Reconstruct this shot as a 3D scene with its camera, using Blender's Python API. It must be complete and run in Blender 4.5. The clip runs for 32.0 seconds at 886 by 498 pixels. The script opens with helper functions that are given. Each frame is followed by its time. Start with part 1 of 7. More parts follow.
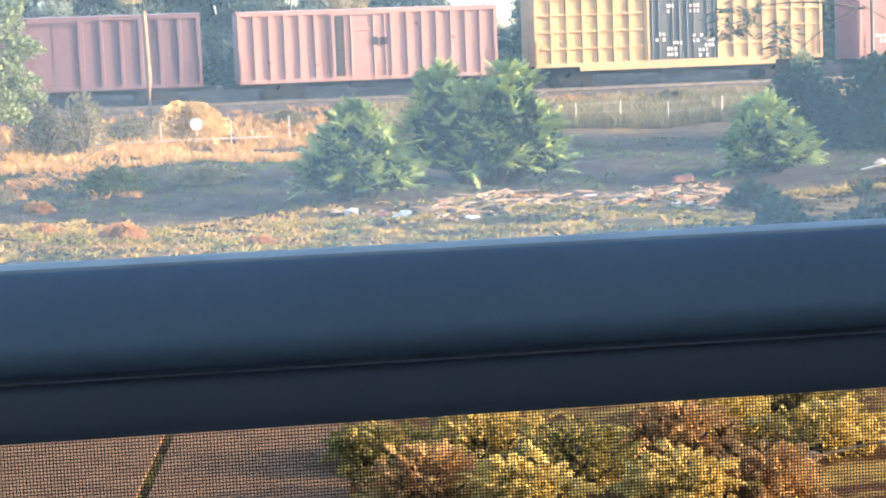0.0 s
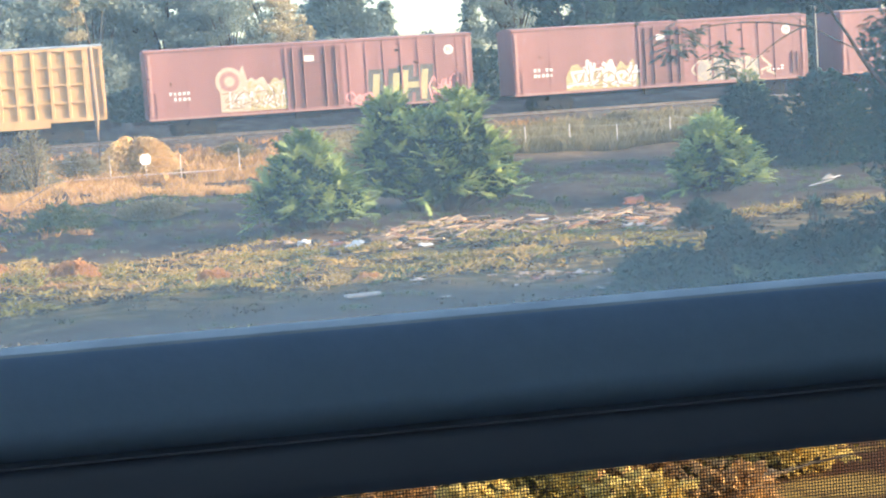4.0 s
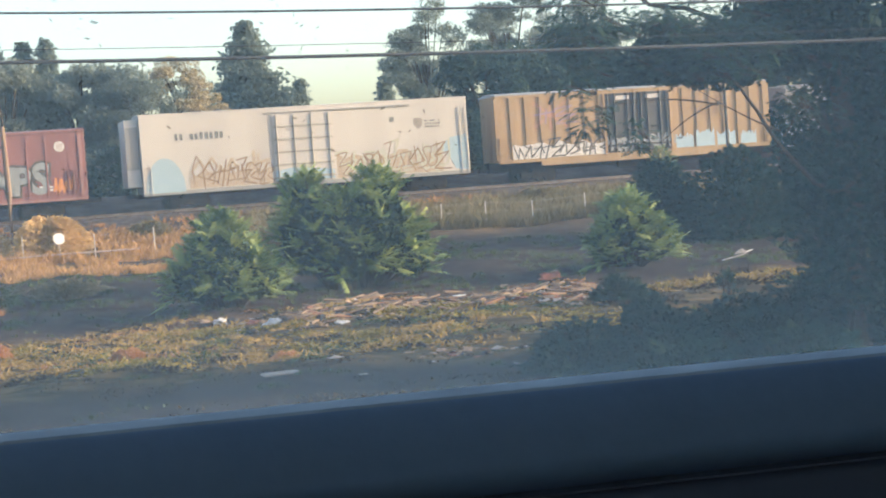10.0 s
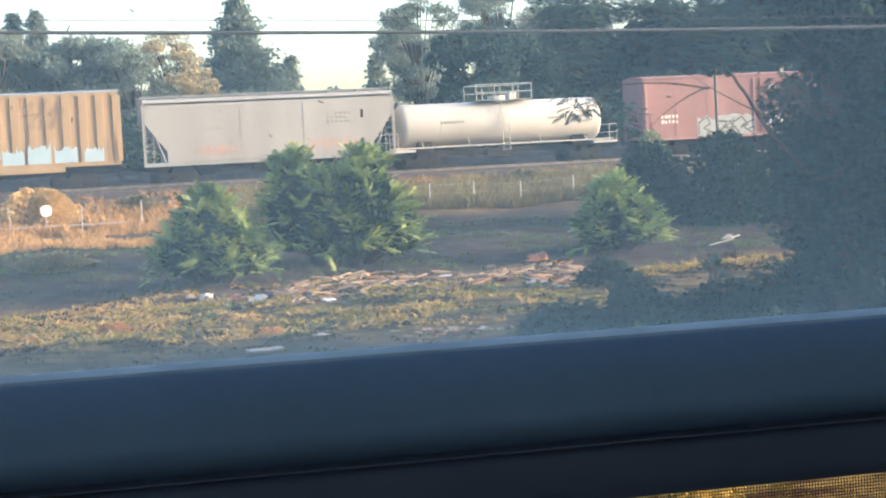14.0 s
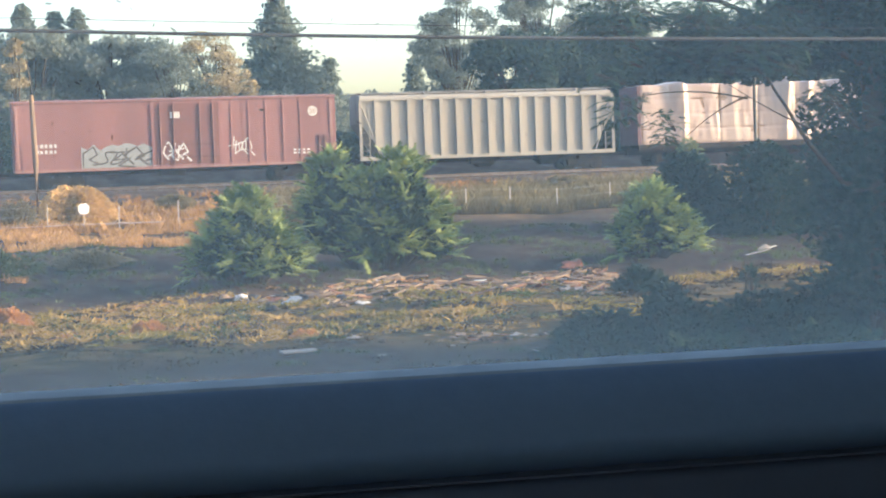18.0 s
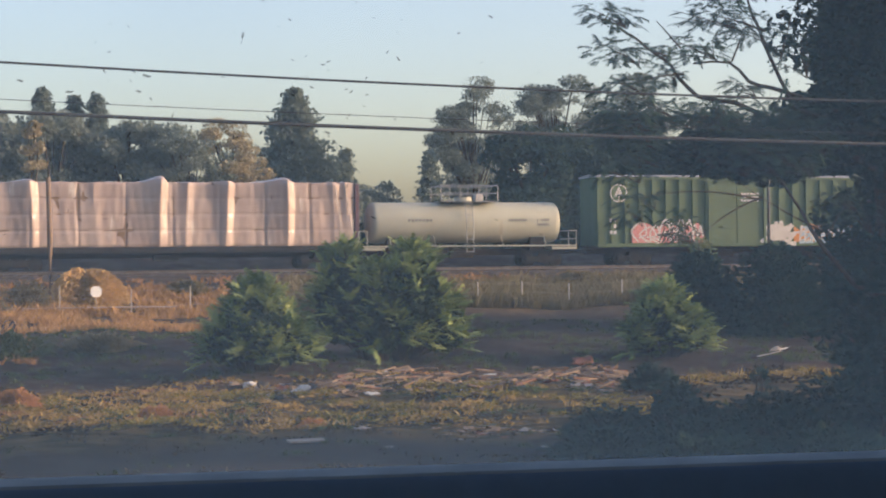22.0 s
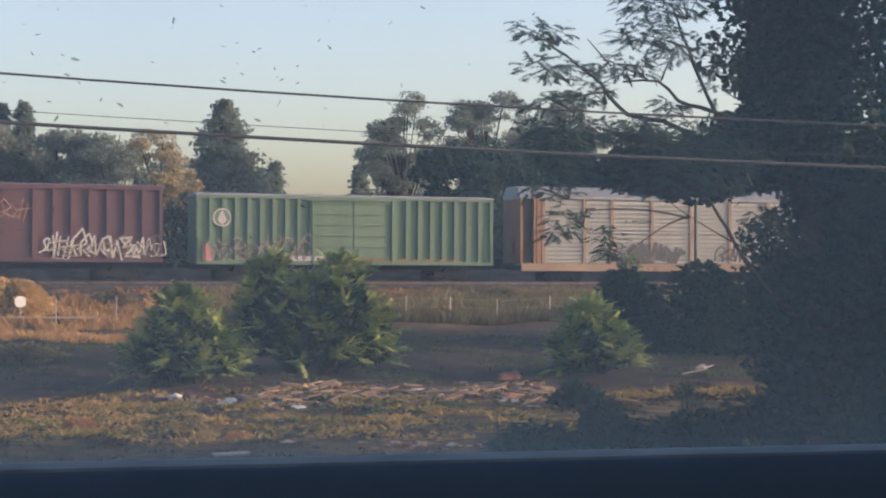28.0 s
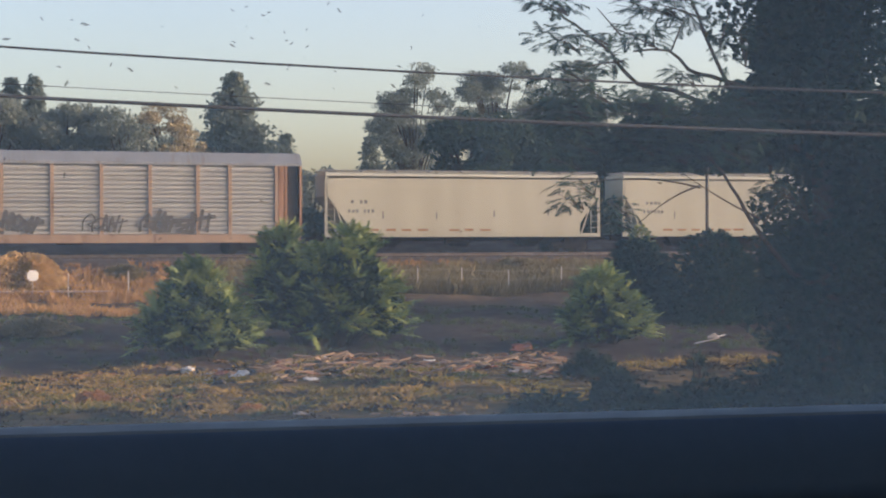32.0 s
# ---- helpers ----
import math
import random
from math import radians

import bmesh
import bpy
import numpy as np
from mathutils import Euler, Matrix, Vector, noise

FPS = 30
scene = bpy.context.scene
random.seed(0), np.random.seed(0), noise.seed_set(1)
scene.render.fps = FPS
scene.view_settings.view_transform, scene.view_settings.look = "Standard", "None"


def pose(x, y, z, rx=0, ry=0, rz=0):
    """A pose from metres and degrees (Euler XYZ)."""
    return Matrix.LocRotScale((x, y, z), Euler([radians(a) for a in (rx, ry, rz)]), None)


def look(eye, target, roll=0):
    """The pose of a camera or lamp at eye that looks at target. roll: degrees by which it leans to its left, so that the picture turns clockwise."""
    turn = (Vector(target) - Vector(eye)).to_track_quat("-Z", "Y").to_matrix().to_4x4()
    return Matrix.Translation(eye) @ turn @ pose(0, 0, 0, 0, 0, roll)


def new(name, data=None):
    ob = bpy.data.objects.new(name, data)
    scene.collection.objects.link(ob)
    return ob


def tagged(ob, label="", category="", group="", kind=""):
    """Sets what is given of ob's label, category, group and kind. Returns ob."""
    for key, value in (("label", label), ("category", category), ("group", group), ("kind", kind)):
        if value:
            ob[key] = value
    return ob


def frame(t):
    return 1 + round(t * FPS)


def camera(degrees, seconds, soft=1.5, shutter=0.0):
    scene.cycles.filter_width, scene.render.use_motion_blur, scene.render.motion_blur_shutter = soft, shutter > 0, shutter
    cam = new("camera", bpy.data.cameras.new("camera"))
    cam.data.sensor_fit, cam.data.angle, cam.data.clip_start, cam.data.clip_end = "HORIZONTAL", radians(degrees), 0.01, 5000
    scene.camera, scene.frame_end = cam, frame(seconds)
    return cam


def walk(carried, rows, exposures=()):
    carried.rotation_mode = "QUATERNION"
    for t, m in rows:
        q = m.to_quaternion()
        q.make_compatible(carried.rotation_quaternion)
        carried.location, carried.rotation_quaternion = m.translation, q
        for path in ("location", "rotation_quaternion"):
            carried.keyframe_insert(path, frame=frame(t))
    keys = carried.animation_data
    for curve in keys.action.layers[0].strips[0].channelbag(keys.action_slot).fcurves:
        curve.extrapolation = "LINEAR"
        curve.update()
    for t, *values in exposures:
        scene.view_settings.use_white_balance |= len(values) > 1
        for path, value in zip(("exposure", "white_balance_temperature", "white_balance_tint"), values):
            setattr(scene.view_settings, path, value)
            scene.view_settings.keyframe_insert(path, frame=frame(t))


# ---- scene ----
cam = camera(30.0, 32.0, soft=1.95)
EXPOSURES = [(0.0, 2.40, 6010, 10), (3.0, 2.13, 6000, 9), (6.0, 2.05, 5990, 7), (7.0, 2.07, 5990, 7), (8.0, 1.91, 6080, 9), (9.0, 1.29, 6150, 10), (11.0, 1.38, 6150, 10), (12.0, 1.58, 6090, 9), (13.0, 1.81, 6050, 9), (14.5, 1.68, 6080, 9), (17.0, 1.48, 6110, 10), (18.0, 1.55, 6150, 11), (19.0, 1.48, 6210, 12),
             (20.0, 1.19, 6220, 15), (21.0, 0.99, 6280, 18), (22.0, 0.53, 6330, 21), (24.0, 0.56, 6330, 21), (26.0, 0.44, 6380, 23), (29.0, 0.54, 6400, 23), (30.0, 0.48, 6380, 23), (32.0, 0.53, 6380, 23)]
walk(cam, [
    (0.0, pose(0, 0, 4.5847, 84.136, 2.329, -12.189)),
    (0.5, pose(0, 0, 4.5852, 83.481, 2.252, -12.566)),
    (1.0, pose(0, 0, 4.5856, 84.187, 2.393, -12.132)),
    (1.5, pose(0, 0, 4.5906, 84.352, 2.880, -12.419)),
    (2.0, pose(0, 0, 4.5955, 85.205, 3.058, -13.427)),
    (2.5, pose(0, 0, 4.5998, 85.005, 3.571, -13.720)),
    (3.0, pose(0, 0, 4.6041, 85.472, 4.065, -13.569)),
    (3.5, pose(0, 0, 4.6044, 84.996, 3.821, -13.827)),
    (5.5, pose(0, 0, 4.6060, 84.984, 4.237, -14.384)),
    (6.0, pose(0, 0, 4.6065, 85.475, 4.289, -14.419)),
    (6.5, pose(0, 0, 4.6057, 85.140, 4.218, -14.633)),
    (7.0, pose(0, 0, 4.6050, 84.783, 4.595, -14.426)),
    (7.5, pose(0, 0, 4.6065, 85.417, 4.557, -15.308)),
    (8.0, pose(0, 0, 4.6080, 87.395, 4.360, -16.189)),
    (8.5, pose(0, 0, 4.6078, 87.428, 4.335, -16.613)),
    (9.0, pose(0, 0, 4.6076, 87.523, 4.224, -16.595)),
    (9.5, pose(0, 0, 4.6084, 87.469, 3.973, -16.931)),
    (10.0, pose(0, 0, 4.6092, 87.436, 4.177, -16.872)),
    (10.5, pose(0, 0, 4.6081, 87.025, 4.075, -16.986)),
    (11.0, pose(0, 0, 4.6070, 87.225, 3.954, -17.160)),
    (11.5, pose(0, 0, 4.6067, 86.890, 3.839, -17.259)),
    (12.0, pose(0, 0, 4.6065, 86.436, 3.963, -17.515)),
    (12.5, pose(0, 0, 4.6040, 85.858, 3.740, -17.616)),
    (13.0, pose(0, 0, 4.6016, 86.898, 3.378, -17.210)),
    (13.5, pose(0, 0, 4.5996, 87.162, 3.059, -17.280)),
    (14.0, pose(0, 0, 4.5975, 86.718, 3.065, -17.248)),
    (14.5, pose(0, 0, 4.5993, 86.920, 2.999, -17.180)),
    (16.5, pose(0, 0, 4.6070, 87.590, 2.136, -17.109)),
    (17.0, pose(0, 0, 4.6075, 87.538, 1.970, -17.214)),
    (17.5, pose(0, 0, 4.6066, 87.082, 2.273, -16.196)),
    (18.0, pose(0, 0, 4.6055, 86.932, 2.073, -15.976)),
    (18.5, pose(0, 0, 4.6044, 87.334, 1.602, -16.230)),
    (19.0, pose(0, 0, 4.6033, 87.116, 1.688, -15.716)),
    (19.5, pose(0, 0, 4.6056, 87.594, 1.593, -15.277)),
    (20.0, pose(0, 0, 4.6080, 87.373, 1.643, -15.295)),
    (20.5, pose(0, 0, 4.6074, 87.909, 1.675, -14.558)),
    (21.0, pose(0, 0, 4.6070, 88.822, 1.182, -15.944)),
    (21.5, pose(0, 0, 4.6073, 89.347, 0.932, -15.111)),
    (22.0, pose(0, 0, 4.6074, 90.149, 0.502, -15.525)),
    (22.5, pose(0, 0, 4.6053, 89.853, 0.205, -15.507)),
    (23.0, pose(0, 0, 4.6032, 89.785, -0.000, -15.000)),
    (23.5, pose(0, 0, 4.6010, 89.373, -0.330, -14.075)),
    (24.0, pose(0, 0, 4.5989, 89.707, -0.959, -15.511)),
    (24.5, pose(0, 0, 4.5969, 90.064, -0.935, -14.952)),
    (25.0, pose(0, 0, 4.5948, 90.697, -0.474, -17.098)),
    (25.5, pose(0, 0, 4.5939, 91.258, -0.010, -17.212)),
    (26.0, pose(0, 0, 4.5929, 91.003, 0.274, -17.756)),
    (26.5, pose(0, 0, 4.5936, 91.065, 0.413, -18.939)),
    (28.5, pose(0, 0, 4.5966, 90.584, -0.362, -17.816)),
    (29.0, pose(0, 0, 4.5957, 90.844, -0.552, -18.287)),
    (29.5, pose(0, 0, 4.5969, 91.125, -0.428, -18.895)),
    (30.0, pose(0, 0, 4.5980, 90.874, 0.171, -19.252)),
    (30.5, pose(0, 0, 4.5970, 90.927, 0.263, -19.265)),
    (31.0, pose(0, 0, 4.5960, 90.518, 0.512, -19.239)),
    (31.5, pose(0, 0, 4.5943, 90.131, 0.530, -18.694)),
    (32.0, pose(0, 0, 4.5925, 89.663, 0.161, -17.604)),
], EXPOSURES)

# ---- world and sun ----
SUN_AZ, SUN_EL = 107.0, 12.5          # degrees clockwise from the way across the track
sun_way = Vector((math.sin(radians(SUN_AZ)) * math.cos(radians(SUN_EL)),
                  math.cos(radians(SUN_AZ)) * math.cos(radians(SUN_EL)), math.sin(radians(SUN_EL))))
world = bpy.data.worlds.new("sky")
scene.world = world
world.use_nodes = True
wn = world.node_tree.nodes
sky = wn.new("ShaderNodeTexSky")
sky.sky_type, sky.sun_disc = "NISHITA", False
sky.sun_elevation, sky.sun_rotation = radians(SUN_EL), radians(SUN_AZ)
sky.air_density, sky.dust_density, sky.ozone_density = 1.0, 3.0, 1.1
wn["Background"].inputs["Strength"].default_value = 0.24
world.node_tree.links.new(sky.outputs[0], wn["Background"].inputs["Color"])
sun = new("sun", bpy.data.lights.new("sun", "SUN"))
sun.data.energy, sun.data.angle, sun.data.color = 3.25, radians(0.6), (1.0, 0.765, 0.49)
sun.matrix_world = look(sun_way * 50, (0, 0, 0))


# ---- materials ----
def surface(name, base, other=None, rough=0.8, metal=0.0, scale=3.0, mix=0.5, grain=40.0, bump=0.2, stretch=(1, 1, 1),
            stain=None, stain_at=0.62, island=0.0):
    """Two colours mixed by coarse and fine noise, with relief and an optional stain."""
    m = bpy.data.materials.new(name)
    m.use_nodes = True
    nt = m.node_tree
    n, l = nt.nodes, nt.links
    b = n["Principled BSDF"]
    b.inputs["Roughness"].default_value, b.inputs["Metallic"].default_value = rough, metal
    if rough > 0.82:
        b.inputs["Specular IOR Level"].default_value = 0.06
    other = other or tuple(c * 0.72 for c in base)
    co = n.new("ShaderNodeTexCoord")
    mp = n.new("ShaderNodeMapping")
    mp.inputs["Scale"].default_value = stretch
    l.new(co.outputs["Object"], mp.inputs["Vector"])
    a = n.new("ShaderNodeTexNoise")
    a.inputs["Scale"].default_value, a.inputs["Detail"].default_value = scale, 6
    g = n.new("ShaderNodeTexNoise")
    g.inputs["Scale"].default_value, g.inputs["Detail"].default_value = grain, 3
    l.new(mp.outputs[0], a.inputs["Vector"]), l.new(mp.outputs[0], g.inputs["Vector"])
    add = n.new("ShaderNodeMath")
    add.operation = "MULTIPLY_ADD"
    add.inputs[1].default_value, add.inputs[2].default_value = 0.35, -0.175
    l.new(g.outputs["Fac"], add.inputs[0])
    tot = n.new("ShaderNodeMath")
    l.new(a.outputs["Fac"], tot.inputs[0]), l.new(add.outputs[0], tot.inputs[1])
    fac = tot
    if island:
        geo = n.new("ShaderNodeNewGeometry")
        isl = n.new("ShaderNodeMath")
        isl.operation = "MULTIPLY_ADD"
        isl.inputs[1].default_value, isl.inputs[2].default_value = island, -island / 2
        l.new(geo.outputs["Random Per Island"], isl.inputs[0])
        fac = n.new("ShaderNodeMath")
        l.new(tot.outputs[0], fac.inputs[0]), l.new(isl.outputs[0], fac.inputs[1])
    r = n.new("ShaderNodeValToRGB")
    r.color_ramp.elements[0].position, r.color_ramp.elements[1].position = 0.5 - mix / 2, 0.5 + mix / 2
    r.color_ramp.elements[0].color, r.color_ramp.elements[1].color = (*other, 1), (*base, 1)
    l.new(fac.outputs[0], r.inputs["Fac"])
    col = r.outputs["Color"]
    if stain:
        s = n.new("ShaderNodeTexNoise")
        s.inputs["Scale"].default_value, s.inputs["Detail"].default_value = scale * 1.7, 8
        sm = n.new("ShaderNodeMapping")
        sm.inputs["Location"].default_value = (7.3, 1.9, 4.1)
        l.new(mp.outputs[0], sm.inputs["Vector"]), l.new(sm.outputs[0], s.inputs["Vector"])
        sr = n.new("ShaderNodeValToRGB")
        sr.color_ramp.elements[0].position, sr.color_ramp.elements[1].position = stain_at, stain_at + 0.13
        l.new(s.outputs["Fac"], sr.inputs["Fac"])
        mx = n.new("ShaderNodeMix")
        mx.data_type = "RGBA"
        l.new(sr.outputs["Color"], mx.inputs["Factor"]), l.new(col, mx.inputs["A"])
        mx.inputs["B"].default_value = (*stain, 1)
        col = mx.outputs["Result"]
    l.new(col, b.inputs["Base Color"])
    if bump:
        bp = n.new("ShaderNodeBump")
        bp.inputs["Strength"].default_value, bp.inputs["Distance"].default_value = bump, 0.02
        l.new(tot.outputs[0], bp.inputs["Height"]), l.new(bp.outputs[0], b.inputs["Normal"])
    return m


def leaf(name, base, other, through_light=0.35):
    """Leaf with some light let through."""
    m = surface(name, base, other, rough=0.7, scale=0.8, grain=9, bump=0, island=0.5)
    m.node_tree.nodes["Principled BSDF"].inputs["Specular IOR Level"].default_value = 0.15
    nt = m.node_tree
    n, l = nt.nodes, nt.links
    tr = n.new("ShaderNodeBsdfTranslucent")
    ramp = [x for x in n if x.bl_idname == "ShaderNodeValToRGB"][0]
    l.new(ramp.outputs["Color"], tr.inputs["Color"])
    mx = n.new("ShaderNodeMixShader")
    mx.inputs[0].default_value = through_light
    l.new(n["Principled BSDF"].outputs[0], mx.inputs[1]), l.new(tr.outputs[0], mx.inputs[2])
    l.new(mx.outputs[0], n["Material Output"].inputs["Surface"])
    return m


RUST = (0.10, 0.045, 0.025)
STREAK = (1.0, 1.0, 0.18)
M_RED = surface("red_paint", (0.235, 0.105, 0.095), (0.155, 0.07, 0.066), 0.7, scale=0.5, stretch=STREAK, stain=(0.27, 0.15, 0.135), bump=0.05)
M_PINK = surface("faded_red_paint", (0.30, 0.16, 0.142), (0.23, 0.115, 0.10), 0.75, scale=0.5, stretch=STREAK, stain=RUST, stain_at=0.68, bump=0.05)
M_MAROON = surface("maroon_paint", (0.118, 0.058, 0.067), (0.086, 0.043, 0.05), 0.7, scale=0.6, stretch=STREAK, stain=RUST, bump=0.05)
M_YELLOW = surface("yellow_paint", (0.43, 0.265, 0.12), (0.31, 0.185, 0.085), 0.7, scale=0.6, stretch=STREAK, stain=(0.26, 0.14, 0.07), bump=0.05)
M_OCHRE = surface("ochre_paint", (0.325, 0.215, 0.115), (0.23, 0.15, 0.08), 0.7, scale=0.6, stretch=STREAK, stain=(0.17, 0.085, 0.045), bump=0.05)
M_GREEN = surface("green_paint", (0.082, 0.125, 0.06), (0.058, 0.094, 0.045), 0.7, scale=0.6, stretch=STREAK, stain=RUST, stain_at=0.7, bump=0.05)
M_PALEGREEN = surface("pale_green_paint", (0.14, 0.21, 0.145), (0.10, 0.155, 0.105), 0.75, scale=0.6, stretch=STREAK, stain=RUST, stain_at=0.7, bump=0.05)
M_WHITE = surface("white_paint", (0.46, 0.42, 0.375), (0.36, 0.325, 0.29), 0.6, scale=0.5, stretch=STREAK, stain=(0.45, 0.38, 0.30), stain_at=0.68, bump=0.04)
M_GREY = surface("grey_paint", (0.27, 0.258, 0.245), (0.20, 0.19, 0.18), 0.7, scale=0.6, stretch=STREAK, stain=(0.24, 0.20, 0.17), bump=0.05)
M_GREYTAN = surface("grey_tan_paint", (0.31, 0.285, 0.245), (0.225, 0.205, 0.175), 0.7, scale=0.6, stretch=STREAK, stain=(0.16, 0.13, 0.11), bump=0.05)
M_CREAM = surface("cream_paint", (0.41, 0.395, 0.31), (0.32, 0.305, 0.24), 0.7, scale=0.6, stretch=STREAK, stain=(0.30, 0.22, 0.16), stain_at=0.66, bump=0.05)
M_BLACK = surface("black_paint", (0.05, 0.05, 0.055), (0.03, 0.03, 0.034), 0.6, scale=0.8, stretch=STREAK, bump=0.05)
M_UNDER = surface("grimy_steel", (0.045, 0.04, 0.037), (0.025, 0.022, 0.02), 0.85, scale=1.5, bump=0.2)
M_GALV = surface("galvanised_steel", (0.30, 0.305, 0.305), (0.20, 0.203, 0.205), 0.55, 0.3, scale=0.8, stretch=STREAK, stain=(0.22, 0.18, 0.15), stain_at=0.58, bump=0.05)
M_ORANGE = surface("rusty_orange_paint", (0.31, 0.165, 0.085), (0.22, 0.112, 0.06), 0.75, scale=1.0, stretch=STREAK, stain=RUST, bump=0.08)
M_SLAT = surface("bare_steel_slats", (0.43, 0.43, 0.41), (0.29, 0.285, 0.27), 0.6, 0.1, scale=0.8, stretch=STREAK, stain=(0.30, 0.22, 0.16), stain_at=0.62, bump=0.05)
M_FADEDORANGE = surface("faded_orange_paint", (0.35, 0.245, 0.165), (0.24, 0.155, 0.105), 0.75, scale=1.0, stretch=STREAK, stain=RUST, bump=0.08)
M_WRAP = surface("plastic_wrap", (0.44, 0.34, 0.29), (0.34, 0.25, 0.215), 0.32, scale=0.9, stretch=(1, 1, 0.3), bump=0.5, stain=(0.62, 0.55, 0.48), stain_at=0.64)
M_SPRAYW = surface("white_spray_paint", (0.245, 0.25, 0.245), (0.19, 0.195, 0.19), 0.7, scale=2.5, bump=0)
M_SPRAYB = surface("black_spray_paint", (0.05, 0.05, 0.05), (0.09, 0.085, 0.08), 0.7, scale=2.5, bump=0)
M_SPRAYY = surface("yellow_spray_paint", (0.36, 0.30, 0.15), (0.27, 0.22, 0.11), 0.7, scale=2.5, bump=0)
M_SPRAYT = surface("tan_spray_paint", (0.40, 0.32, 0.23), (0.32, 0.25, 0.18), 0.7, scale=2.5, bump=0)
M_SPRAYN = surface("brown_spray_paint", (0.23, 0.15, 0.095), (0.16, 0.105, 0.07), 0.7, scale=2.5, bump=0)
M_SPRAYV = surface("violet_spray_paint", (0.25, 0.19, 0.25), (0.26, 0.17, 0.15), 0.7, scale=2.5, bump=0)
M_SPRAYC = surface("blue_spray_paint", (0.31, 0.39, 0.43), (0.24, 0.32, 0.37), 0.7, scale=2.5, bump=0)
M_SPRAYP = surface("pink_spray_paint", (0.55, 0.24, 0.22), (0.45, 0.17, 0.16), 0.7, scale=2.5, bump=0)
M_FADEDPINK = surface("faded_pink_spray_paint", (0.38, 0.19, 0.16), (0.34, 0.19, 0.10), 0.7, scale=2.5, bump=0)
M_SPRAYO = surface("orange_spray_paint", (0.55, 0.22, 0.07), (0.42, 0.16, 0.06), 0.7, scale=2.5, bump=0)
M_LETTER = surface("lettering", (0.54, 0.50, 0.455), (0.38, 0.345, 0.315), 0.7, scale=3, bump=0)
M_DARKLETTER = surface("dark_lettering", (0.12, 0.12, 0.12), (0.2, 0.2, 0.19), 0.7, scale=3, bump=0)
M_RAIL = surface("rail_steel", (0.20, 0.17, 0.15), (0.12, 0.09, 0.07), 0.5, 0.6, scale=2, bump=0.1)
M_TIE = surface("sleeper_wood", (0.10, 0.08, 0.065), (0.06, 0.05, 0.04), 0.9, scale=4, stretch=(1, 4, 1))
M_BALLAST = surface("ballast", (0.11, 0.095, 0.09), (0.06, 0.052, 0.05), 0.95, scale=1.2, grain=9, bump=0.8, mix=0.4)
M_WOOD = surface("weathered_wood", (0.24, 0.17, 0.12), (0.15, 0.105, 0.075), 0.9, scale=5, stretch=(1, 1, 0.15))
M_POST = surface("pale_steel_post", (0.50, 0.44, 0.36), (0.36, 0.31, 0.25), 0.7, scale=4)
M_SIGN = surface("white_sign", (0.85, 0.83, 0.78), (0.76, 0.74, 0.7), 0.5, scale=4, bump=0)
M_PIPE = surface("pale_pipe", (0.46, 0.36, 0.28), (0.34, 0.26, 0.20), 0.7, scale=2)
M_BARK = surface("bark", (0.085, 0.07, 0.055), (0.05, 0.042, 0.034), 0.95, scale=5, stretch=(1, 1, 0.25), bump=0.6)
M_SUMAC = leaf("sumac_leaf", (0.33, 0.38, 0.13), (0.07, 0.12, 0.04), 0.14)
# Darker copy of the sumac leaf paints the shade inside the bushes.
M_SUMACSHADE = leaf("shaded_sumac_leaf", (0.04, 0.065, 0.034), (0.022, 0.04, 0.024), 0.1)
M_WEED = leaf("pale_weed", (0.215, 0.18, 0.10), (0.145, 0.125, 0.07), 0.3)
M_OLDRED = surface("worn_red_steel", (0.095, 0.043, 0.04), (0.16, 0.075, 0.066), 0.75, scale=1.5, stretch=STREAK, bump=0.05)
M_DARKRED = surface("grimy_red_paint", (0.165, 0.068, 0.06), (0.12, 0.05, 0.045), 0.7, scale=0.8, stretch=STREAK, bump=0.05)
# Two leaf greens kept dark to carry the shade over tree and shrubs.
M_DEEPSHADELEAF = leaf("dark_leaf", (0.022, 0.052, 0.040), (0.013, 0.034, 0.027), 0.2)
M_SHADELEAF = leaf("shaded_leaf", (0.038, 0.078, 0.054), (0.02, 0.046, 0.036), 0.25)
M_SHRUB = leaf("shrub_leaf", (0.085, 0.11, 0.05), (0.05, 0.07, 0.032))
M_DRYSHRUB = leaf("dry_shrub_leaf", (0.24, 0.20, 0.12), (0.16, 0.14, 0.085))
# Far foliage is paled towards grey to paint in the air's haze.
M_FARLEAF = leaf("hazed_leaf", (0.215, 0.245, 0.205), (0.175, 0.20, 0.17), 0.5)
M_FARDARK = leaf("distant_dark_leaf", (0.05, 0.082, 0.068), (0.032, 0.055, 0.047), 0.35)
M_CONIFER = leaf("hazed_needle", (0.18, 0.215, 0.185), (0.15, 0.18, 0.155), 0.5)
M_BROWNLEAF = leaf("browning_leaf", (0.42, 0.34, 0.20), (0.27, 0.23, 0.14))
M_PALELEAF = leaf("pale_leaf", (0.21, 0.235, 0.12), (0.13, 0.155, 0.075))
M_DRYGRASS = leaf("dry_grass", (0.52, 0.31, 0.13), (0.31, 0.18, 0.075), 0.3)
M_YELLOWLEAF = leaf("yellow_leaf", (0.58, 0.43, 0.13), (0.40, 0.29, 0.085), 0.4)
M_RUSTLEAF = leaf("rust_leaf", (0.46, 0.28, 0.11), (0.30, 0.17, 0.07), 0.4)
M_STRAW = leaf("straw", (0.68, 0.47, 0.21), (0.42, 0.28, 0.12), 0.3)
M_OLIVEGRASS = leaf("olive_grass", (0.29, 0.225, 0.062), (0.13, 0.11, 0.036), 0.3)
M_YARDGRASS = leaf("yard_grass", (0.20, 0.165, 0.03), (0.10, 0.085, 0.018), 0.3)
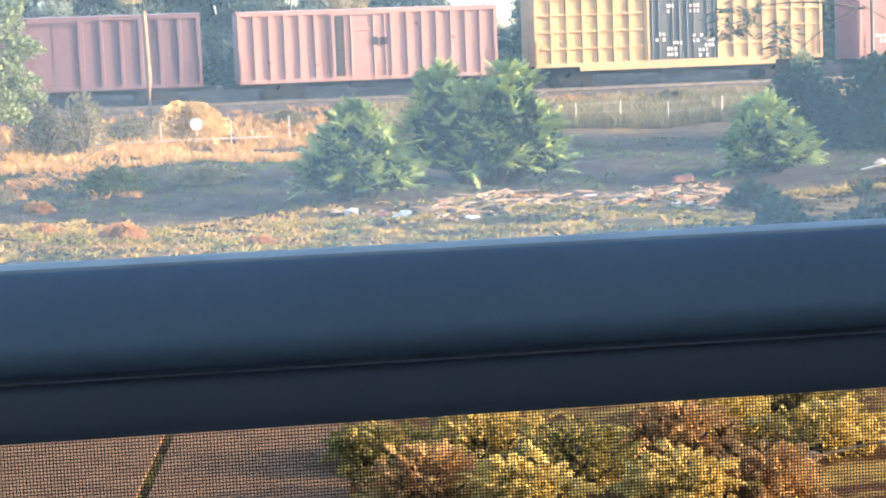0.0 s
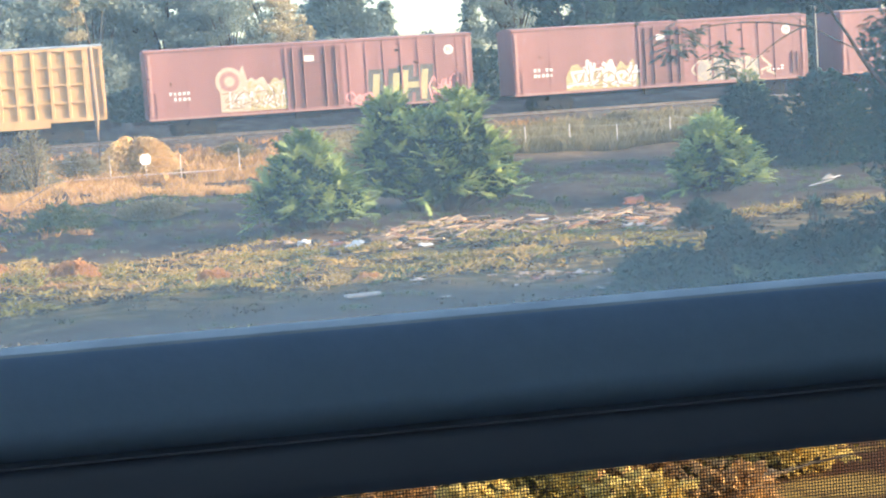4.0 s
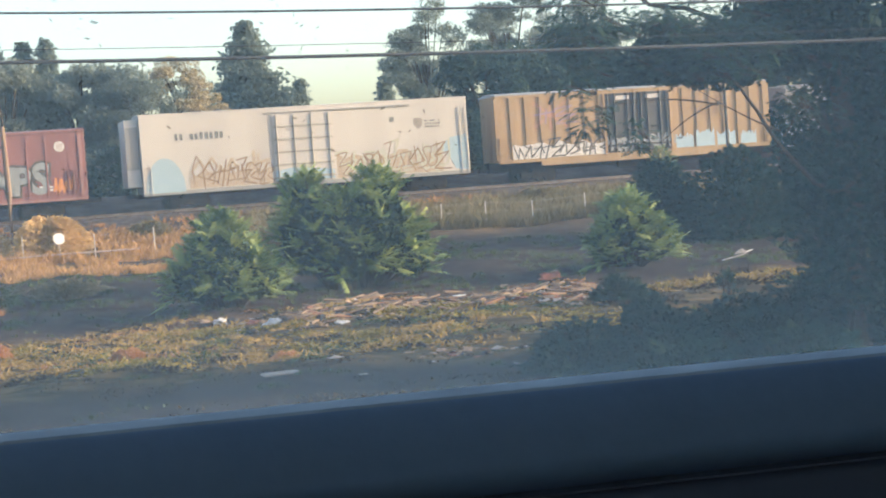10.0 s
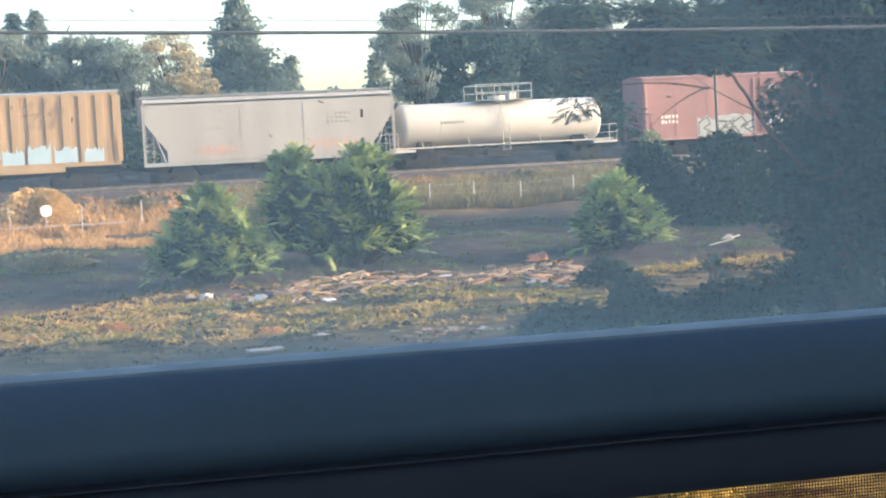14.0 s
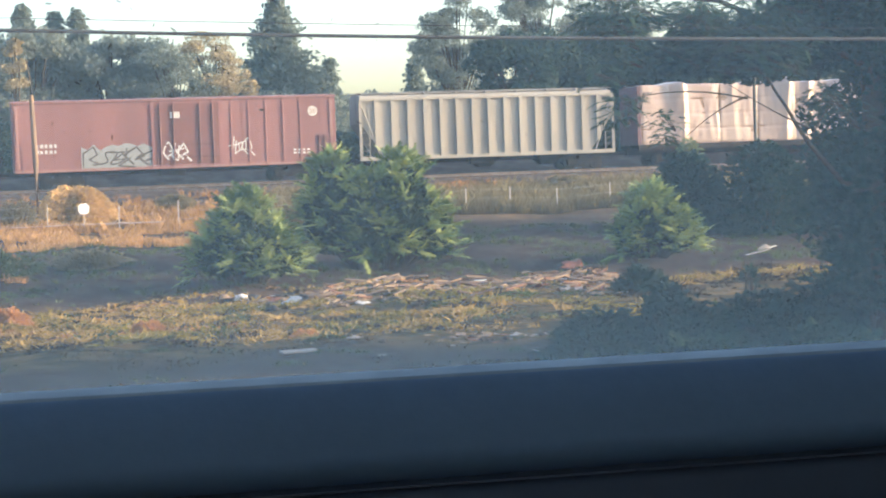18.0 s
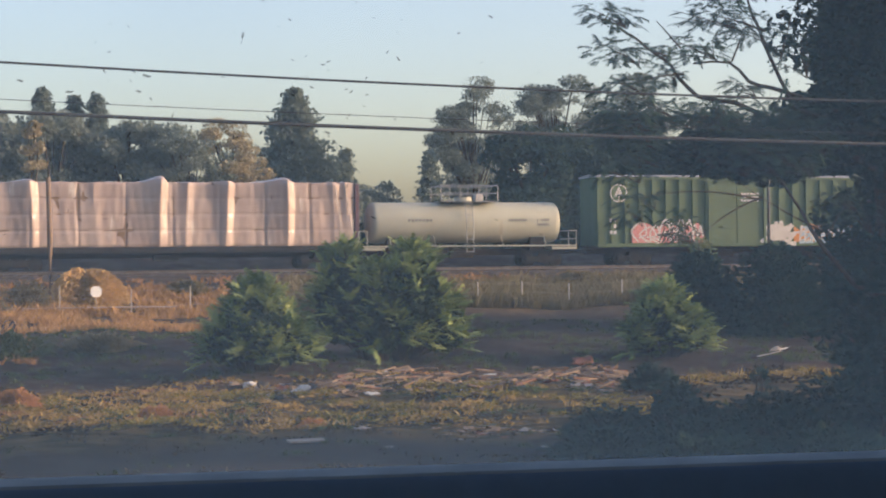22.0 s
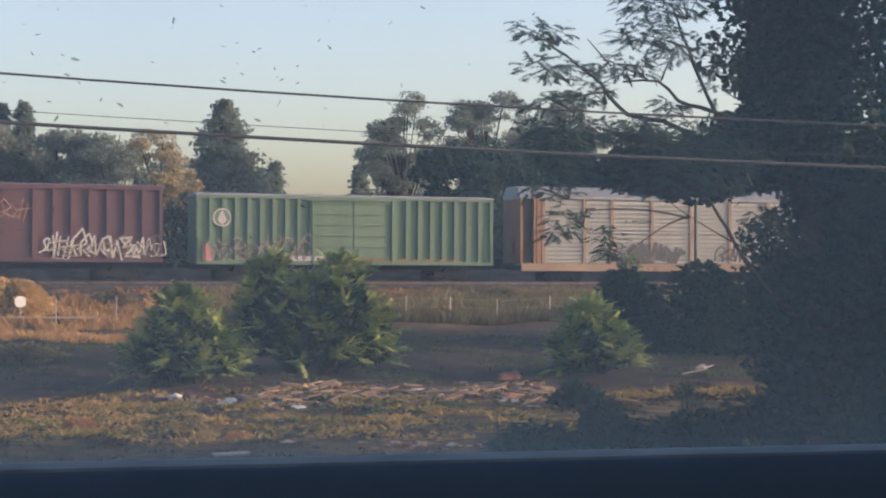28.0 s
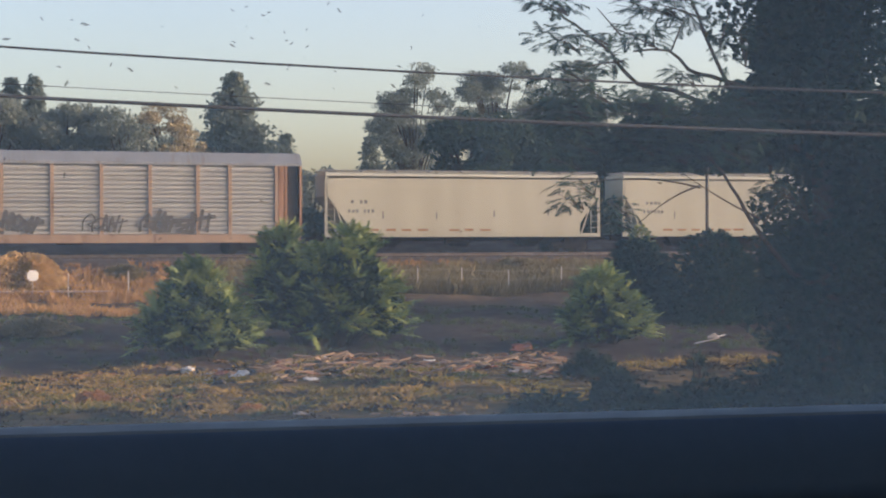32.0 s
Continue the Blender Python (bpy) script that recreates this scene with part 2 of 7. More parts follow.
M_FIELDGRASS = leaf("field_grass", (0.42, 0.285, 0.10), (0.20, 0.135, 0.05), 0.3)
M_DEADWEED = leaf("dead_dark_weed", (0.055, 0.045, 0.028), (0.032, 0.027, 0.018), 0.15)
M_RUSTWEED = leaf("rust_orange_weed", (0.50, 0.26, 0.11), (0.36, 0.18, 0.075), 0.3)
M_ORANGEGRASS = leaf("orange_dead_weed", (0.40, 0.225, 0.10), (0.26, 0.14, 0.065), 0.3)
M_PLASTIC = surface("white_plastic", (0.54, 0.52, 0.48), (0.34, 0.32, 0.295), 0.85, scale=4, bump=0.3)
M_BAG = surface("dark_bag", (0.07, 0.065, 0.06), (0.04, 0.037, 0.035), 0.85, scale=6, bump=0.6)
M_CARD = surface("cardboard", (0.33, 0.235, 0.16), (0.21, 0.145, 0.095), 0.9, scale=4)
M_REDWOOD = surface("reddish_board", (0.25, 0.14, 0.095), (0.14, 0.08, 0.055), 0.9, scale=4, stretch=(0.3, 1, 1))
M_REDCLOTH = surface("red_cloth", (0.27, 0.115, 0.075), (0.19, 0.085, 0.06), 0.9, scale=5, bump=0.4)
M_GREYCLOTH = surface("grey_cloth", (0.34, 0.30, 0.27), (0.20, 0.18, 0.165), 0.9, scale=5, bump=0.4)
M_WIRE = surface("cable", (0.035, 0.035, 0.037), (0.025, 0.025, 0.026), 0.6, scale=3, bump=0)
# Even blue raised far above a dark frame's, to stand for glare.
M_SASH = surface("glare_lifted_sash", (0.24, 0.355, 0.53), (0.205, 0.305, 0.46), 0.6, scale=6, grain=120, bump=0.04)
M_SASH.node_tree.nodes["Principled BSDF"].inputs["Specular IOR Level"].default_value = 0.15
# Lip and groove are set darker than the rail's rounded face.
M_LIP = surface("lower_sash_lip", (0.10, 0.12, 0.17), (0.08, 0.10, 0.145), 0.6, scale=6, bump=0.04)
M_SASHDARK = surface("sash_groove", (0.16, 0.185, 0.24), (0.12, 0.14, 0.18), 0.7, scale=8, bump=0)
M_BEAD = surface("glazing_bead", (0.40, 0.46, 0.50), (0.28, 0.33, 0.37), 0.8, scale=30, bump=0)
M_BEAD.node_tree.nodes["Principled BSDF"].inputs["Specular IOR Level"].default_value = 0.1
M_MESHWIRE = surface("screen_wire", (0.03, 0.03, 0.032), (0.02, 0.02, 0.022), 0.6, scale=30, bump=0)
M_PLASTER = surface("painted_plaster", (0.56, 0.55, 0.53), (0.51, 0.50, 0.48), 0.9, scale=2, bump=0.1)
M_STUCCO = surface("stucco", (0.45, 0.40, 0.34), (0.38, 0.34, 0.29), 0.95, scale=3, bump=0.4)
M_CARPET = surface("carpet", (0.16, 0.14, 0.13), (0.11, 0.10, 0.09), 1.0, scale=12, bump=0.3)


def hazy_dusty_glass():
    """Clear pane with a film of dust that scatters a little of the sky's light; its blue veil also paints in haze and
    glare.
    """
    m = bpy.data.materials.new("hazy_dusty_glass")
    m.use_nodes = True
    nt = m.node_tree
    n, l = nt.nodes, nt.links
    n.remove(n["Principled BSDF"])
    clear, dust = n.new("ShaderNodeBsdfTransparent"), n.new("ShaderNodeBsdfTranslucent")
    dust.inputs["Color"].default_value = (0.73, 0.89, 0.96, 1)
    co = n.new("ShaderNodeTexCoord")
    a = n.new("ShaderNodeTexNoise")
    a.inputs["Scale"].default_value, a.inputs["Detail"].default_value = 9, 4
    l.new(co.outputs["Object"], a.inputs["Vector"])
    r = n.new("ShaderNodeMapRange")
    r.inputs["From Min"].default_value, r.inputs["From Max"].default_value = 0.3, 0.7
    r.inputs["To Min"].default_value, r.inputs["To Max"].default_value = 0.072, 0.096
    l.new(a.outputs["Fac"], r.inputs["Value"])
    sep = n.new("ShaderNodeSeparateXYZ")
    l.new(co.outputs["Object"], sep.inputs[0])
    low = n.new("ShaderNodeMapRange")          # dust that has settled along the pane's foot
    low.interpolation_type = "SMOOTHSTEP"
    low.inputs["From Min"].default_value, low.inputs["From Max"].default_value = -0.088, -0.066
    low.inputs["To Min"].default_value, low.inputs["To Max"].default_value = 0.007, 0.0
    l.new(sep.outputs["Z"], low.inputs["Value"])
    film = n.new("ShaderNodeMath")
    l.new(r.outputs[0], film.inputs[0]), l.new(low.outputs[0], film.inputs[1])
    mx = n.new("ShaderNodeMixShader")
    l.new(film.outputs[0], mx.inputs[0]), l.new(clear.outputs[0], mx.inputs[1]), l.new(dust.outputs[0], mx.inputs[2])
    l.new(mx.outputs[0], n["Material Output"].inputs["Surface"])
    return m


M_TAN = surface("tan_paving", (0.125, 0.074, 0.042), (0.075, 0.045, 0.027), 0.9, scale=2.5)
M_GLASS = hazy_dusty_glass()


def speck_material():
    """Thin spots of dried dirt that let half of the light by."""
    m = surface("dried_dirt", (0.12, 0.11, 0.10), (0.07, 0.065, 0.06), 0.9, scale=60, bump=0)
    n, l = m.node_tree.nodes, m.node_tree.links
    clear, mx = n.new("ShaderNodeBsdfTransparent"), n.new("ShaderNodeMixShader")
    mx.inputs[0].default_value = 0.5
    l.new(clear.outputs[0], mx.inputs[1]), l.new(n["Principled BSDF"].outputs[0], mx.inputs[2])
    l.new(mx.outputs[0], n["Material Output"].inputs["Surface"])
    return m


M_SPECK = speck_material()


# ---- building blocks ----
def mesh_of(bm, name, material, smooth=False):
    me = bpy.data.meshes.new(name)
    bm.normal_update()
    bm.to_mesh(me)
    bm.free()
    me.materials.append(material)
    if smooth:
        me.polygons.foreach_set("use_smooth", [True] * len(me.polygons))
    return me


def part(name, bm, material, parent, label="", smooth=False):
    me = bm if isinstance(bm, bpy.types.Mesh) else mesh_of(bm, name, material, smooth)
    ob = new(name, me)
    if parent:
        ob.parent = parent
    if label:
        ob["label"] = label
    return ob


def thing(name, label, category, m=None, group="", kind=""):
    ob = new(name)
    ob.empty_display_size = 0.2
    if m is not None:
        ob.matrix_world = m
    return tagged(ob, label, category, group, kind)


def box(x0, x1, y0, y1, z0, z1, bevel=0.0, bm=None):
    own = bm is None
    bm = bm or bmesh.new()
    m = Matrix.LocRotScale(((x0 + x1) / 2, (y0 + y1) / 2, (z0 + z1) / 2), None, (x1 - x0, y1 - y0, z1 - z0))
    vs = bmesh.ops.create_cube(bm, size=1, matrix=m)["verts"]
    if bevel and own:
        bmesh.ops.bevel(bm, geom=bm.edges[:], offset=bevel, segments=2, affect="EDGES", profile=0.5)
    return bm


def rod(a, b, r, bm=None, sides=8, r2=None):
    bm = bm or bmesh.new()
    a, b = Vector(a), Vector(b)
    d = b - a
    m = Matrix.Translation((a + b) / 2) @ d.to_track_quat("Z", "Y").to_matrix().to_4x4()
    bmesh.ops.create_cone(bm, cap_ends=True, segments=sides, radius1=r, radius2=r if r2 is None else r2, depth=d.length, matrix=m)
    return bm


def prism(outline, x0, x1, bm=None):
    """A profile of (y, z) swept along x."""
    bm = bm or bmesh.new()
    a = [bm.verts.new((x0, y, z)) for y, z in outline]
    b = [bm.verts.new((x1, y, z)) for y, z in outline]
    k = len(outline)
    for i in range(k):
        bm.faces.new((a[i], a[(i + 1) % k], b[(i + 1) % k], b[i]))
    bm.faces.new(a[::-1]), bm.faces.new(b)
    bmesh.ops.recalc_face_normals(bm, faces=bm.faces[:])
    return bm


def soup(name, verts, faces, material):
    me = bpy.data.meshes.new(name)
    me.from_pydata(verts, [], faces)
    me.materials.append(material)
    return me


def quads(name, corners, material):
    """A mesh of many loose quads from an (n, 4, 3) array."""
    c = np.asarray(corners, dtype=np.float32)
    n = len(c)
    me = bpy.data.meshes.new(name)
    me.vertices.add(4 * n), me.loops.add(4 * n), me.polygons.add(n)
    me.vertices.foreach_set("co", c.reshape(-1))
    me.loops.foreach_set("vertex_index", np.arange(4 * n, dtype=np.int32))
    me.polygons.foreach_set("loop_start", np.arange(0, 4 * n, 4, dtype=np.int32))
    me.update(calc_edges=True)
    me.materials.append(material)
    return me


def unit(v):
    return v / np.maximum(np.linalg.norm(v, axis=-1, keepdims=True), 1e-9)


def leaf_quads(rng, at, size, flat=0.0):
    """Diamond leaves at the points given, turned at random."""
    n = len(at)
    a = unit(rng.normal(size=(n, 3)))
    b = rng.normal(size=(n, 3))
    if flat:
        a[:, 2] *= 1 - flat
        b[:, 2] *= 1 - flat
        a = unit(a)
    b = unit(b - (b * a).sum(1, keepdims=True) * a)
    s = size * rng.uniform(0.6, 1.3, (n, 1))
    return np.stack([at - a * s, at - b * s * 0.5, at + a * s, at + b * s * 0.5], 1)


def crown_points(rng, clumps, count):
    """Points gathered near the surfaces of several small balls."""
    c = np.array([q[0] for q in clumps], float)
    r = np.array([q[1] for q in clumps], float)
    w = np.prod(r, axis=1) ** 0.66
    pick = rng.choice(len(c), count, p=w / w.sum())
    d = unit(rng.normal(size=(count, 3))) * rng.uniform(0.35, 1.05, (count, 1)) ** 0.5
    return c[pick] + d * r[pick]


def fronds(rng, roots, ways, length, pairs, leaflet, droop=0.5):
    """Feather-shaped leaves: a drooping stalk with leaflets on both sides."""
    n = len(roots)
    k = np.linspace(0.12, 1.0, pairs)
    L = length * rng.uniform(0.6, 1.25, (n, 1, 1))
    w = unit(ways)[:, None, :]
    along = roots[:, None, :] + w * L * k[None, :, None]
    along[:, :, 2] -= (droop * L[:, :, 0]) * k[None, :] ** 2
    side = unit(np.cross(ways, np.tile([0, 0, 1.0], (n, 1))) + rng.normal(size=(n, 3)) * 0.15)[:, None, :]
    tang = np.gradient(along, axis=1)
    tang = tang / np.maximum(np.linalg.norm(tang, axis=2, keepdims=True), 1e-9)
    out = []
    for s in (-1, 1):
        base = along
        span = leaflet * (1.15 - 0.6 * k)[None, :, None] * rng.uniform(0.8, 1.2, (n, pairs, 1))
        tip = base + (side * s * 0.85 + tang * 0.45) * span
        tip[:, :, 2] -= span[:, :, 0] * rng.uniform(0.2, 1.1, (n, pairs))
        mid = (base + tip) / 2
        half = tang * span * 0.24
        out.append(np.stack([base, mid - half, tip, mid + half], 2).reshape(-1, 4, 3))
    return np.concatenate(out)


def feathers(rng, roots, ways, length, pairs=8, leaflet=0.25, droop=0.4):
    """Compound leaves, each one joined blade: a bent stalk with pointed leaflets along both sides."""
    n = len(roots)
    k = np.linspace(0, 1, pairs + 1)
    L = np.broadcast_to(np.asarray(length, float).reshape(-1, 1), (n, 1)) * rng.uniform(0.7, 1.2, (n, 1))
    w = unit(ways)
    along = roots[:, None, :] + (w * L)[:, None, :] * k[None, :, None]
    along[:, :, 2] -= droop * L * k[None, :] ** 2
    side = unit(np.cross(w, np.tile([0, 0, 1.0], (n, 1))) + rng.normal(size=(n, 3)) * 0.25)[:, None, :]
    step = along[:, 1:] - along[:, :-1]
    tang = step / np.maximum(np.linalg.norm(step, axis=2, keepdims=True), 1e-9)
    mid = (along[:, 1:] + along[:, :-1]) / 2
    shape = (0.45 + 0.6 * np.sin(math.pi * (0.15 + 0.8 * k[1:])))[None, :, None]
    tips = []
    for q in (-1, 1):
        span = leaflet * shape * rng.uniform(0.75, 1.25, (n, pairs, 1))
        tip = mid + (side * q * 0.85 + tang * 0.55) * span
        tip[:, :, 2] -= span[:, :, 0] * rng.uniform(0.05, 0.6, (n, pairs))
        tips.append(tip)
    v = np.concatenate([along] + tips, 1)
    i = np.arange(pairs)
    one = np.concatenate([np.stack([i, i + 1, pairs + 1 + i], 1), np.stack([i + 1, i, 2 * pairs + 1 + i], 1)])
    f = (np.arange(n) * (3 * pairs + 1))[:, None, None] + one[None]
    return v.reshape(-1, 3), f.reshape(-1, 3)


def triangles(name, v, f, material):
    me = bpy.data.meshes.new(name)
    n = len(f)
    me.vertices.add(len(v)), me.loops.add(3 * n), me.polygons.add(n)
    me.vertices.foreach_set("co", np.asarray(v, np.float32).reshape(-1))
    me.loops.foreach_set("vertex_index", np.asarray(f, np.int32).reshape(-1))
    me.polygons.foreach_set("loop_start", np.arange(0, 3 * n, 3, dtype=np.int32))
    me.update(calc_edges=True)
    me.materials.append(material)
    return me


def tapered(points, radii, bm=None, sides=7):
    """A bent, tapering limb through the points."""
    bm = bm or bmesh.new()
    rings = []
    for i, p in enumerate(points):
        p = Vector(p)
        d = Vector(points[min(i + 1, len(points) - 1)]) - Vector(points[max(i - 1, 0)])
        q = d.to_track_quat("Z", "Y")
        rings.append([bm.verts.new(p + q @ Vector((math.cos(a) * radii[i], math.sin(a) * radii[i], 0)))
                      for a in [2 * math.pi * j / sides for j in range(sides)]])
    for a, b in zip(rings, rings[1:]):
        for j in range(sides):
            bm.faces.new((a[j], a[(j + 1) % sides], b[(j + 1) % sides], b[j]))
    bm.faces.new(rings[0][::-1]), bm.faces.new(rings[-1])
    return bm


def bezier(a, b, c, n=8):
    a, b, c = Vector(a), Vector(b), Vector(c)
    return [a * (1 - t) ** 2 + b * 2 * t * (1 - t) + c * t * t for t in [i / (n - 1) for i in range(n)]]


def smooth_line(pts, n=4):
    """Rounds a line off with a Catmull-Rom spline."""
    out = []
    q = [pts[0]] + list(pts) + [pts[-1]]
    for i in range(1, len(q) - 2):
        for k in range(n):
            t = k / n
            out.append(tuple(0.5 * (2 * q[i][c] + (q[i + 1][c] - q[i - 1][c]) * t + (2 * q[i - 1][c] - 5 * q[i][c] + 4 * q[i + 1][c] - q[i + 2][c]) * t * t
                                    + (3 * q[i][c] - q[i - 1][c] - 3 * q[i + 1][c] + q[i + 2][c]) * t ** 3) for c in (0, 1)))
    return out + [pts[-1]]


# ---- ground ----
GROUND_Y = (0, 60, 86.5, 93.0, 94.6, 100.6, 104, 108, 140, 400)
GROUND_Z = (0, 0, 1.75, 3.1, 3.45, 3.45, 4.75, 4.6, 2.7, 3.0)
EYE_Z = 4.6


def ground_z(x, y):
    z = np.interp(y, GROUND_Y, GROUND_Z)
    w = np.clip((y - 20) / 15, 0, 1) * np.clip((92 - y) / 6, 0, 1)
    return z + w * (0.10 * np.sin(x * 0.31 + y * 0.17) + 0.07 * np.sin(x * 0.83 - y * 0.61) + 0.05 * np.sin(x * 1.7 + y * 1.3))


def ground_material():
    m = surface("shade_banded_soil", (0.2, 0.2, 0.1), scale=0.35, grain=5, bump=0.6, rough=0.95)
    nt = m.node_tree
    n, l = nt.nodes, nt.links
    co = [x for x in n if x.bl_idname == "ShaderNodeTexCoord"][0]
    sep = n.new("ShaderNodeSeparateXYZ")
    l.new(co.outputs["Object"], sep.inputs[0])
    warp = n.new("ShaderNodeTexNoise")
    warp.inputs["Scale"].default_value, warp.inputs["Detail"].default_value = 0.16, 5
    l.new(co.outputs["Object"], warp.inputs["Vector"])
    off = n.new("ShaderNodeMath")
    off.operation = "MULTIPLY_ADD"
    off.inputs[1].default_value = 9.0
    l.new(warp.outputs["Fac"], off.inputs[0]), l.new(sep.outputs["Y"], off.inputs[2])
    div = n.new("ShaderNodeMath")
    div.operation = "DIVIDE"
    div.inputs[1].default_value = 110.0
    l.new(off.outputs[0], div.inputs[0])

    def ramp(stops):
        r = n.new("ShaderNodeValToRGB")
        e = r.color_ramp.elements
        e[0].position, e[0].color = stops[0][0] / 110, (*stops[0][1], 1)
        e[1].position, e[1].color = stops[-1][0] / 110, (*stops[-1][1], 1)
        for y, c in stops[1:-1]:
            q = e.new(y / 110)
            q.color = (*c, 1)
        l.new(div.outputs[0], r.inputs["Fac"])
        return r.outputs["Color"]
    # Dirt at 31-43 and soil at 66-85 are also darkened for shade.
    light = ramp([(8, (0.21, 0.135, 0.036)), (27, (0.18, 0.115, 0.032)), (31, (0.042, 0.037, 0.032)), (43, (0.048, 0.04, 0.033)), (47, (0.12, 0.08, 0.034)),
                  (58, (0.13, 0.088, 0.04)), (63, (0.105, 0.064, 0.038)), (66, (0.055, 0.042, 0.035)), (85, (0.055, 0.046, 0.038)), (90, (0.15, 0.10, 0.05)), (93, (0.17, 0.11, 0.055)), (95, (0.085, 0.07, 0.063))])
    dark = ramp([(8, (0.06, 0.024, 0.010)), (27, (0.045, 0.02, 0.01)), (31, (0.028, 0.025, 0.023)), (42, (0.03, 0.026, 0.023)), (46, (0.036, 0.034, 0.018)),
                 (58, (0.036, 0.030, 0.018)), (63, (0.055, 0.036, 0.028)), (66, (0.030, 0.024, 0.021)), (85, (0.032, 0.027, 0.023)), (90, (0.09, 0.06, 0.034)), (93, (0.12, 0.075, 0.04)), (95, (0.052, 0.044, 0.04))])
    patch = n.new("ShaderNodeTexNoise")
    patch.inputs["Scale"].default_value, patch.inputs["Detail"].default_value, patch.inputs["Roughness"].default_value = 1.1, 9, 0.72
    pm = n.new("ShaderNodeMapping")
    pm.inputs["Scale"].default_value = (0.6, 1.0, 1.0)
    l.new(co.outputs["Object"], pm.inputs["Vector"]), l.new(pm.outputs[0], patch.inputs["Vector"])
    sharp = n.new("ShaderNodeMapRange")
    sharp.inputs["From Min"].default_value, sharp.inputs["From Max"].default_value = 0.46, 0.58
    l.new(patch.outputs["Fac"], sharp.inputs["Value"])
    mx = n.new("ShaderNodeMix")
    mx.data_type = "RGBA"
    l.new(sharp.outputs[0], mx.inputs["Factor"]), l.new(dark, mx.inputs["A"]), l.new(light, mx.inputs["B"])
    l.new(mx.outputs["Result"], n["Principled BSDF"].inputs["Base Color"])
    return m


def build_ground():
    xs = np.unique(np.concatenate([np.linspace(-3000, -60, 16), np.arange(-60, 110, 1.0), np.linspace(110, 3000, 16)]))
    ys = np.unique(np.concatenate([np.linspace(-600, 0, 8), np.arange(0, 110, 0.8), np.linspace(110, 400, 20), np.linspace(400, 4500, 12)]))
    X, Y = np.meshgrid(xs, ys)
    Z = ground_z(X, Y)
    v = np.stack([X, Y, Z], -1).reshape(-1, 3)
    w = len(xs)
    f = [(j * w + i, j * w + i + 1, (j + 1) * w + i + 1, (j + 1) * w + i) for j in range(len(ys) - 1) for i in range(w - 1)]
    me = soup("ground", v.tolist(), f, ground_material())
    me.polygons.foreach_set("use_smooth", [True] * len(me.polygons))
    tagged(new("ground", me), "patchy field of dry grass, soil and weeds with shade bands painted in", "ground", kind="structure")


# ---- the window and its room ----
WALL_TURN, WALL_AT = 5.0, 0.70
WALL = pose(0, 0, EYE_Z, 0, 0, -WALL_TURN)     # x along the wall, y outwards, z from the eye's level


def build_room():
    def wall(name, boxes, material, label):
        bm = bmesh.new()
        for b in boxes:
            box(*b, bm=bm)
        ob = part(name, bm, material, None)
        ob.matrix_world = WALL
        return tagged(ob, label, "wall", kind="structure")
    x0, x1, z0, z1 = -0.62, 0.62, -0.52, 0.72     # the opening
    y0, y1 = 0.705, 0.90
    wall("wall_window_side", [(-9, x0, y0, y1, -4.6, 3.2), (x1, 9, y0, y1, -4.6, 3.2), (x0, x1, y0, y1, -4.6, z0), (x0, x1, y0, y1, z1, 3.2)],
         M_STUCCO, "beige stucco outer wall round the window")
    # Opening is unseen, added to let skylight in on the sash rail.
    wall("wall_left_open", [(-2.2, -2.0, -3.4, -2.9, -1.5, 1.25), (-2.2, -2.0, 0.0, 0.70, -1.5, 1.25), (-2.2, -2.0, -2.9, 0.0, -1.5, -0.75), (-2.2, -2.0, -2.9, 0.0, 1.05, 1.25)], M_PLASTER, "pale painted plaster room wall")
    wall("wall_right", [(2.0, 2.2, -3.4, 0.70, -1.5, 1.25)], M_PLASTER, "pale painted plaster room wall")
    wall("wall_back", [(-2.2, 2.2, -3.6, -3.404, -1.5, 1.25)], M_PLASTER, "pale painted plaster room wall")
    f = wall("floor", [(-2.2, 2.2, -3.6, 0.70, -1.6, -1.504)], M_CARPET, "dark carpeted room floor")
    f["category"] = "floor"
    c = wall("ceiling", [(-2.2, 2.2, -3.6, 0.70, 1.254, 1.35)], M_PLASTER, "pale plaster ceiling")
    c["category"] = "ceiling"
    w = thing("window_1", "dark framed sash window with dusty glass over an insect screen", "window", WALL, kind="structure")
    fr = bmesh.new()
    for b in ((x0, x0 + 0.05, 0.74, 0.86, z0, z1), (x1 - 0.05, x1, 0.74, 0.86, z0, z1), (x0 + 0.05, x1 - 0.05, 0.74, 0.86, z1 - 0.05, z1)):
        box(*b, bm=fr)
    part("window_frame", fr, M_SASH, w)
    part("window_sill", box(x0 + 0.05, x1 - 0.05, 0.74, 0.86, z0, z0 + 0.04, 0.008), M_SASH, w)
    # the raised sash: its bottom rail crosses the view
    T = -0.088
    a, b = x0 + 0.052, x1 - 0.052
    face = smooth_line([(0.716, T - 0.0475), (0.708, T - 0.0440), (0.7005, T - 0.0395), (0.6958, T - 0.0345), (0.6946, T - 0.029), (0.6970, T - 0.019), (0.7015, T - 0.010), (0.7070, T - 0.0024), (0.712, T)], 7)
    s = part("sash_bottom_rail", prism([(0.722, T - 0.0005), (0.752, T - 0.02), (0.752, T - 0.074), (0.716, T - 0.074)] + face, a, b), M_SASH, w, "blue-black sash rail with a rounded face")
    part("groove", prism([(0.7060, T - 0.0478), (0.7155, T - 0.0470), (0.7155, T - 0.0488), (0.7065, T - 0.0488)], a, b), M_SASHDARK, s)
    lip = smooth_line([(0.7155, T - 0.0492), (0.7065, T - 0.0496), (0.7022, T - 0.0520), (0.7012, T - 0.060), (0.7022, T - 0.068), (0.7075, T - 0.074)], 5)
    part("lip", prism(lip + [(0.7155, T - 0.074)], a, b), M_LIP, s)
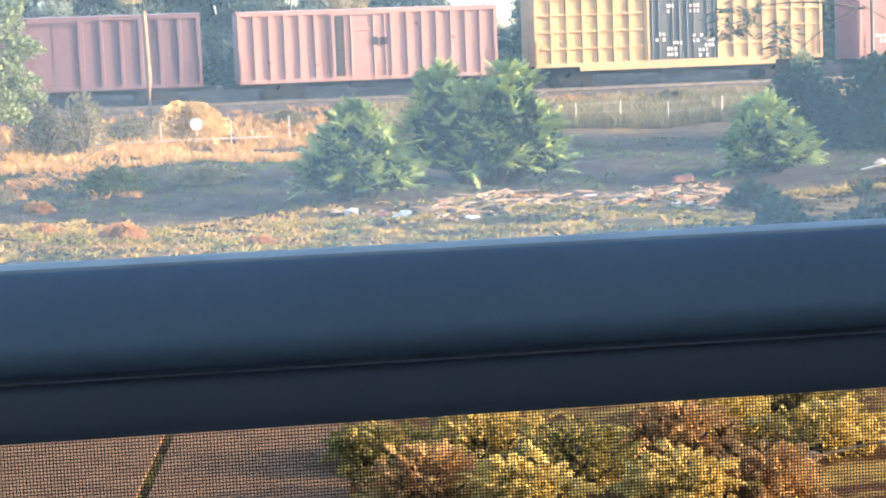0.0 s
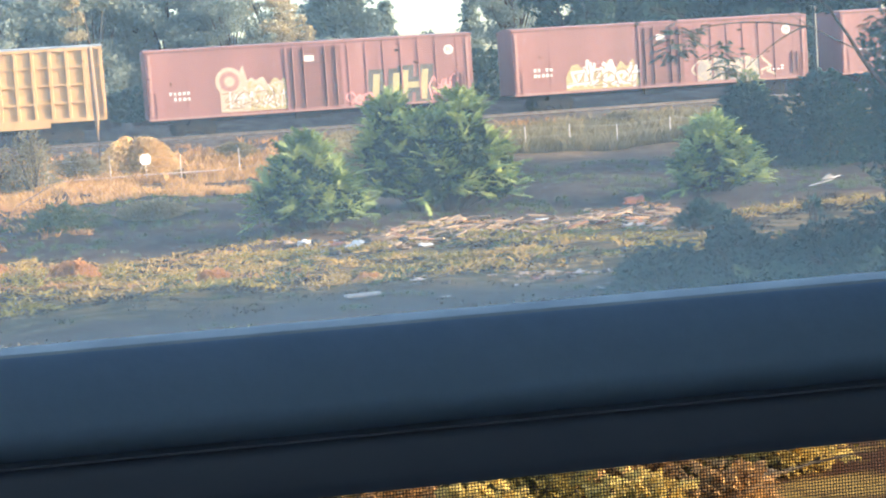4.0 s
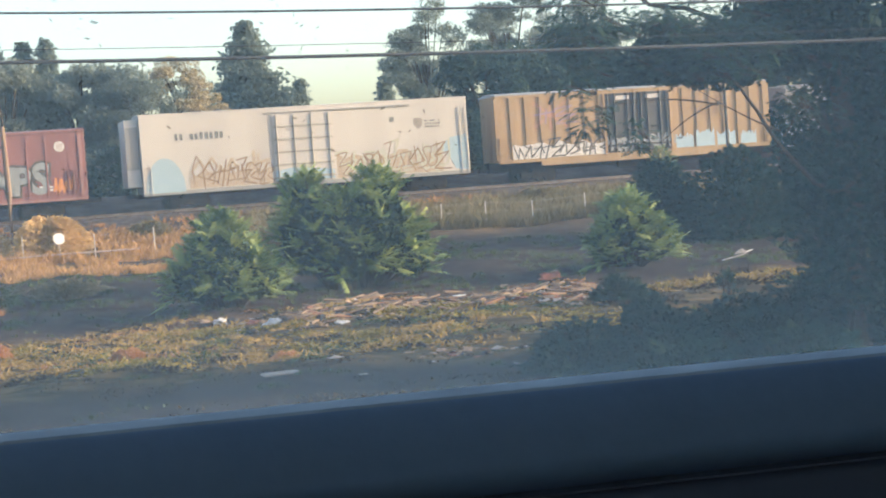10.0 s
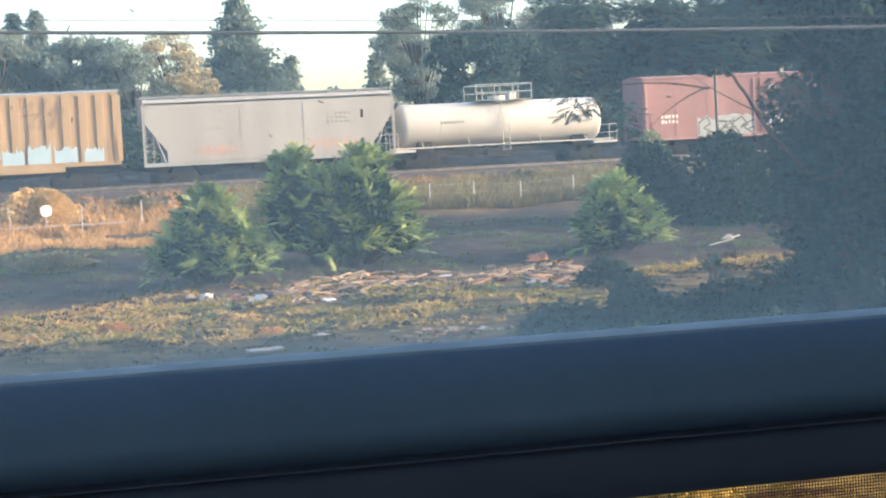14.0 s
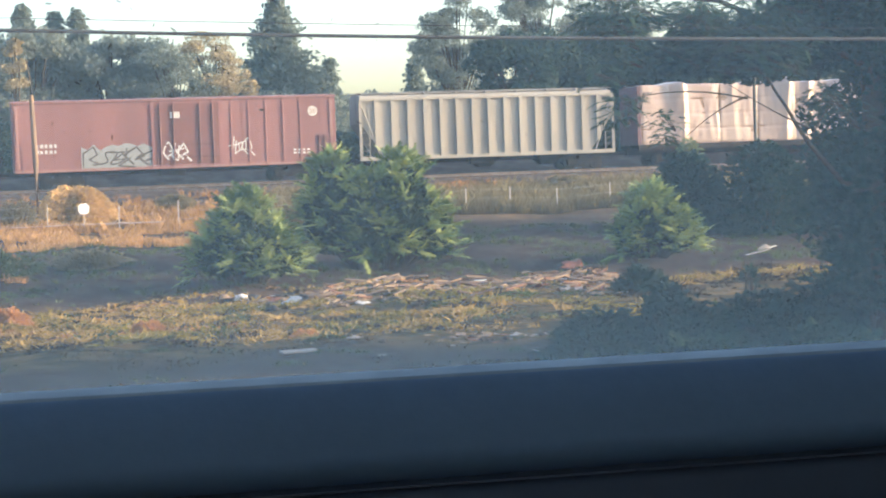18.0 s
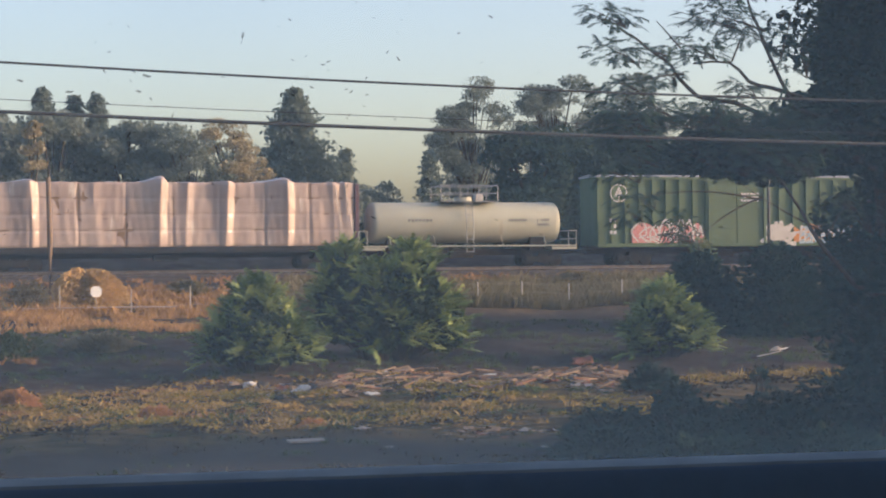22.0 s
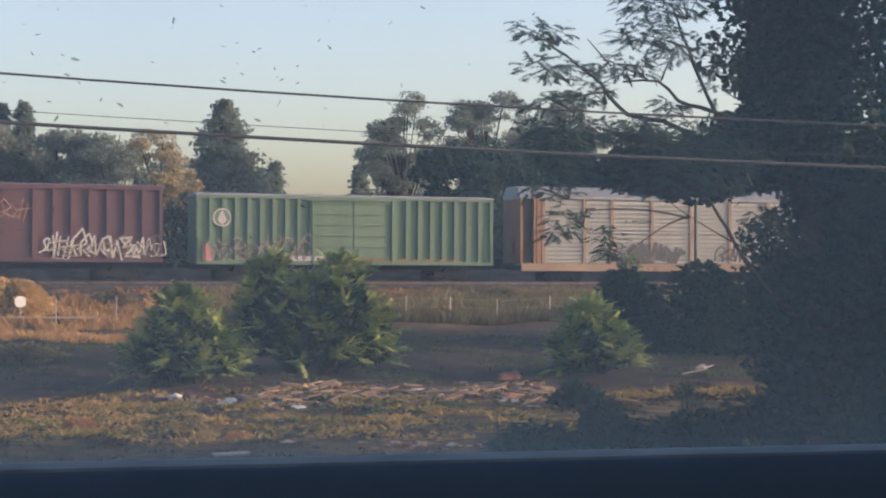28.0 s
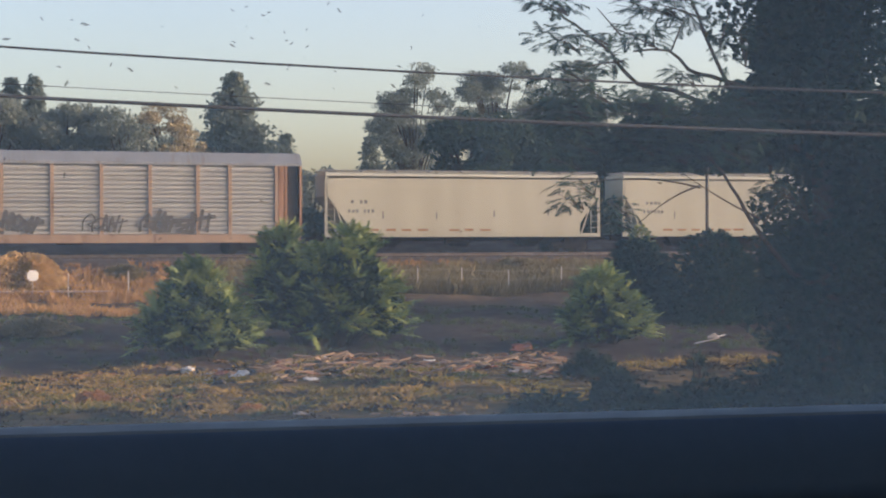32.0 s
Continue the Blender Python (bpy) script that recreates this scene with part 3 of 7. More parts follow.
    part("glazing_bead", prism([(0.7080, T - 0.0014), (0.7100, T - 0.0002), (0.7200, T + 0.0010), (0.7265, T + 0.0010), (0.7265, T - 0.0014)], a, b), M_BEAD, s, "pale glazing bead")
    for x in (a, b - 0.05):
        part("sash_stile", box(x, x + 0.05, 0.712, 0.752, T, z1 - 0.052, 0.004), M_SASH, w)
    part("pane", box(a + 0.052, b - 0.052, 0.728, 0.732, T - 0.002, z1 - 0.053), M_GLASS, w, "dusty pane of clear glass with haze put into its film").visible_shadow = False
    # insect screen
    pitch, wire = 0.00158, 0.00034
    v, f = [], []

    def strip(xa, xb, za, zb, y):
        k = len(v)
        v.extend([(xa, y, za), (xb, y, za), (xb, y, zb), (xa, y, zb), (xa, y + wire, za), (xb, y + wire, za), (xb, y + wire, zb), (xa, y + wire, zb)])
        f.extend([(k, k + 1, k + 2, k + 3), (k + 7, k + 6, k + 5, k + 4), (k, k + 3, k + 7, k + 4), (k + 1, k + 5, k + 6, k + 2)])
    xa, xb, za, zb = x0 + 0.06, x1 - 0.06, z0 + 0.05, T - 0.05
    for i in range(int((xb - xa) / pitch)):
        strip(xa + i * pitch, xa + i * pitch + wire, za, zb, 0.770)
    for i in range(int((zb - za) / pitch)):
        strip(xa, xb, za + i * pitch, za + i * pitch + wire, 0.7704)
    part("insect_screen", soup("insect_screen", v, f, M_MESHWIRE), None, w, "black insect screen of fine woven wire")
    rng = np.random.default_rng(5)
    at = np.stack([rng.uniform(-0.25, 0.45, 760), np.full(760, 0.7275), T + 0.07 + 0.24 * rng.uniform(0, 1, 760)], -1)
    d = rng.normal(size=(760, 3)) * [1, 0, 0.45]
    d = unit(d)
    e = np.stack([d[:, 2], d[:, 1], -d[:, 0]], -1)
    s = rng.uniform(0.0004, 0.0012, (760, 1)) * rng.choice([0.8, 0.8, 0.8, 1, 1.4], (760, 1)) * (0.5 + 0.6 * np.clip((at[:, 2:] - T - 0.06) / 0.1, 0, 1))
    part("dirt_speck", quads("dirt_speck", np.stack([at - d * s * 1.5, at - e * s * 0.4 - d * s * 0.6, at + d * s * 0.9, at + e * s * 0.5 + d * s * 0.3], 1), M_SPECK), None, w)["kind"] = "stuff"


# ---- track ----
TRACK_Y, RAIL_Z, NEAR = 97.6, 3.75, 1.6


def build_track():
    bm = prism([(-3.4, -0.75), (-2.2, -0.22), (2.2, -0.22), (3.6, -0.85)], -420, 420)
    ob = part("ballast", bm, M_BALLAST, None)
    ob.location = (0, TRACK_Y, RAIL_Z)
    tagged(ob, "grey-brown crushed stone ballast under the track", "ballast", kind="structure")
    t = thing("railway_track", "steel rails on dark timber sleepers", "railway track", pose(0, TRACK_Y, RAIL_Z), kind="structure")
    for y in (-0.75, 0.75):
        part("rail", prism([(y - 0.07, -0.17), (y - 0.07, -0.155), (y - 0.012, -0.13), (y - 0.012, -0.05), (y - 0.036, -0.035), (y - 0.036, 0),
                            (y + 0.036, 0), (y + 0.036, -0.035), (y + 0.012, -0.05), (y + 0.012, -0.13), (y + 0.07, -0.155), (y + 0.07, -0.17)], -420, 420), M_RAIL, t)
    me = mesh_of(box(-0.115, 0.115, -1.3, 1.3, -0.33, -0.172), "sleeper", M_TIE)
    for i in range(200):
        part("sleeper", me, None, t).location = (-20 + i * 0.55, 0, 0)


# ---- freight cars: x along the car, y = -NEAR the side towards the window, z from the rail's top ----
D, SPEED = 96.0, 10.176
CARS = []


def truck_mesh(store={}):
    if not store:
        bm = bmesh.new()
        for y in (-1.0, 1.0):
            prism([(y - 0.07, 0.32), (y - 0.07, 0.62), (y + 0.07, 0.62), (y + 0.07, 0.32)], -1.1, 1.1, bm)
            box(-0.35, 0.35, y - 0.10, y + 0.10, 0.25, 0.72, bm=bm)
            for x in (-0.88, 0.88):
                box(x - 0.16, x + 0.16, y - 0.11, y + 0.11, 0.30, 0.56, bm=bm)
        box(-0.25, 0.25, -0.95, 0.95, 0.55, 0.85, bm=bm)
        store["frame"] = mesh_of(bm, "truck_frame", M_UNDER)
        bm = bmesh.new()
        for y in (-0.78, 0.78):
            rod((0, y - 0.065, 0), (0, y + 0.065, 0), 0.42, bm, 20)
            rod((0, y - 0.09, 0), (0, y - 0.05, 0), 0.16, bm, 12)
        rod((0, -0.72, 0), (0, 0.72, 0), 0.08, bm, 8)
        store["wheels"] = mesh_of(bm, "wheelset", M_UNDER)
    return store


def running_gear(car, half, inset=2.4, deck=1.05):
    s = truck_mesh()
    for x in (-half + inset, half - inset):
        t = part("truck", s["frame"], None, car, "grimy cast steel truck")
        t.location = (x, 0, 0)
        for w in (-0.88, 0.88):
            part("wheelset", s["wheels"], None, t).location = (w, 0, 0.42)
    part("centre_sill", box(-half - 0.25, half + 0.25, -0.28, 0.28, 0.72, deck), M_UNDER, car)
    for q in (-1, 1):
        c = box(-0.30, 0.30, -0.11, 0.11, 0.78, 1.02, 0.03)
        bmesh.ops.translate(c, verts=c.verts[:], vec=(q * (half + 0.55), 0, 0))
        part("coupler", c, M_UNDER, car)
    part("brake_rigging", box(-1.1, 0.4, -0.9, -0.45, 0.55, 0.95, 0.05), M_UNDER, car)


def ladder(car, x, y, z0, z1, material, w=0.42):
    bm = bmesh.new()
    for q in (-w / 2, w / 2):
        box(x + q - 0.02, x + q + 0.02, y - 0.03, y + 0.01, z0, z1, bm=bm)
    k = int((z1 - z0) / 0.36)
    for i in range(k + 1):
        z = z0 + 0.08 + i * (z1 - z0 - 0.16) / max(k, 1)
        box(x - w / 2, x + w / 2, y - 0.05, y - 0.02, z - 0.015, z + 0.015, bm=bm)
    part("ladder", bm, material, car)


def start_car(label, u0, u1, category="freight car", name="boxcar"):
    car = thing(name, label, category, group="cars of the freight train")
    CARS.append((car, D * (u0 + u1) / 2))
    return car, D * (u1 - u0) / 2


def side_shape(name, car, pts, material, label="", out=0.004, deep=0.004):
    """A flat painted shape on the near side, from (x, z) points."""
    bm = bmesh.new()
    vs = [bm.verts.new((x, -NEAR - out, z)) for x, z in pts]
    f = bm.faces.new(vs)
    r = bmesh.ops.extrude_face_region(bm, geom=[f])
    bmesh.ops.translate(bm, verts=[e for e in r["geom"] if isinstance(e, bmesh.types.BMVert)], vec=(0, deep - 0.001, 0))
    bmesh.ops.recalc_face_normals(bm, faces=bm.faces[:])
    return part(name, bm, material, car, label)


def bars(name, car, x, z, w, h, rows, material, out=0.004, seed=1, cols=6):
    """Unreadable lettering as plain bars."""
    rng = random.Random(seed)
    bm = bmesh.new()
    for r in range(rows):
        zz = z - r * h * 1.5
        k = cols
        for i in range(k):
            if rng.random() < 0.85:
                a = x + w * i / k
                box(a, a + w / k * rng.uniform(0.55, 0.8), -NEAR - out, -NEAR - 0.001, zz, zz + h * rng.uniform(0.8, 1.0), bm=bm)
    ob = part(name, bm, material, car)
    ob["kind"] = "stuff"
    return ob


JITTER = random.Random(8)


def stroke(bm, pts, w, out):
    """A sprayed line of width w through (x, z) points."""
    for (xa, za), (xb, zb) in zip(pts, pts[1:]):
        d = Vector((xb - xa, zb - za))
        if d.length < 1e-4:
            continue
        n = Vector((-d.y, d.x)).normalized() * w / 2
        e = d.normalized() * w * 0.35
        q = [(xa - e.x + n.x, za - e.y + n.y), (xa - e.x - n.x, za - e.y - n.y), (xb + e.x - n.x, zb + e.y - n.y), (xb + e.x + n.x, zb + e.y + n.y)]
        y = -NEAR - out - JITTER.uniform(0, 0.006)
        bm.faces.new([bm.verts.new((x, y, z)) for x, z in q])


STROKES = ([[(0.0, 0.2), (0.3, 1.0), (0.5, 0.1), (0.9, 0.9), (1.1, 0.3)]],
           [[(0.1, 0.0), (0.0, 0.7), (0.5, 1.1), (0.9, 0.6), (0.4, 0.35), (1.2, 0.1)]],
           [[(0.0, 0.9), (0.7, 1.0), (0.2, 0.45), (1.0, 0.55), (0.3, 0.0), (1.2, -0.05)]],
           [[(0.2, 0.0), (0.45, 1.1)], [(0.6, -0.05), (0.8, 0.9)], [(-0.1, 0.55), (1.15, 0.7)]],
           [[(0.5, 0.0), (-0.1, 0.5), (0.5, 1.0), (1.0, 0.45), (0.45, 0.25)], [(0.8, 0.2), (1.3, -0.05)]],
           [[(-0.1, 0.1), (0.5, 0.25), (0.2, 0.75), (0.8, 0.8), (0.6, 0.2), (1.2, 0.3), (1.1, 1.0)]],
           [[(0.0, 1.0), (0.25, 0.0), (0.55, 0.75), (0.8, -0.05)], [(0.7, 0.95), (1.2, 0.6)]])


def scribble(car, x0, x1, z0, z1, letters, w, material, seed, out=0.006, label="sprayed lettering too tangled to read"):
    """Tangled letter-like strokes of spray paint, none of them a word."""
    rng = random.Random(seed)
    bm = bmesh.new()
    step = (x1 - x0) / letters
    for i in range(letters):
        a, wd = x0 + i * step + rng.uniform(-0.1, 0.1) * step, step * rng.uniform(1.0, 1.6)
        zb, hh = z0 + rng.uniform(0, 0.15) * (z1 - z0), (z1 - z0) * rng.uniform(0.65, 1.0)
        lean = rng.uniform(-0.15, 0.3)
        for line in rng.choice(STROKES):
            pts = [(a + wd * (px + lean * (pz - 0.5) + rng.uniform(-0.07, 0.07)), zb + hh * (pz + rng.uniform(-0.06, 0.06))) for px, pz in line]
            stroke(bm, smooth_line(pts) if rng.random() < 0.4 else pts, w * rng.uniform(0.75, 1.2), out + 0.0006 * (i % 3))
    ob = part("graffiti", bm, material, car, label)
    ob["kind"] = "stuff"
    return ob


def glyph_mesh(text, fat):
    c = bpy.data.curves.new("word", "FONT")
    c.body, c.size, c.offset, c.resolution_u = text, 1.0, fat, 3
    tmp = new("word", c)
    bpy.context.view_layer.update()
    me = bpy.data.meshes.new_from_object(tmp.evaluated_get(bpy.context.evaluated_depsgraph_get()))
    bpy.data.objects.remove(tmp)
    return me, np.array([v.co for v in me.vertices])


def letter(car, text, x0, x1, z, h, material, fat, out, lean=0.0, label=""):
    """One sprayed letter with the built-in font, fitted into its box; fat swells it beyond the box."""
    me, co = glyph_mesh(text, fat)
    plain = glyph_mesh(text, 0.0)[1]
    lo, hi = plain.min(0), plain.max(0)
    x = x0 + (co[:, 0] - lo[0]) * (x1 - x0) / (hi[0] - lo[0])
    zz = z + (co[:, 1] - lo[1]) * h / (hi[1] - lo[1])
    me.vertices.foreach_set("co", np.stack([x + lean * (zz - z), np.full(len(co), -NEAR - out), zz], -1).astype(np.float32).reshape(-1))
    me.materials.clear()
    me.materials.append(material)
    return part("letter", me, None, car, label)


def boxcar(label, u0, u1, sill, roof, paint, ribs=0, door=(0.38, 0.60), door_paint=None, door_style="ribbed", roof_paint=None, split=True, rib_wide=0.11, rib_deep=0.135):
    car, h = start_car(label, u0, u1)
    running_gear(car, h, 2.6, sill + 0.02)
    L = 2 * h
    n = NEAR
    inner = n - (rib_deep + 0.003 if ribs else 0.012)
    part("body", box(-h, h, -inner, inner, sill, roof - 0.02, 0.02), paint, car)
    part("roof", prism([(-n, roof - 0.10), (-n, roof - 0.02), (-0.3, roof + 0.10), (0.3, roof + 0.10), (n, roof - 0.02), (n, roof - 0.10)], -h - 0.05, h + 0.05), roof_paint or M_GALV, car, "weathered peaked roof")
    part("side_sill", box(-h, h, -n, -n + 0.1, sill - 0.10, sill + 0.12, 0.01), paint, car)
    part("top_chord", box(-h, h, -n, -n + 0.1, roof - 0.26, roof - 0.104, 0.01), paint, car)
    d0, d1 = -h + L * door[0], -h + L * door[1]
    if ribs:
        rib = mesh_of(prism([(-rib_wide, 0), (-rib_wide + 0.02, -rib_deep), (rib_wide - 0.02, -rib_deep), (rib_wide, 0)], sill + 0.125, roof - 0.265), "rib", paint)
        rib.transform(Matrix.Rotation(radians(-90), 4, "Y") @ Matrix.Rotation(radians(90), 4, "X"))
        co = np.array([v.co for v in rib.vertices])
        # the sweep runs along z, the flat back lies on the side
        ax = int(np.argmax(co.max(0) - co.min(0)))
        others = [i for i in range(3) if i != ax]
        wide = max(others, key=lambda i: co[:, i].max() - co[:, i].min())
        deep = [i for i in others if i != wide][0]
        dz = co[:, deep]
        dz = dz if abs(dz.min()) > abs(dz.max()) else -dz
        zz = co[:, ax]
        zz = zz if zz.max() > 0 else -zz
        rib.vertices.foreach_set("co", np.stack([co[:, wide], dz - inner, zz], -1).astype(np.float32).reshape(-1))
        for a, b in ((-h + 0.10, d0 - 0.12), (d1 + 0.12, h - 0.10)):
            k = max(2, round(ribs * (b - a) / (L * (1 - door[1] + door[0]))))
            for i in range(k):
                part("rib", rib, None, car).location.x = a + (b - a) * i / (k - 1)
    dp = door_paint or paint
    dy = -inner - 0.03
    mid = (d0 + d1) / 2
    leaves = ((d0 + 0.05, mid - 0.03), (mid + 0.03, d1 - 0.05)) if split else ((d0 + 0.05, d1 - 0.05),)
    for a, b in leaves:
        dr = part("door", box(a, b, dy - 0.035, -inner, sill + 0.13, roof - 0.28, 0.012), dp, car)
        if door_style == "ribbed":
            for i in range(6):
                z = sill + 0.35 + i * (roof - sill - 0.8) / 5
                part("door_rib", box(a + 0.06, b - 0.06, dy - 0.09, dy - 0.037, z - 0.045, z + 0.045, 0.01), dp, dr)
        else:
            for q in (0.1, 0.3, 0.7, 0.9):
                x = a + (b - a) * q
                part("lock_rod", rod((x, dy - 0.085, sill + 0.2), (x, dy - 0.085, roof - 0.35), 0.045), M_OLDRED if paint is M_RED else dp, dr)
            for z in (sill + 0.55, sill + 1.25, roof - 1.2):
                part("door_rib", box(a + 0.04, b - 0.04, dy - 0.075, dy - 0.037, z - 0.06, z + 0.06, 0.01), M_OLDRED if paint is M_RED else dp, dr)
    for x in (d0, d1):
        part("door_post", box(x - 0.08, x + 0.08, -n - 0.06, -inner, sill + 0.12, roof - 0.265, 0.01), paint, car)
    for z in (sill + 0.06, roof - 0.30):
        part("door_track", box(d0 - 0.4, d1 + 0.4, -n - 0.03, -n + 0.02, z - 0.035, z + 0.035, 0.01), paint, car)
    for x in (-h + 0.32, h - 0.32):
        ladder(car, x, -n - 0.02, sill + 0.05, sill + 1.5, paint)
    for q in (-1, 1):
        ends = bmesh.new()
        for i in range(7):
            z = sill + 0.4 + i * (roof - sill - 0.75) / 6
            box(q * h - 0.04, q * h + 0.04, -inner + 0.15, inner - 0.15, z - 0.09, z + 0.09, bm=ends)
        part("end_corrugation", ends, paint, car)
    return car, h


def reefer(label, u0, u1):
    car, h = start_car(label, u0, u1, name="refrigerated_boxcar")
    sill, roof, n = 0.98, 5.55, NEAR
    running_gear(car, h, 2.6, sill + 0.02)
    part("body", box(-h, h, -n + 0.012, n - 0.012, sill, roof - 0.02, 0.03), M_WHITE, car)
    part("roof", prism([(-n, roof - 0.10), (-n, roof - 0.02), (-0.3, roof + 0.06), (0.3, roof + 0.06), (n, roof - 0.02), (n, roof - 0.10)], -h - 0.03, h + 0.03), M_WHITE, car)
    part("side_sill", box(-h, h, -n, -n + 0.1, sill - 0.12, sill + 0.10, 0.01), M_GREY, car)
    part("end_unit", box(-h - 0.85, -h - 0.01, -1.35, 1.35, 1.4, roof - 0.25, 0.05), M_WHITE, car, "white refrigeration unit on the car end")
    part("end_unit_grille", box(-h - 0.80, -h - 0.10, -1.40, -1.352, 2.4, roof - 0.7, 0.01), M_GREY, car)
    d0, d1 = -h + 2 * h * 0.39, -h + 2 * h * 0.575
    dr = part("door", box(d0, d1, -n - 0.05, -n + 0.01, sill + 0.15, roof - 0.42, 0.015), M_WHITE, car)
    for i in range(4):
        x = d0 + 0.25 + i * (d1 - d0 - 0.5) / 3
        part("lock_rod", rod((x, -n - 0.09, sill + 0.2), (x, -n - 0.09, roof - 0.5), 0.04), M_GREYTAN, dr)
    for i in range(5):
        z = sill + 0.4 + i * 0.75
        part("door_rib", box(d0 + 0.05, d1 - 0.05, -n - 0.09, -n - 0.052, z - 0.06, z + 0.06, 0.01), M_GREYTAN, dr)
    part("door_track", box(d0 - 0.3, h - 3.6, -n - 0.08, -n - 0.002, roof - 0.38, roof - 0.30, 0.01), M_GREY, car)
    bars("lettering", car, -h + 2.0, 3.95, 2.9, 0.42, 1, M_DARKLETTER, seed=4, cols=10)
    bars("lettering", car, h - 2.7, 4.15, 1.0, 0.12, 3, M_DARKLETTER, seed=5, cols=6)
    side_shape("emblem", car, [(h - 3.4, 4.4), (h - 2.85, 4.4), (h - 2.85, 4.0), (h - 3.12, 3.72), (h - 3.4, 4.0)], M_GREYCLOTH, "small grey shield emblem")
    side_shape("patch", car, [(h - 4.9, 4.55), (h - 4.6, 4.55), (h - 4.6, 4.25), (h - 4.9, 4.25)], M_DARKLETTER)
    side_shape("graffiti", car, [(-h + 0.15 + 1.15 + 1.15 * math.cos(a), 0.99 + 2.0 * math.sin(a)) for a in [math.pi * i / 14 for i in range(15)]], M_SPRAYC, "pale blue sprayed bubble")
    side_shape("graffiti", car, [(h - 1.9, 2.5), (h - 1.2, 3.1), (h - 0.05, 3.3), (h - 0.05, 1.1), (h - 0.9, 1.2), (h - 1.3, 2.0)], M_SPRAYC, "pale blue sprayed patch")
    scribble(car, -h + 2.9, d0 - 0.1, 1.15, 2.8, 7, 0.16, M_SPRAYT, 11)
    scribble(car, -h + 2.9, d0 - 0.1, 1.15, 2.7, 9, 0.065, M_SPRAYN, 13, out=0.014)
    blob(car, -h + 2.7, d0 - 0.15, 1.12, 2.3, M_SPRAYT, 33)
    blob(car, d1 + 0.1, h - 1.7, 1.12, 2.75, M_SPRAYT, 14)
    scribble(car, d1 + 0.1, h - 1.6, 1.15, 3.0, 8, 0.16, M_CREAM, 12, out=0.008)
    scribble(car, d1 + 0.1, h - 1.6, 1.15, 2.9, 9, 0.065, M_SPRAYN, 12, out=0.014)
    side_shape("graffiti", car, [(d0 + 0.05, 1.16), (d1 - 0.05, 1.16), (d1 - 0.05, 1.7), (d0 + 1.1, 1.95), (d0 + 0.05, 1.8)], M_SPRAYC, out=0.055)
    ladder(car, h - 0.3, -n - 0.03, sill, roof - 0.6, M_WHITE)
    ladder(car, -h + 0.3, -n - 0.03, sill, sill + 1.6, M_WHITE)
    return car, h


def hopper(label, u0, u1, paint, roof, ribs=0, sill=1.12):
    car, h = start_car(label, u0, u1, name="covered_hopper")
    running_gear(car, h, 1.9, sill)
    n = NEAR
    s = h - 1.55
    bulge = n if not ribs else n - 0.15
    # side sheets, cut back in slopes at both ends
    bm = bmesh.new()
    y0 = -bulge
    outline = [(-s, sill), (s, sill), (h - 0.1, roof - 1.75), (h - 0.1, roof - 0.28), (-h + 0.1, roof - 0.28), (-h + 0.1, roof - 1.75)]
    if not ribs:
        outline = [(-s - 0.2, sill), (s + 0.2, sill), (s + 0.2, sill + 0.7), (h - 0.15, roof - 1.5), (h - 0.15, roof - 0.28), (-h + 0.15, roof - 0.28), (-h + 0.15, roof - 1.5), (-s - 0.2, sill + 0.7)]
    a = [bm.verts.new((x, y0, z)) for x, z in outline]
    b = [bm.verts.new((x, -y0, z)) for x, z in outline]
    k = len(outline)
    bm.faces.new(a), bm.faces.new(b[::-1])
    for i in range(k):
        bm.faces.new((a[(i + 1) % k], a[i], b[i], b[(i + 1) % k]))
    bmesh.ops.recalc_face_normals(bm, faces=bm.faces[:])
    bmesh.ops.bevel(bm, geom=bm.edges[:], offset=0.03, segments=2, affect="EDGES")
    part("body", bm, paint, car)
    part("roof", prism([(-bulge, roof - 0.28), (-bulge + 0.1, roof - 0.12), (-0.5, roof), (0.5, roof), (bulge - 0.1, roof - 0.12), (bulge, roof - 0.28)], -h + 0.1, h - 0.1), paint, car)
    walk_bm = bmesh.new()
    for y in (-0.75, 0.75):
        box(-h, h, y - 0.3, y + 0.3, roof + 0.06, roof + 0.10, bm=walk_bm)
        for i in range(9):
            x = -h + 0.3 + i * (2 * h - 0.6) / 8
            box(x - 0.03, x + 0.03, y - 0.3, y + 0.3, roof - 0.08, roof + 0.06, bm=walk_bm)
    part("running_board", walk_bm, M_GALV, car)
    part("hatch", box(-h + 1.0, h - 1.0, -0.3, 0.3, roof, roof + 0.13, 0.02), paint, car)
    part("side_sill", box(-h, h, -n, -n + 0.12, sill - 0.14, sill + 0.08, 0.01), paint, car)
    part("top_chord", box(-h + 0.05, h - 0.05, -n, -n + 0.1, roof - 0.42, roof - 0.26, 0.01), paint, car)
    for q in (-1, 1):
        part("end_post", box(q * (h - 0.06) - 0.05, q * (h - 0.06) + 0.05, -n + 0.01, -n + 0.11, sill + 0.08, roof - 0.42), paint, car)
        part("end_brace", rod((q * (s + 0.3), -n + 0.06, sill + 0.1), (q * (h - 0.1), -n + 0.06, roof - 0.5), 0.05), paint, car)
        ladder(car, q * (h - 0.38), -n + 0.05, sill, roof - 0.4, paint, 0.46)
        part("end_platform", box(q * (h - 0.75) - 0.75, q * (h - 0.75) + 0.75, -1.4, 1.4, sill - 0.1, sill - 0.02), M_UNDER, car)
    if ribs:
        for i in range(ribs):
            x = -h + 1.05 + i * (2 * h - 2.1) / (ribs - 1)
            low = sill + 0.085 if abs(x) < s else sill + 0.085 + (abs(x) - s) * 1.25
            part("rib", box(x - 0.11, x + 0.11, -n, -bulge + 0.01, low, roof - 0.425, 0.015), paint, car)
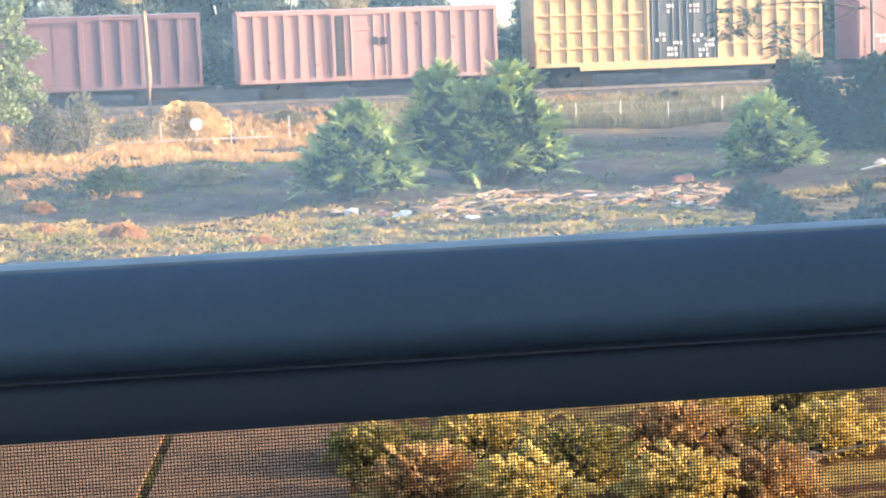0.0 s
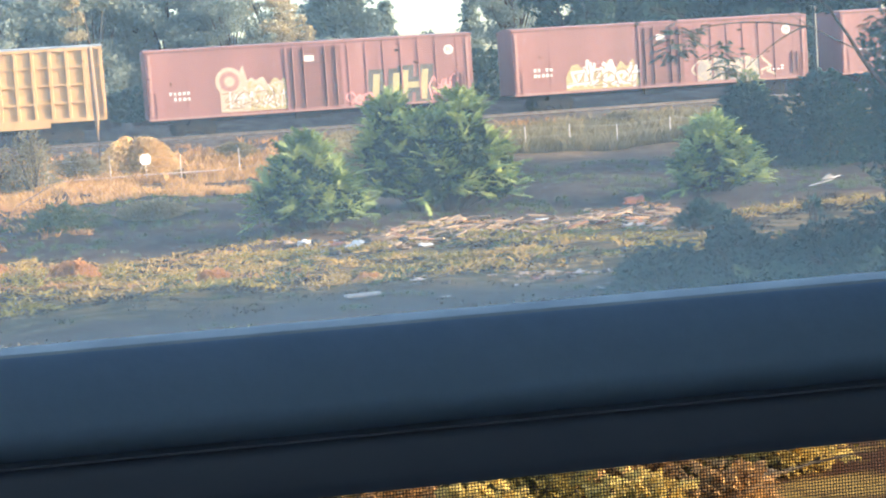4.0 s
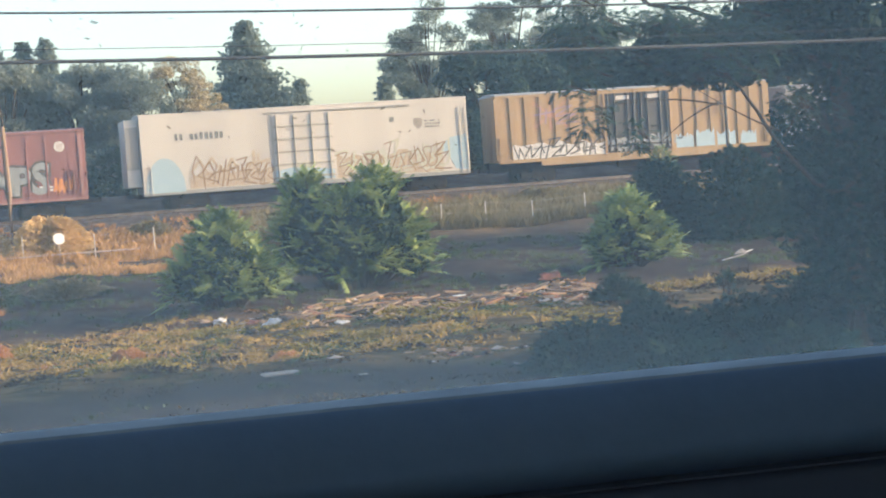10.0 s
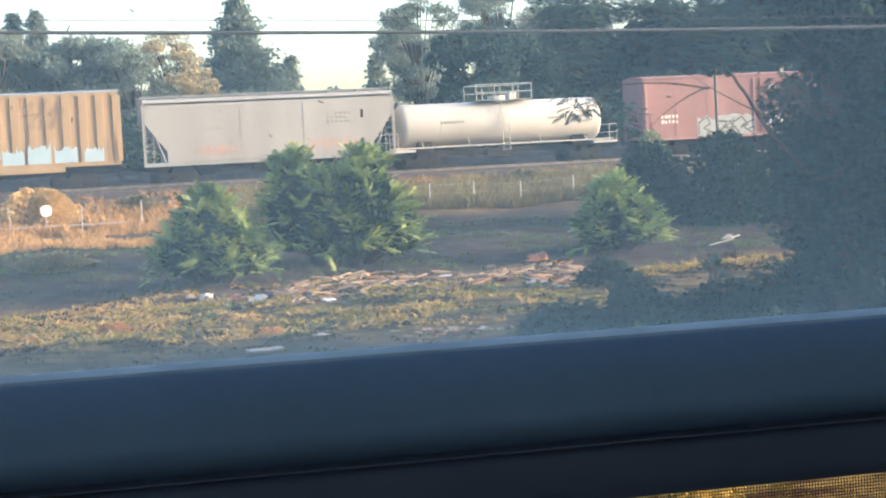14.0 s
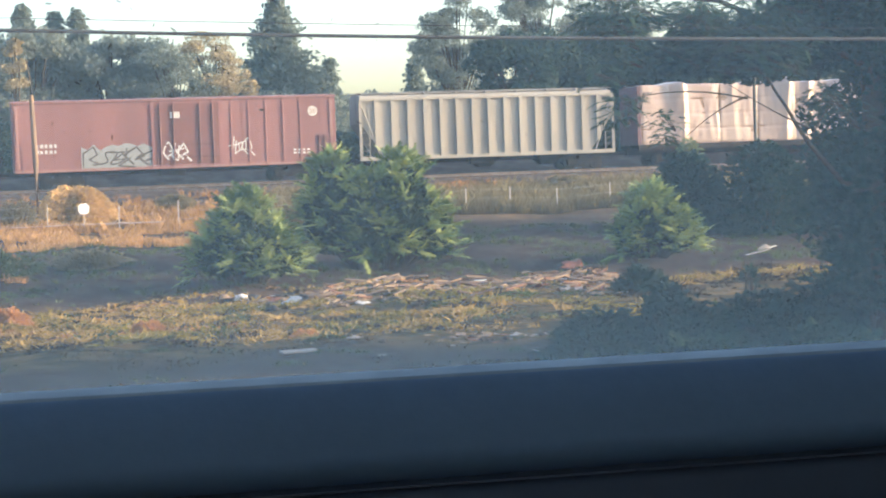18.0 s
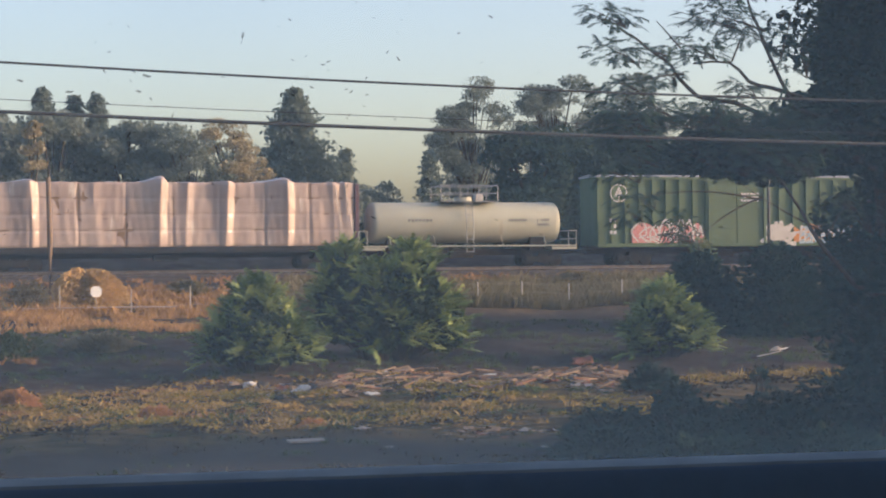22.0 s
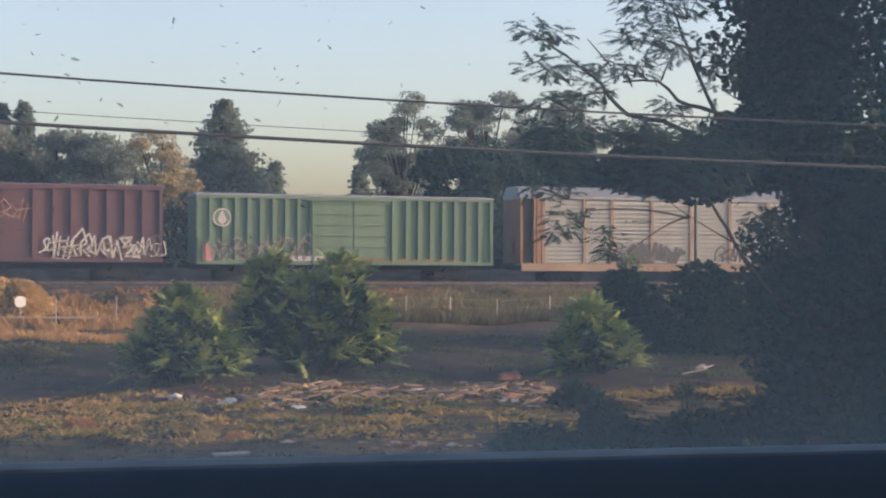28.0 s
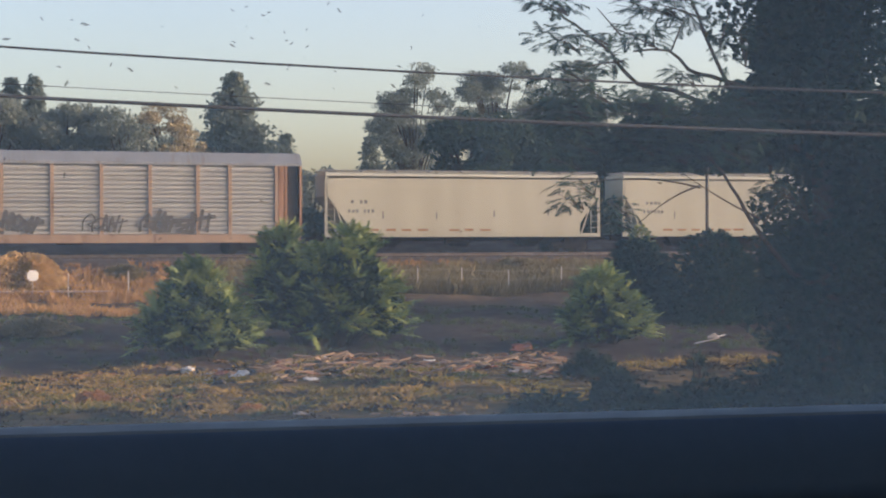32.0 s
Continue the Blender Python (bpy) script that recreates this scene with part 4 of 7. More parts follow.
    for x in (-s * 0.62, 0, s * 0.62):
        bm = bmesh.new()
        bmesh.ops.create_cone(bm, cap_ends=True, segments=4, radius1=0.5, radius2=1.5, depth=0.75, matrix=Matrix.Translation((x, 0, 0.75)) @ Matrix.Rotation(radians(45), 4, "Z"))
        part("outlet", bm, M_UNDER, car)
    return car, h


def tank_car(label, u0, u1, radius, zc, paint, plat=0.75):
    car, h = start_car(label, u0, u1, name="tank_car")
    running_gear(car, h + 0.4, 1.7, 1.1)
    bm = bmesh.new()
    k = 40
    prof = [(-h, 0.0), (-h + 0.02, 0.35), (-h + 0.08, 0.68), (-h + 0.18, 0.88), (-h + 0.32, 0.98), (-h + 0.5, 1.0)]
    prof = prof + [(-x, r) for x, r in prof[::-1]]
    rings = [[bm.verts.new((x, math.cos(2 * math.pi * j / k) * max(r, 0.01) * radius, zc + math.sin(2 * math.pi * j / k) * max(r, 0.01) * radius)) for j in range(k)] for x, r in prof]
    for a, b in zip(rings, rings[1:]):
        for j in range(k):
            bm.faces.new((a[j], a[(j + 1) % k], b[(j + 1) % k], b[j]))
    bm.faces.new(rings[0]), bm.faces.new(rings[-1])
    bmesh.ops.recalc_face_normals(bm, faces=bm.faces[:])
    tank = part("tank", bm, paint, car, smooth=True)
    for x in (-h * 0.62, 0.0, h * 0.62):
        b2 = bmesh.new()
        for j in range(24):
            a0, a1 = 2 * math.pi * j / 24, 2 * math.pi * (j + 1) / 24
            for w0, w1 in ((-0.05, 0.05),):
                vs = [b2.verts.new((x + w, math.cos(q) * (radius + 0.012), zc + math.sin(q) * (radius + 0.012))) for w, q in ((w0, a0), (w1, a0), (w1, a1), (w0, a1))]
                b2.faces.new(vs)
        part("band", b2, M_CREAM, tank)
    for f, wd, rows in ((-0.62, 1.6, 1), (0.42, 1.2, 1), (0.72, 0.8, 2)):
        rg, marks = random.Random(int(f * 50) + 60), bmesh.new()
        for k in range(rows):
            for i in range(7):
                if rg.random() < 0.85:
                    x = h * f + wd * i / 7
                    box(x, x + wd / 11, -radius - 0.006, -radius + 0.03, zc + 0.05 - 0.28 * k, zc + 0.22 - 0.28 * k, bm=marks)
        part("lettering", marks, M_DARKLETTER, tank)
    top = zc + radius
    part("dome", rod((0, 0, top - 0.2), (0, 0, top + 0.32), 0.55, sides=24), paint, car)
    part("valve_box", box(0.75, 1.25, -0.3, 0.3, top - 0.05, top + 0.5, 0.05), M_WHITE, car, "white valve housing")
    pb = bmesh.new()
    box(-1.7, 1.9, -1.25, 1.25, top + 0.02, top + 0.06, bm=pb)
    part("platform", pb, M_GALV, car)
    rails = bmesh.new()
    for y in (-1.2, 1.2):
        for z in (top + 0.52, top + 1.0):
            rod((-1.7, y, z), (1.9, y, z), 0.03, rails)
        for x in (-1.7, -0.5, 0.7, 1.9):
            rod((x, y, top + 0.02), (x, y, top + 1.0), 0.03, rails)
    for x in (-1.7, 1.9):
        rod((x, -1.2, top + 1.0), (x, 1.2, top + 1.0), 0.03, rails)
    part("handrail", rails, M_GALV, car)
    lad = bmesh.new()
    for x in (-0.22, 0.22):
        pts = [(x, -1.62, 0.9), (x, -1.60, zc), (x, -1.32, top - 0.3), (x, -1.2, top + 0.05)]
        for a, b in zip(pts, pts[1:]):
            rod(a, b, 0.028, lad)
    for i in range(9):
        z = 0.95 + i * (top - 1.0) / 8
        y = -1.61 if z < zc else -1.60 + (z - zc) / (top - zc) * 0.38
        rod((-0.22, y, z), (0.22, y, z), 0.02, lad)
    part("ladder", lad, M_GALV, car)
    part("side_rail", rod((-h - plat, -1.5, 1.28), (h + plat, -1.5, 1.28), 0.045), paint, car)
    for q in (-1, 1):
        e = q * (h + plat)
        part("end_deck", box(min(e, e - q * 1.6), max(e, e - q * 1.6), -1.5, 1.5, 1.05, 1.2, 0.01), paint, car)
        bm = bmesh.new()
        rod((e, -1.45, 1.2), (e, -1.45, 2.2), 0.03, bm), rod((e, -1.45, 2.2), (e - q * 0.5, -1.45, 2.2), 0.03, bm), rod((e - q * 0.5, -1.45, 2.2), (e - q * 0.5, -1.45, 1.2), 0.03, bm)
        rod((e, -1.45, 2.2), (e, 1.45, 2.2), 0.03, bm), rod((e, -1.45, 1.7), (e, 1.45, 1.7), 0.03, bm)
        part("end_rail", bm, paint, car)
        part("saddle", box(q * (h - 1.6) - 0.5, q * (h - 1.6) + 0.5, -1.0, 1.0, 1.0, zc - radius * 0.72, 0.02), M_UNDER, car)
        for x in (q * h * 0.35, q * h * 0.8):
            part("rail_bracket", rod((x, -1.5, 1.28), (x, -radius * 0.75, zc - radius * 0.6), 0.03), paint, car)
    return car, h, top


def lumber_car(label, u0, u1):
    car, h = start_car(label, u0, u1, name="centre_beam_flatcar")
    deck, roof = 1.36, 5.12
    running_gear(car, h, 2.4, deck)
    part("deck", box(-h, h, -1.5, 1.5, deck - 0.18, deck, 0.01), M_UNDER, car)
    part("side_sill", box(-h, h, -1.52, -1.40, deck - 0.34, deck - 0.18, 0.01), M_UNDER, car)
    for q in (-1, 1):
        e = q * (h - 0.12)
        part("end_bulkhead", box(e - 0.12, e + 0.12, -1.45, 1.45, deck, roof - 0.08, 0.02), M_MAROON, car, "maroon steel end bulkhead")
    part("centre_beam", box(-h + 0.3, h - 0.3, -0.12, 0.12, deck, roof - 0.1), M_MAROON, car)
    # stacks of packages, and over each side a loose film that billows in humps and folds
    cols = 8
    w = (2 * h - 0.6) / cols
    pack = mesh_of(box(-w / 2 + 0.02, w / 2 - 0.02, -0.6, 0.6, 0.0, (roof - deck - 0.12) / 4 - 0.03, 0.01), "lumber_package", M_WOOD)
    for side in (-1, 1):
        for i in range(cols):
            for j in range(4):
                part("lumber_package", pack, None, car).location = (-h + 0.3 + (i + 0.5) * w, side * 0.76, deck + 0.03 + j * (roof - deck - 0.12) / 4)
    HUMPS = ((0.136, 1.5, 0.42, 0.18), (0.47, 1.9, 0.50, 0.32), (0.537, 0.6, 0.22, 0.03), (0.64, 1.2, 0.42, 0.08), (0.80, 2.0, 0.55, 0.30), (0.30, 0.5, 0.07, 0.0), (0.93, 0.4, 0.10, 0.02), (0.965, 0.3, 0.08, 0.04))
    for side in (-1, 1):
        bm = bmesh.new()
        nu, rows = 300, 56
        grid = []
        for v in range(rows):
            t = v / (rows - 1)
            row = []
            for u in range(nu):
                x = -h + 0.28 + (2 * h - 0.56) * u / (nu - 1)
                out = lift = 0.0
                for f, wd, deep, hump in HUMPS:
                    q = x - (-h + 2 * h * f) - 0.10 * math.sin(2.6 * t + 9 * f)
                    shape = (1 + q / wd) ** 1.6 if -wd < q <= 0 else max(0.0, 1 - q / 0.42) if q > 0 else 0.0
                    out += deep * shape * (0.35 + 0.75 * min(t / 0.7, 1.0))
                    lift += hump * min(1.0, shape * 1.3)
                wrinkle = 0.06 * noise.noise(Vector((x * 0.9, t * 3.0, side * 5))) + 0.03 * noise.noise(Vector((x * 3.2, t * 5.0, side)))
                g, gx = (t / 0.72 * 4) % 1.0, ((x + h - 0.3) / w) % 1.0
                seam = 0.045 * max(0.0, 1 - min(g, 1 - g) / 0.09) + 0.05 * max(0.0, 1 - min(gx, 1 - gx) / 0.05)
                if t < 0.72:
                    y, z = 1.40 + out + wrinkle - seam, deck + 0.02 + (roof - deck - 0.05) * t / 0.72
                else:
                    k = (t - 0.72) / 0.28
                    y = 1.40 + out * (1 - k) ** 0.7 - 1.36 * k
                    z = roof - 0.03 + lift * math.sin(min(1.0, 0.25 + k * 1.1) * math.pi * 0.6) + wrinkle + 0.05 * k
                row.append(bm.verts.new((x, side * y, z)))
            grid.append(row)
        for r0, r1 in zip(grid, grid[1:]):
            for u in range(nu - 1):
                bm.faces.new((r0[u], r0[u + 1], r1[u + 1], r1[u]) if side < 0 else (r0[u], r1[u], r1[u + 1], r0[u + 1]))
        part("plastic_wrap", bm, M_WRAP, car, "pinkish plastic wrap billowing over the packages", smooth=True)
    for x in (h - 0.9, h - 1.5):
        part("strap", rod((x, -1.49, roof - 0.1), (x + 0.55, -1.49, deck + 0.3), 0.025), M_PLASTIC, car)
    return car, h


def autorack(label, u0, u1):
    car, h = start_car(label, u0, u1, name="autorack")
    sill, roof, n = 1.0, 5.98, NEAR
    running_gear(car, h, 3.2, sill)
    part("body", box(-h + 0.9, h - 0.9, -n + 0.20, n - 0.10, sill, roof - 0.75), M_GREY, car)
    part("side_sill", box(-h + 0.1, h - 0.1, -n, -n + 0.12, sill - 0.32, sill + 0.16, 0.01), M_FADEDORANGE, car)
    part("roof", prism([(-n, roof - 0.78), (-n + 0.02, roof - 0.62), (-1.05, roof - 0.05), (-0.6, roof), (0.6, roof), (1.05, roof - 0.05), (n - 0.02, roof - 0.62), (n, roof - 0.78)], -h, h), M_GALV, car, "galvanised corrugated roof")
    seam = mesh_of(prism([(-n - 0.006, roof - 0.76), (-n + 0.0, roof - 0.61), (-1.06, roof - 0.03), (-0.6, roof + 0.02), (-0.6, roof - 0.02), (-1.0, roof - 0.1), (-n + 0.1, roof - 0.7)], -0.035, 0.035), "roof_seam", M_GALV)
    for i in range(90):
        part("roof_seam", seam, None, car).location.x = -h + 0.2 + i * (2 * h - 0.4) / 89
    x0, x1 = -h + 1.55, h - 1.55
    zb, zt = sill + 0.20, roof - 0.86
    shares = (1, 0.68, 1, 1, 1, 1, 1, 0.68, 1)
    w = (x1 - x0) / sum(shares)

    def panel(wd):
        """A sheet of shallow horizontal corrugations."""
        k, pts = 15, []
        for i in range(k):
            za, zc = zb + (zt - zb) * i / k, zb + (zt - zb) * (i + 0.56) / k
            pts += [(-n + 0.035, za), (-n + 0.012, zc), (-n + 0.15, zc + 0.02), (-n + 0.15, zb + (zt - zb) * (i + 1) / k - 0.004)]
        return mesh_of(prism(pts + [(-n + 0.19, zt), (-n + 0.19, zb)], 0.05, wd - 0.05), "side_panel", M_SLAT)
    sheets = {q: panel(q * w) for q in set(shares)}
    x = x0
    for q in shares:
        part("side_panel", sheets[q], None, car).location.x = x
        part("post", box(x - 0.10, x + 0.10, -n - 0.03, -n + 0.1, sill + 0.162, roof - 0.79, 0.01), M_FADEDORANGE, car)
        x += q * w
    part("post", box(x1 - 0.10, x1 + 0.10, -n - 0.03, -n + 0.1, sill + 0.162, roof - 0.79, 0.01), M_FADEDORANGE, car)
    part("mid_rail", box(x0, x1, -n + 0.005, -n + 0.06, 3.05, 3.13, 0.01), M_GALV, car)
    for q in (-1, 1):
        for k, (a, b, m) in enumerate(((0.02, 0.16, M_ORANGE), (0.22, 0.85, M_UNDER), (0.9, 1.05, M_ORANGE), (1.1, 1.42, M_ORANGE))):
            xa, xb = q * (h - b), q * (h - a)
            part("end_door_panel", box(min(xa, xb), max(xa, xb), -n + (0.0 if m is M_ORANGE else 0.12), n - 0.05, sill + 0.165, roof - 0.79, 0.01), m, car)
    return car, h


# ---- plants ----
def low_bush(name, label, cx, cy, rx, ry, height, seed, n=900, material=None, lobes=((0, 0, 1),), point=(1.6, 0.5), leaflet=0.21, length=0.8, category="bush", droop=0.4, reach=0.88, dark=0.8):
    """Bent stems from one root, clothed in feathered leaves down to the ground."""
    rng = np.random.default_rng(seed)
    t = thing(name, label, category, pose(cx, cy, float(ground_z(cx, cy))))
    roots, ways, heart, spans = [], [], [], []
    limbs = bmesh.new()
    for lx, ly, ls in lobes:
        for i in range(int(10 * ls) + 4):
            az, rr = rng.uniform(0, 2 * math.pi), rng.uniform(0.2, 0.85)
            tip = (lx + math.cos(az) * rx * ls * rr, ly + math.sin(az) * ry * ls * rr, height * ls * (1.0 - 0.8 * rr * rr))
            b = (lx * 0.8 + math.cos(az) * 0.2, ly * 0.8 + math.sin(az) * 0.2, -0.1)
            m = ((b[0] + tip[0]) / 2, (b[1] + tip[1]) / 2, tip[2] * 0.7)
            tapered(bezier(b, m, tip, 6), [0.05 * (1 - 0.15 * k) for k in range(6)], limbs, 5)
        m = int(n * ls)
        az = rng.uniform(0, 2 * math.pi, m)
        f = rng.uniform(0.0, 1.0, m) ** 0.85
        lump = 1 + 0.16 * np.sin(az * 3 + seed) + 0.12 * np.sin(az * 7 + f * 9 + seed * 2)
        r = np.clip(1 - f ** point[0], 0.0004, 1) ** point[1] * lump * rng.uniform(0.55, 1.0, m) ** 0.5
        p = np.stack([lx + np.cos(az) * rx * ls * r * reach, ly + np.sin(az) * ry * ls * r * reach, 0.12 + f * height * ls * 0.95 * (0.92 + 0.08 * lump)], -1)
        roots.append(p + rng.normal(size=(m, 3)) * 0.08)
        spans.append(length * (1.08 - 0.62 * f))
        ways.append(np.stack([np.cos(az), np.sin(az), 0.3 + 1.1 * f], -1) + rng.normal(size=(m, 3)) * 0.3)
        k = m * 6
        az, f = rng.uniform(0, 2 * math.pi, k), rng.uniform(0, 0.9, k)
        r = np.clip(1 - f ** point[0], 0.0004, 1) ** point[1] * rng.uniform(0.1, dark, k)
        heart.append(np.stack([lx + np.cos(az) * rx * ls * r, ly + np.sin(az) * ry * ls * r, f * height * ls * 0.93], -1))
    part("stems", limbs, M_BARK, t)
    part("crown", quads("crown", fronds(rng, np.concatenate(roots), np.concatenate(ways), np.concatenate(spans)[:, None, None], 9, leaflet, droop), material or M_SUMAC), None, t)
    part("inner_leaves", quads("inner_leaves", leaf_quads(rng, np.concatenate(heart), leaflet * 0.7), M_DEEPSHADELEAF if material is None else material), None, t)
    return t


def sumac(label, cx, cy, domes, seed, length=0.88, leaflet=0.23, material=None, name="sumac_bush", heart=True):
    """Shoots that fan out of one root, each tipped with a whorl of feathered leaves. Domes: (x, y, radius, height, low, shoots)."""
    rng = np.random.default_rng(seed)
    t = thing(name, label, "bush", pose(cx, cy, float(ground_z(cx, cy))))
    wood = bmesh.new()
    roots, ways, inner, spans = [], [], [], []
    for dx, dy, rad, top, low, count in domes:
        for i in range(count):
            az = 2.4 * i + rng.uniform(-0.5, 0.5)
            f = (i + rng.uniform(0.2, 0.8)) / count                   # 0 at the crown's top, 1 at its skirt
            r = rad * (f ** 0.6) * rng.uniform(0.72, 1.08)
            zt = low + (top - low) * (1 - f ** 1.5) * rng.uniform(0.86, 1.02)
            tip = np.array([dx + math.cos(az) * r, dy + math.sin(az) * r, zt])
            foot = np.array([dx * 0.45 + math.cos(az) * 0.12, dy * 0.45 + math.sin(az) * 0.12, -0.1])
            knee = foot * 0.55 + tip * 0.45 + [0, 0, 0.18 * top]
            path = bezier(foot, knee, tip, 7)
            tapered(path, [0.045 - 0.005 * k for k in range(7)], wood, 5)
            axis = np.array((path[6] - path[4]).normalized()) * 0.7 + [0.35 * math.cos(az), 0.35 * math.sin(az), 0.25]
            for k in range(rng.integers(8, 11)):                      # the whorl at the tip
                d = rng.normal(size=3)
                roots.append(tip + rng.normal(size=3) * 0.04)
                ways.append(axis * 0.85 + d / np.linalg.norm(d) * [0.9, 0.9, 0.6] + [0, 0, 0.12])
                spans.append(length * rng.uniform(0.75, 1.1))
            for k in range(5):                                        # and leaves down the shoot
                q = np.array(path[5 - k // 2])
                d = rng.normal(size=3) * [0.9, 0.9, 0.35] + [math.cos(az) * 0.9, math.sin(az) * 0.9, 0.35]
                roots.append(q)
                ways.append(d)
                spans.append(length * rng.uniform(0.5, 0.85))
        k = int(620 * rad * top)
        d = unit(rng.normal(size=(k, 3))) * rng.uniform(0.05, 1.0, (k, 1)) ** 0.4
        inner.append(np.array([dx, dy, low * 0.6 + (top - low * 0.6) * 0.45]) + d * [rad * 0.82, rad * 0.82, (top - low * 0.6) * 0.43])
    part("stems", wood, M_BARK, t)
    part("crown", triangles("crown", *feathers(rng, np.array(roots), np.array(ways), np.array(spans), 8, leaflet, 0.16), material or M_SUMAC), None, t)
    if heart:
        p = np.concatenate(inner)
        part("inner_leaves", quads("inner_leaves", leaf_quads(rng, p[p[:, 2] > 0.05], 0.17), M_SUMACSHADE), None, t)
    return t


def clump_tree(name, label, cx, cy, base, clumps, trunk, leaves, size, material, seed, limb=0.16, category="tree", flat=0.0):
    """A trunk, limbs to every clump and loose leaves round each clump. Clumps: (x, y, z, rx, ry, rz) from the tree's foot."""
    rng = np.random.default_rng(seed)
    t = thing(name, label, category, pose(cx, cy, base))
    top = max(c[2] for c in clumps)
    bm = bmesh.new()
    pts = [(0, 0, -0.3), (0.1, 0, top * 0.3), (-0.1, 0.05, top * 0.6), (0.05, 0, top * 0.95)]
    tapered(pts, [trunk, trunk * 0.8, trunk * 0.5, trunk * 0.12], bm, 8)
    part("trunk", bm, M_BARK, t)
    lm = bmesh.new()
    cl = []
    for x, y, z, rx, ry, rz in clumps:
        s = min(max(z * 0.55, 0.3), top * 0.8)
        tapered(bezier((0, 0, s * 0.75), (x * 0.45, y * 0.45, (s + z) / 2 + 0.3), (x, y, z), 6), [limb * (1 - 0.14 * k) for k in range(6)], lm, 5)
        cl.append(((x, y, z), (rx, ry, rz)))
        for _ in range(5):
            d = rng.normal(size=3)
            d /= np.linalg.norm(d)
            o = rng.uniform(0.5, 0.9)
            cl.append(((x + d[0] * rx * o, y + d[1] * ry * o, z + d[2] * rz * o), (rx * 0.45, ry * 0.45, rz * 0.4)))
    part("limbs", lm, M_BARK, t)
    at = crown_points(rng, cl, leaves)
    part("crown", quads("crown", leaf_quads(rng, at, size, flat), material), None, t)
    return t


def conifer(name, label, cx, cy, base, height, radius, seed, leaves=9000, material=None, size=0.26):
    rng = np.random.default_rng(seed)
    t = thing(name, label, "tree", pose(cx, cy, base))
    part("trunk", tapered([(0, 0, -0.3), (0, 0, height * 0.5), (0, 0, height * 0.99)], [0.35, 0.2, 0.03], sides=8), M_BARK, t)
    k = 170
    at = []
    for i in range(k):
        f = (i + rng.uniform(0, 1)) / k
        z = height * (0.06 + 0.94 * f)
        r = radius * (1 - f) ** 0.85 * rng.uniform(0.6, 1.2) + 0.1
        az = rng.uniform(0, 2 * math.pi)
        m = leaves // k
        s = rng.uniform(0.15, 1, m) ** 0.6
        sp = 0.22 + 0.16 * r
        p = np.stack([math.cos(az) * r * s, math.sin(az) * r * s, z - 0.18 * r * s * s + 0.1 * r], -1)
        at.append(p + rng.normal(size=(m, 3)) * [sp, sp, sp * 0.5])
    part("crown", quads("crown", leaf_quads(rng, np.concatenate(at), size), material or M_CONIFER), None, t)
    return t


def ball_clumps(rng, n, rx, ry, z0, z1, r):
    out = []
    for i in range(n):
        f = rng.uniform(0, 1)
        z = z0 + (z1 - z0) * f
        w = math.sqrt(max(0.05, 1 - (2 * f - 1) ** 2 * 0.8))
        a, q = rng.uniform(0, 2 * math.pi), math.sqrt(rng.uniform(0.1, 1))
        s = r * rng.uniform(0.7, 1.25)
        out.append((math.cos(a) * rx * w * q, math.sin(a) * ry * w * q, z, s, s, s * 0.75))
    return out


def grass(name, label, x0, x1, y0, y1, tufts, height, material, seed, blades=6, width=0.02, thin=None, spread=0.07, bend=0.32, edge=(-0.35, 0.35)):
    """Tufts of blades: one object of many."""
    rng = np.random.default_rng(seed)
    x, y = rng.uniform(x0, x1, tufts), rng.uniform(y0, y1, tufts)
    if thin:
        keep = np.array([noise.noise(Vector((a * thin, b * thin, seed))) for a, b in zip(x, y)]) > rng.uniform(*edge, tufts)
        x, y = x[keep], y[keep]
    n = len(x)
    x, y = np.repeat(x, blades) + rng.normal(size=n * blades) * spread, np.repeat(y, blades) + rng.normal(size=n * blades) * spread
    hh = np.repeat(height * rng.uniform(0.45, 1.3, n), blades) * rng.uniform(0.6, 1.1, n * blades)
    base = np.stack([x, y, ground_z(x, y) - 0.03], -1)
    lean = rng.normal(size=(n * blades, 2)) * bend
    tip = base + np.stack([lean[:, 0] * hh, lean[:, 1] * hh, hh], -1)
    mid = (base + tip) / 2 + np.stack([-lean[:, 0] * hh * 0.15, -lean[:, 1] * hh * 0.15, hh * 0.05], -1)
    a = rng.uniform(0, math.pi, n * blades)
    s = np.stack([np.cos(a), np.sin(a), 0 * a], -1) * width * rng.uniform(0.7, 1.4, (n * blades, 1))
    ob = part(name, quads(name, np.stack([base - s, base + s, mid + s * 0.8, tip], 1), material), None, None)
    return tagged(ob, label, "grass", kind="stuff")


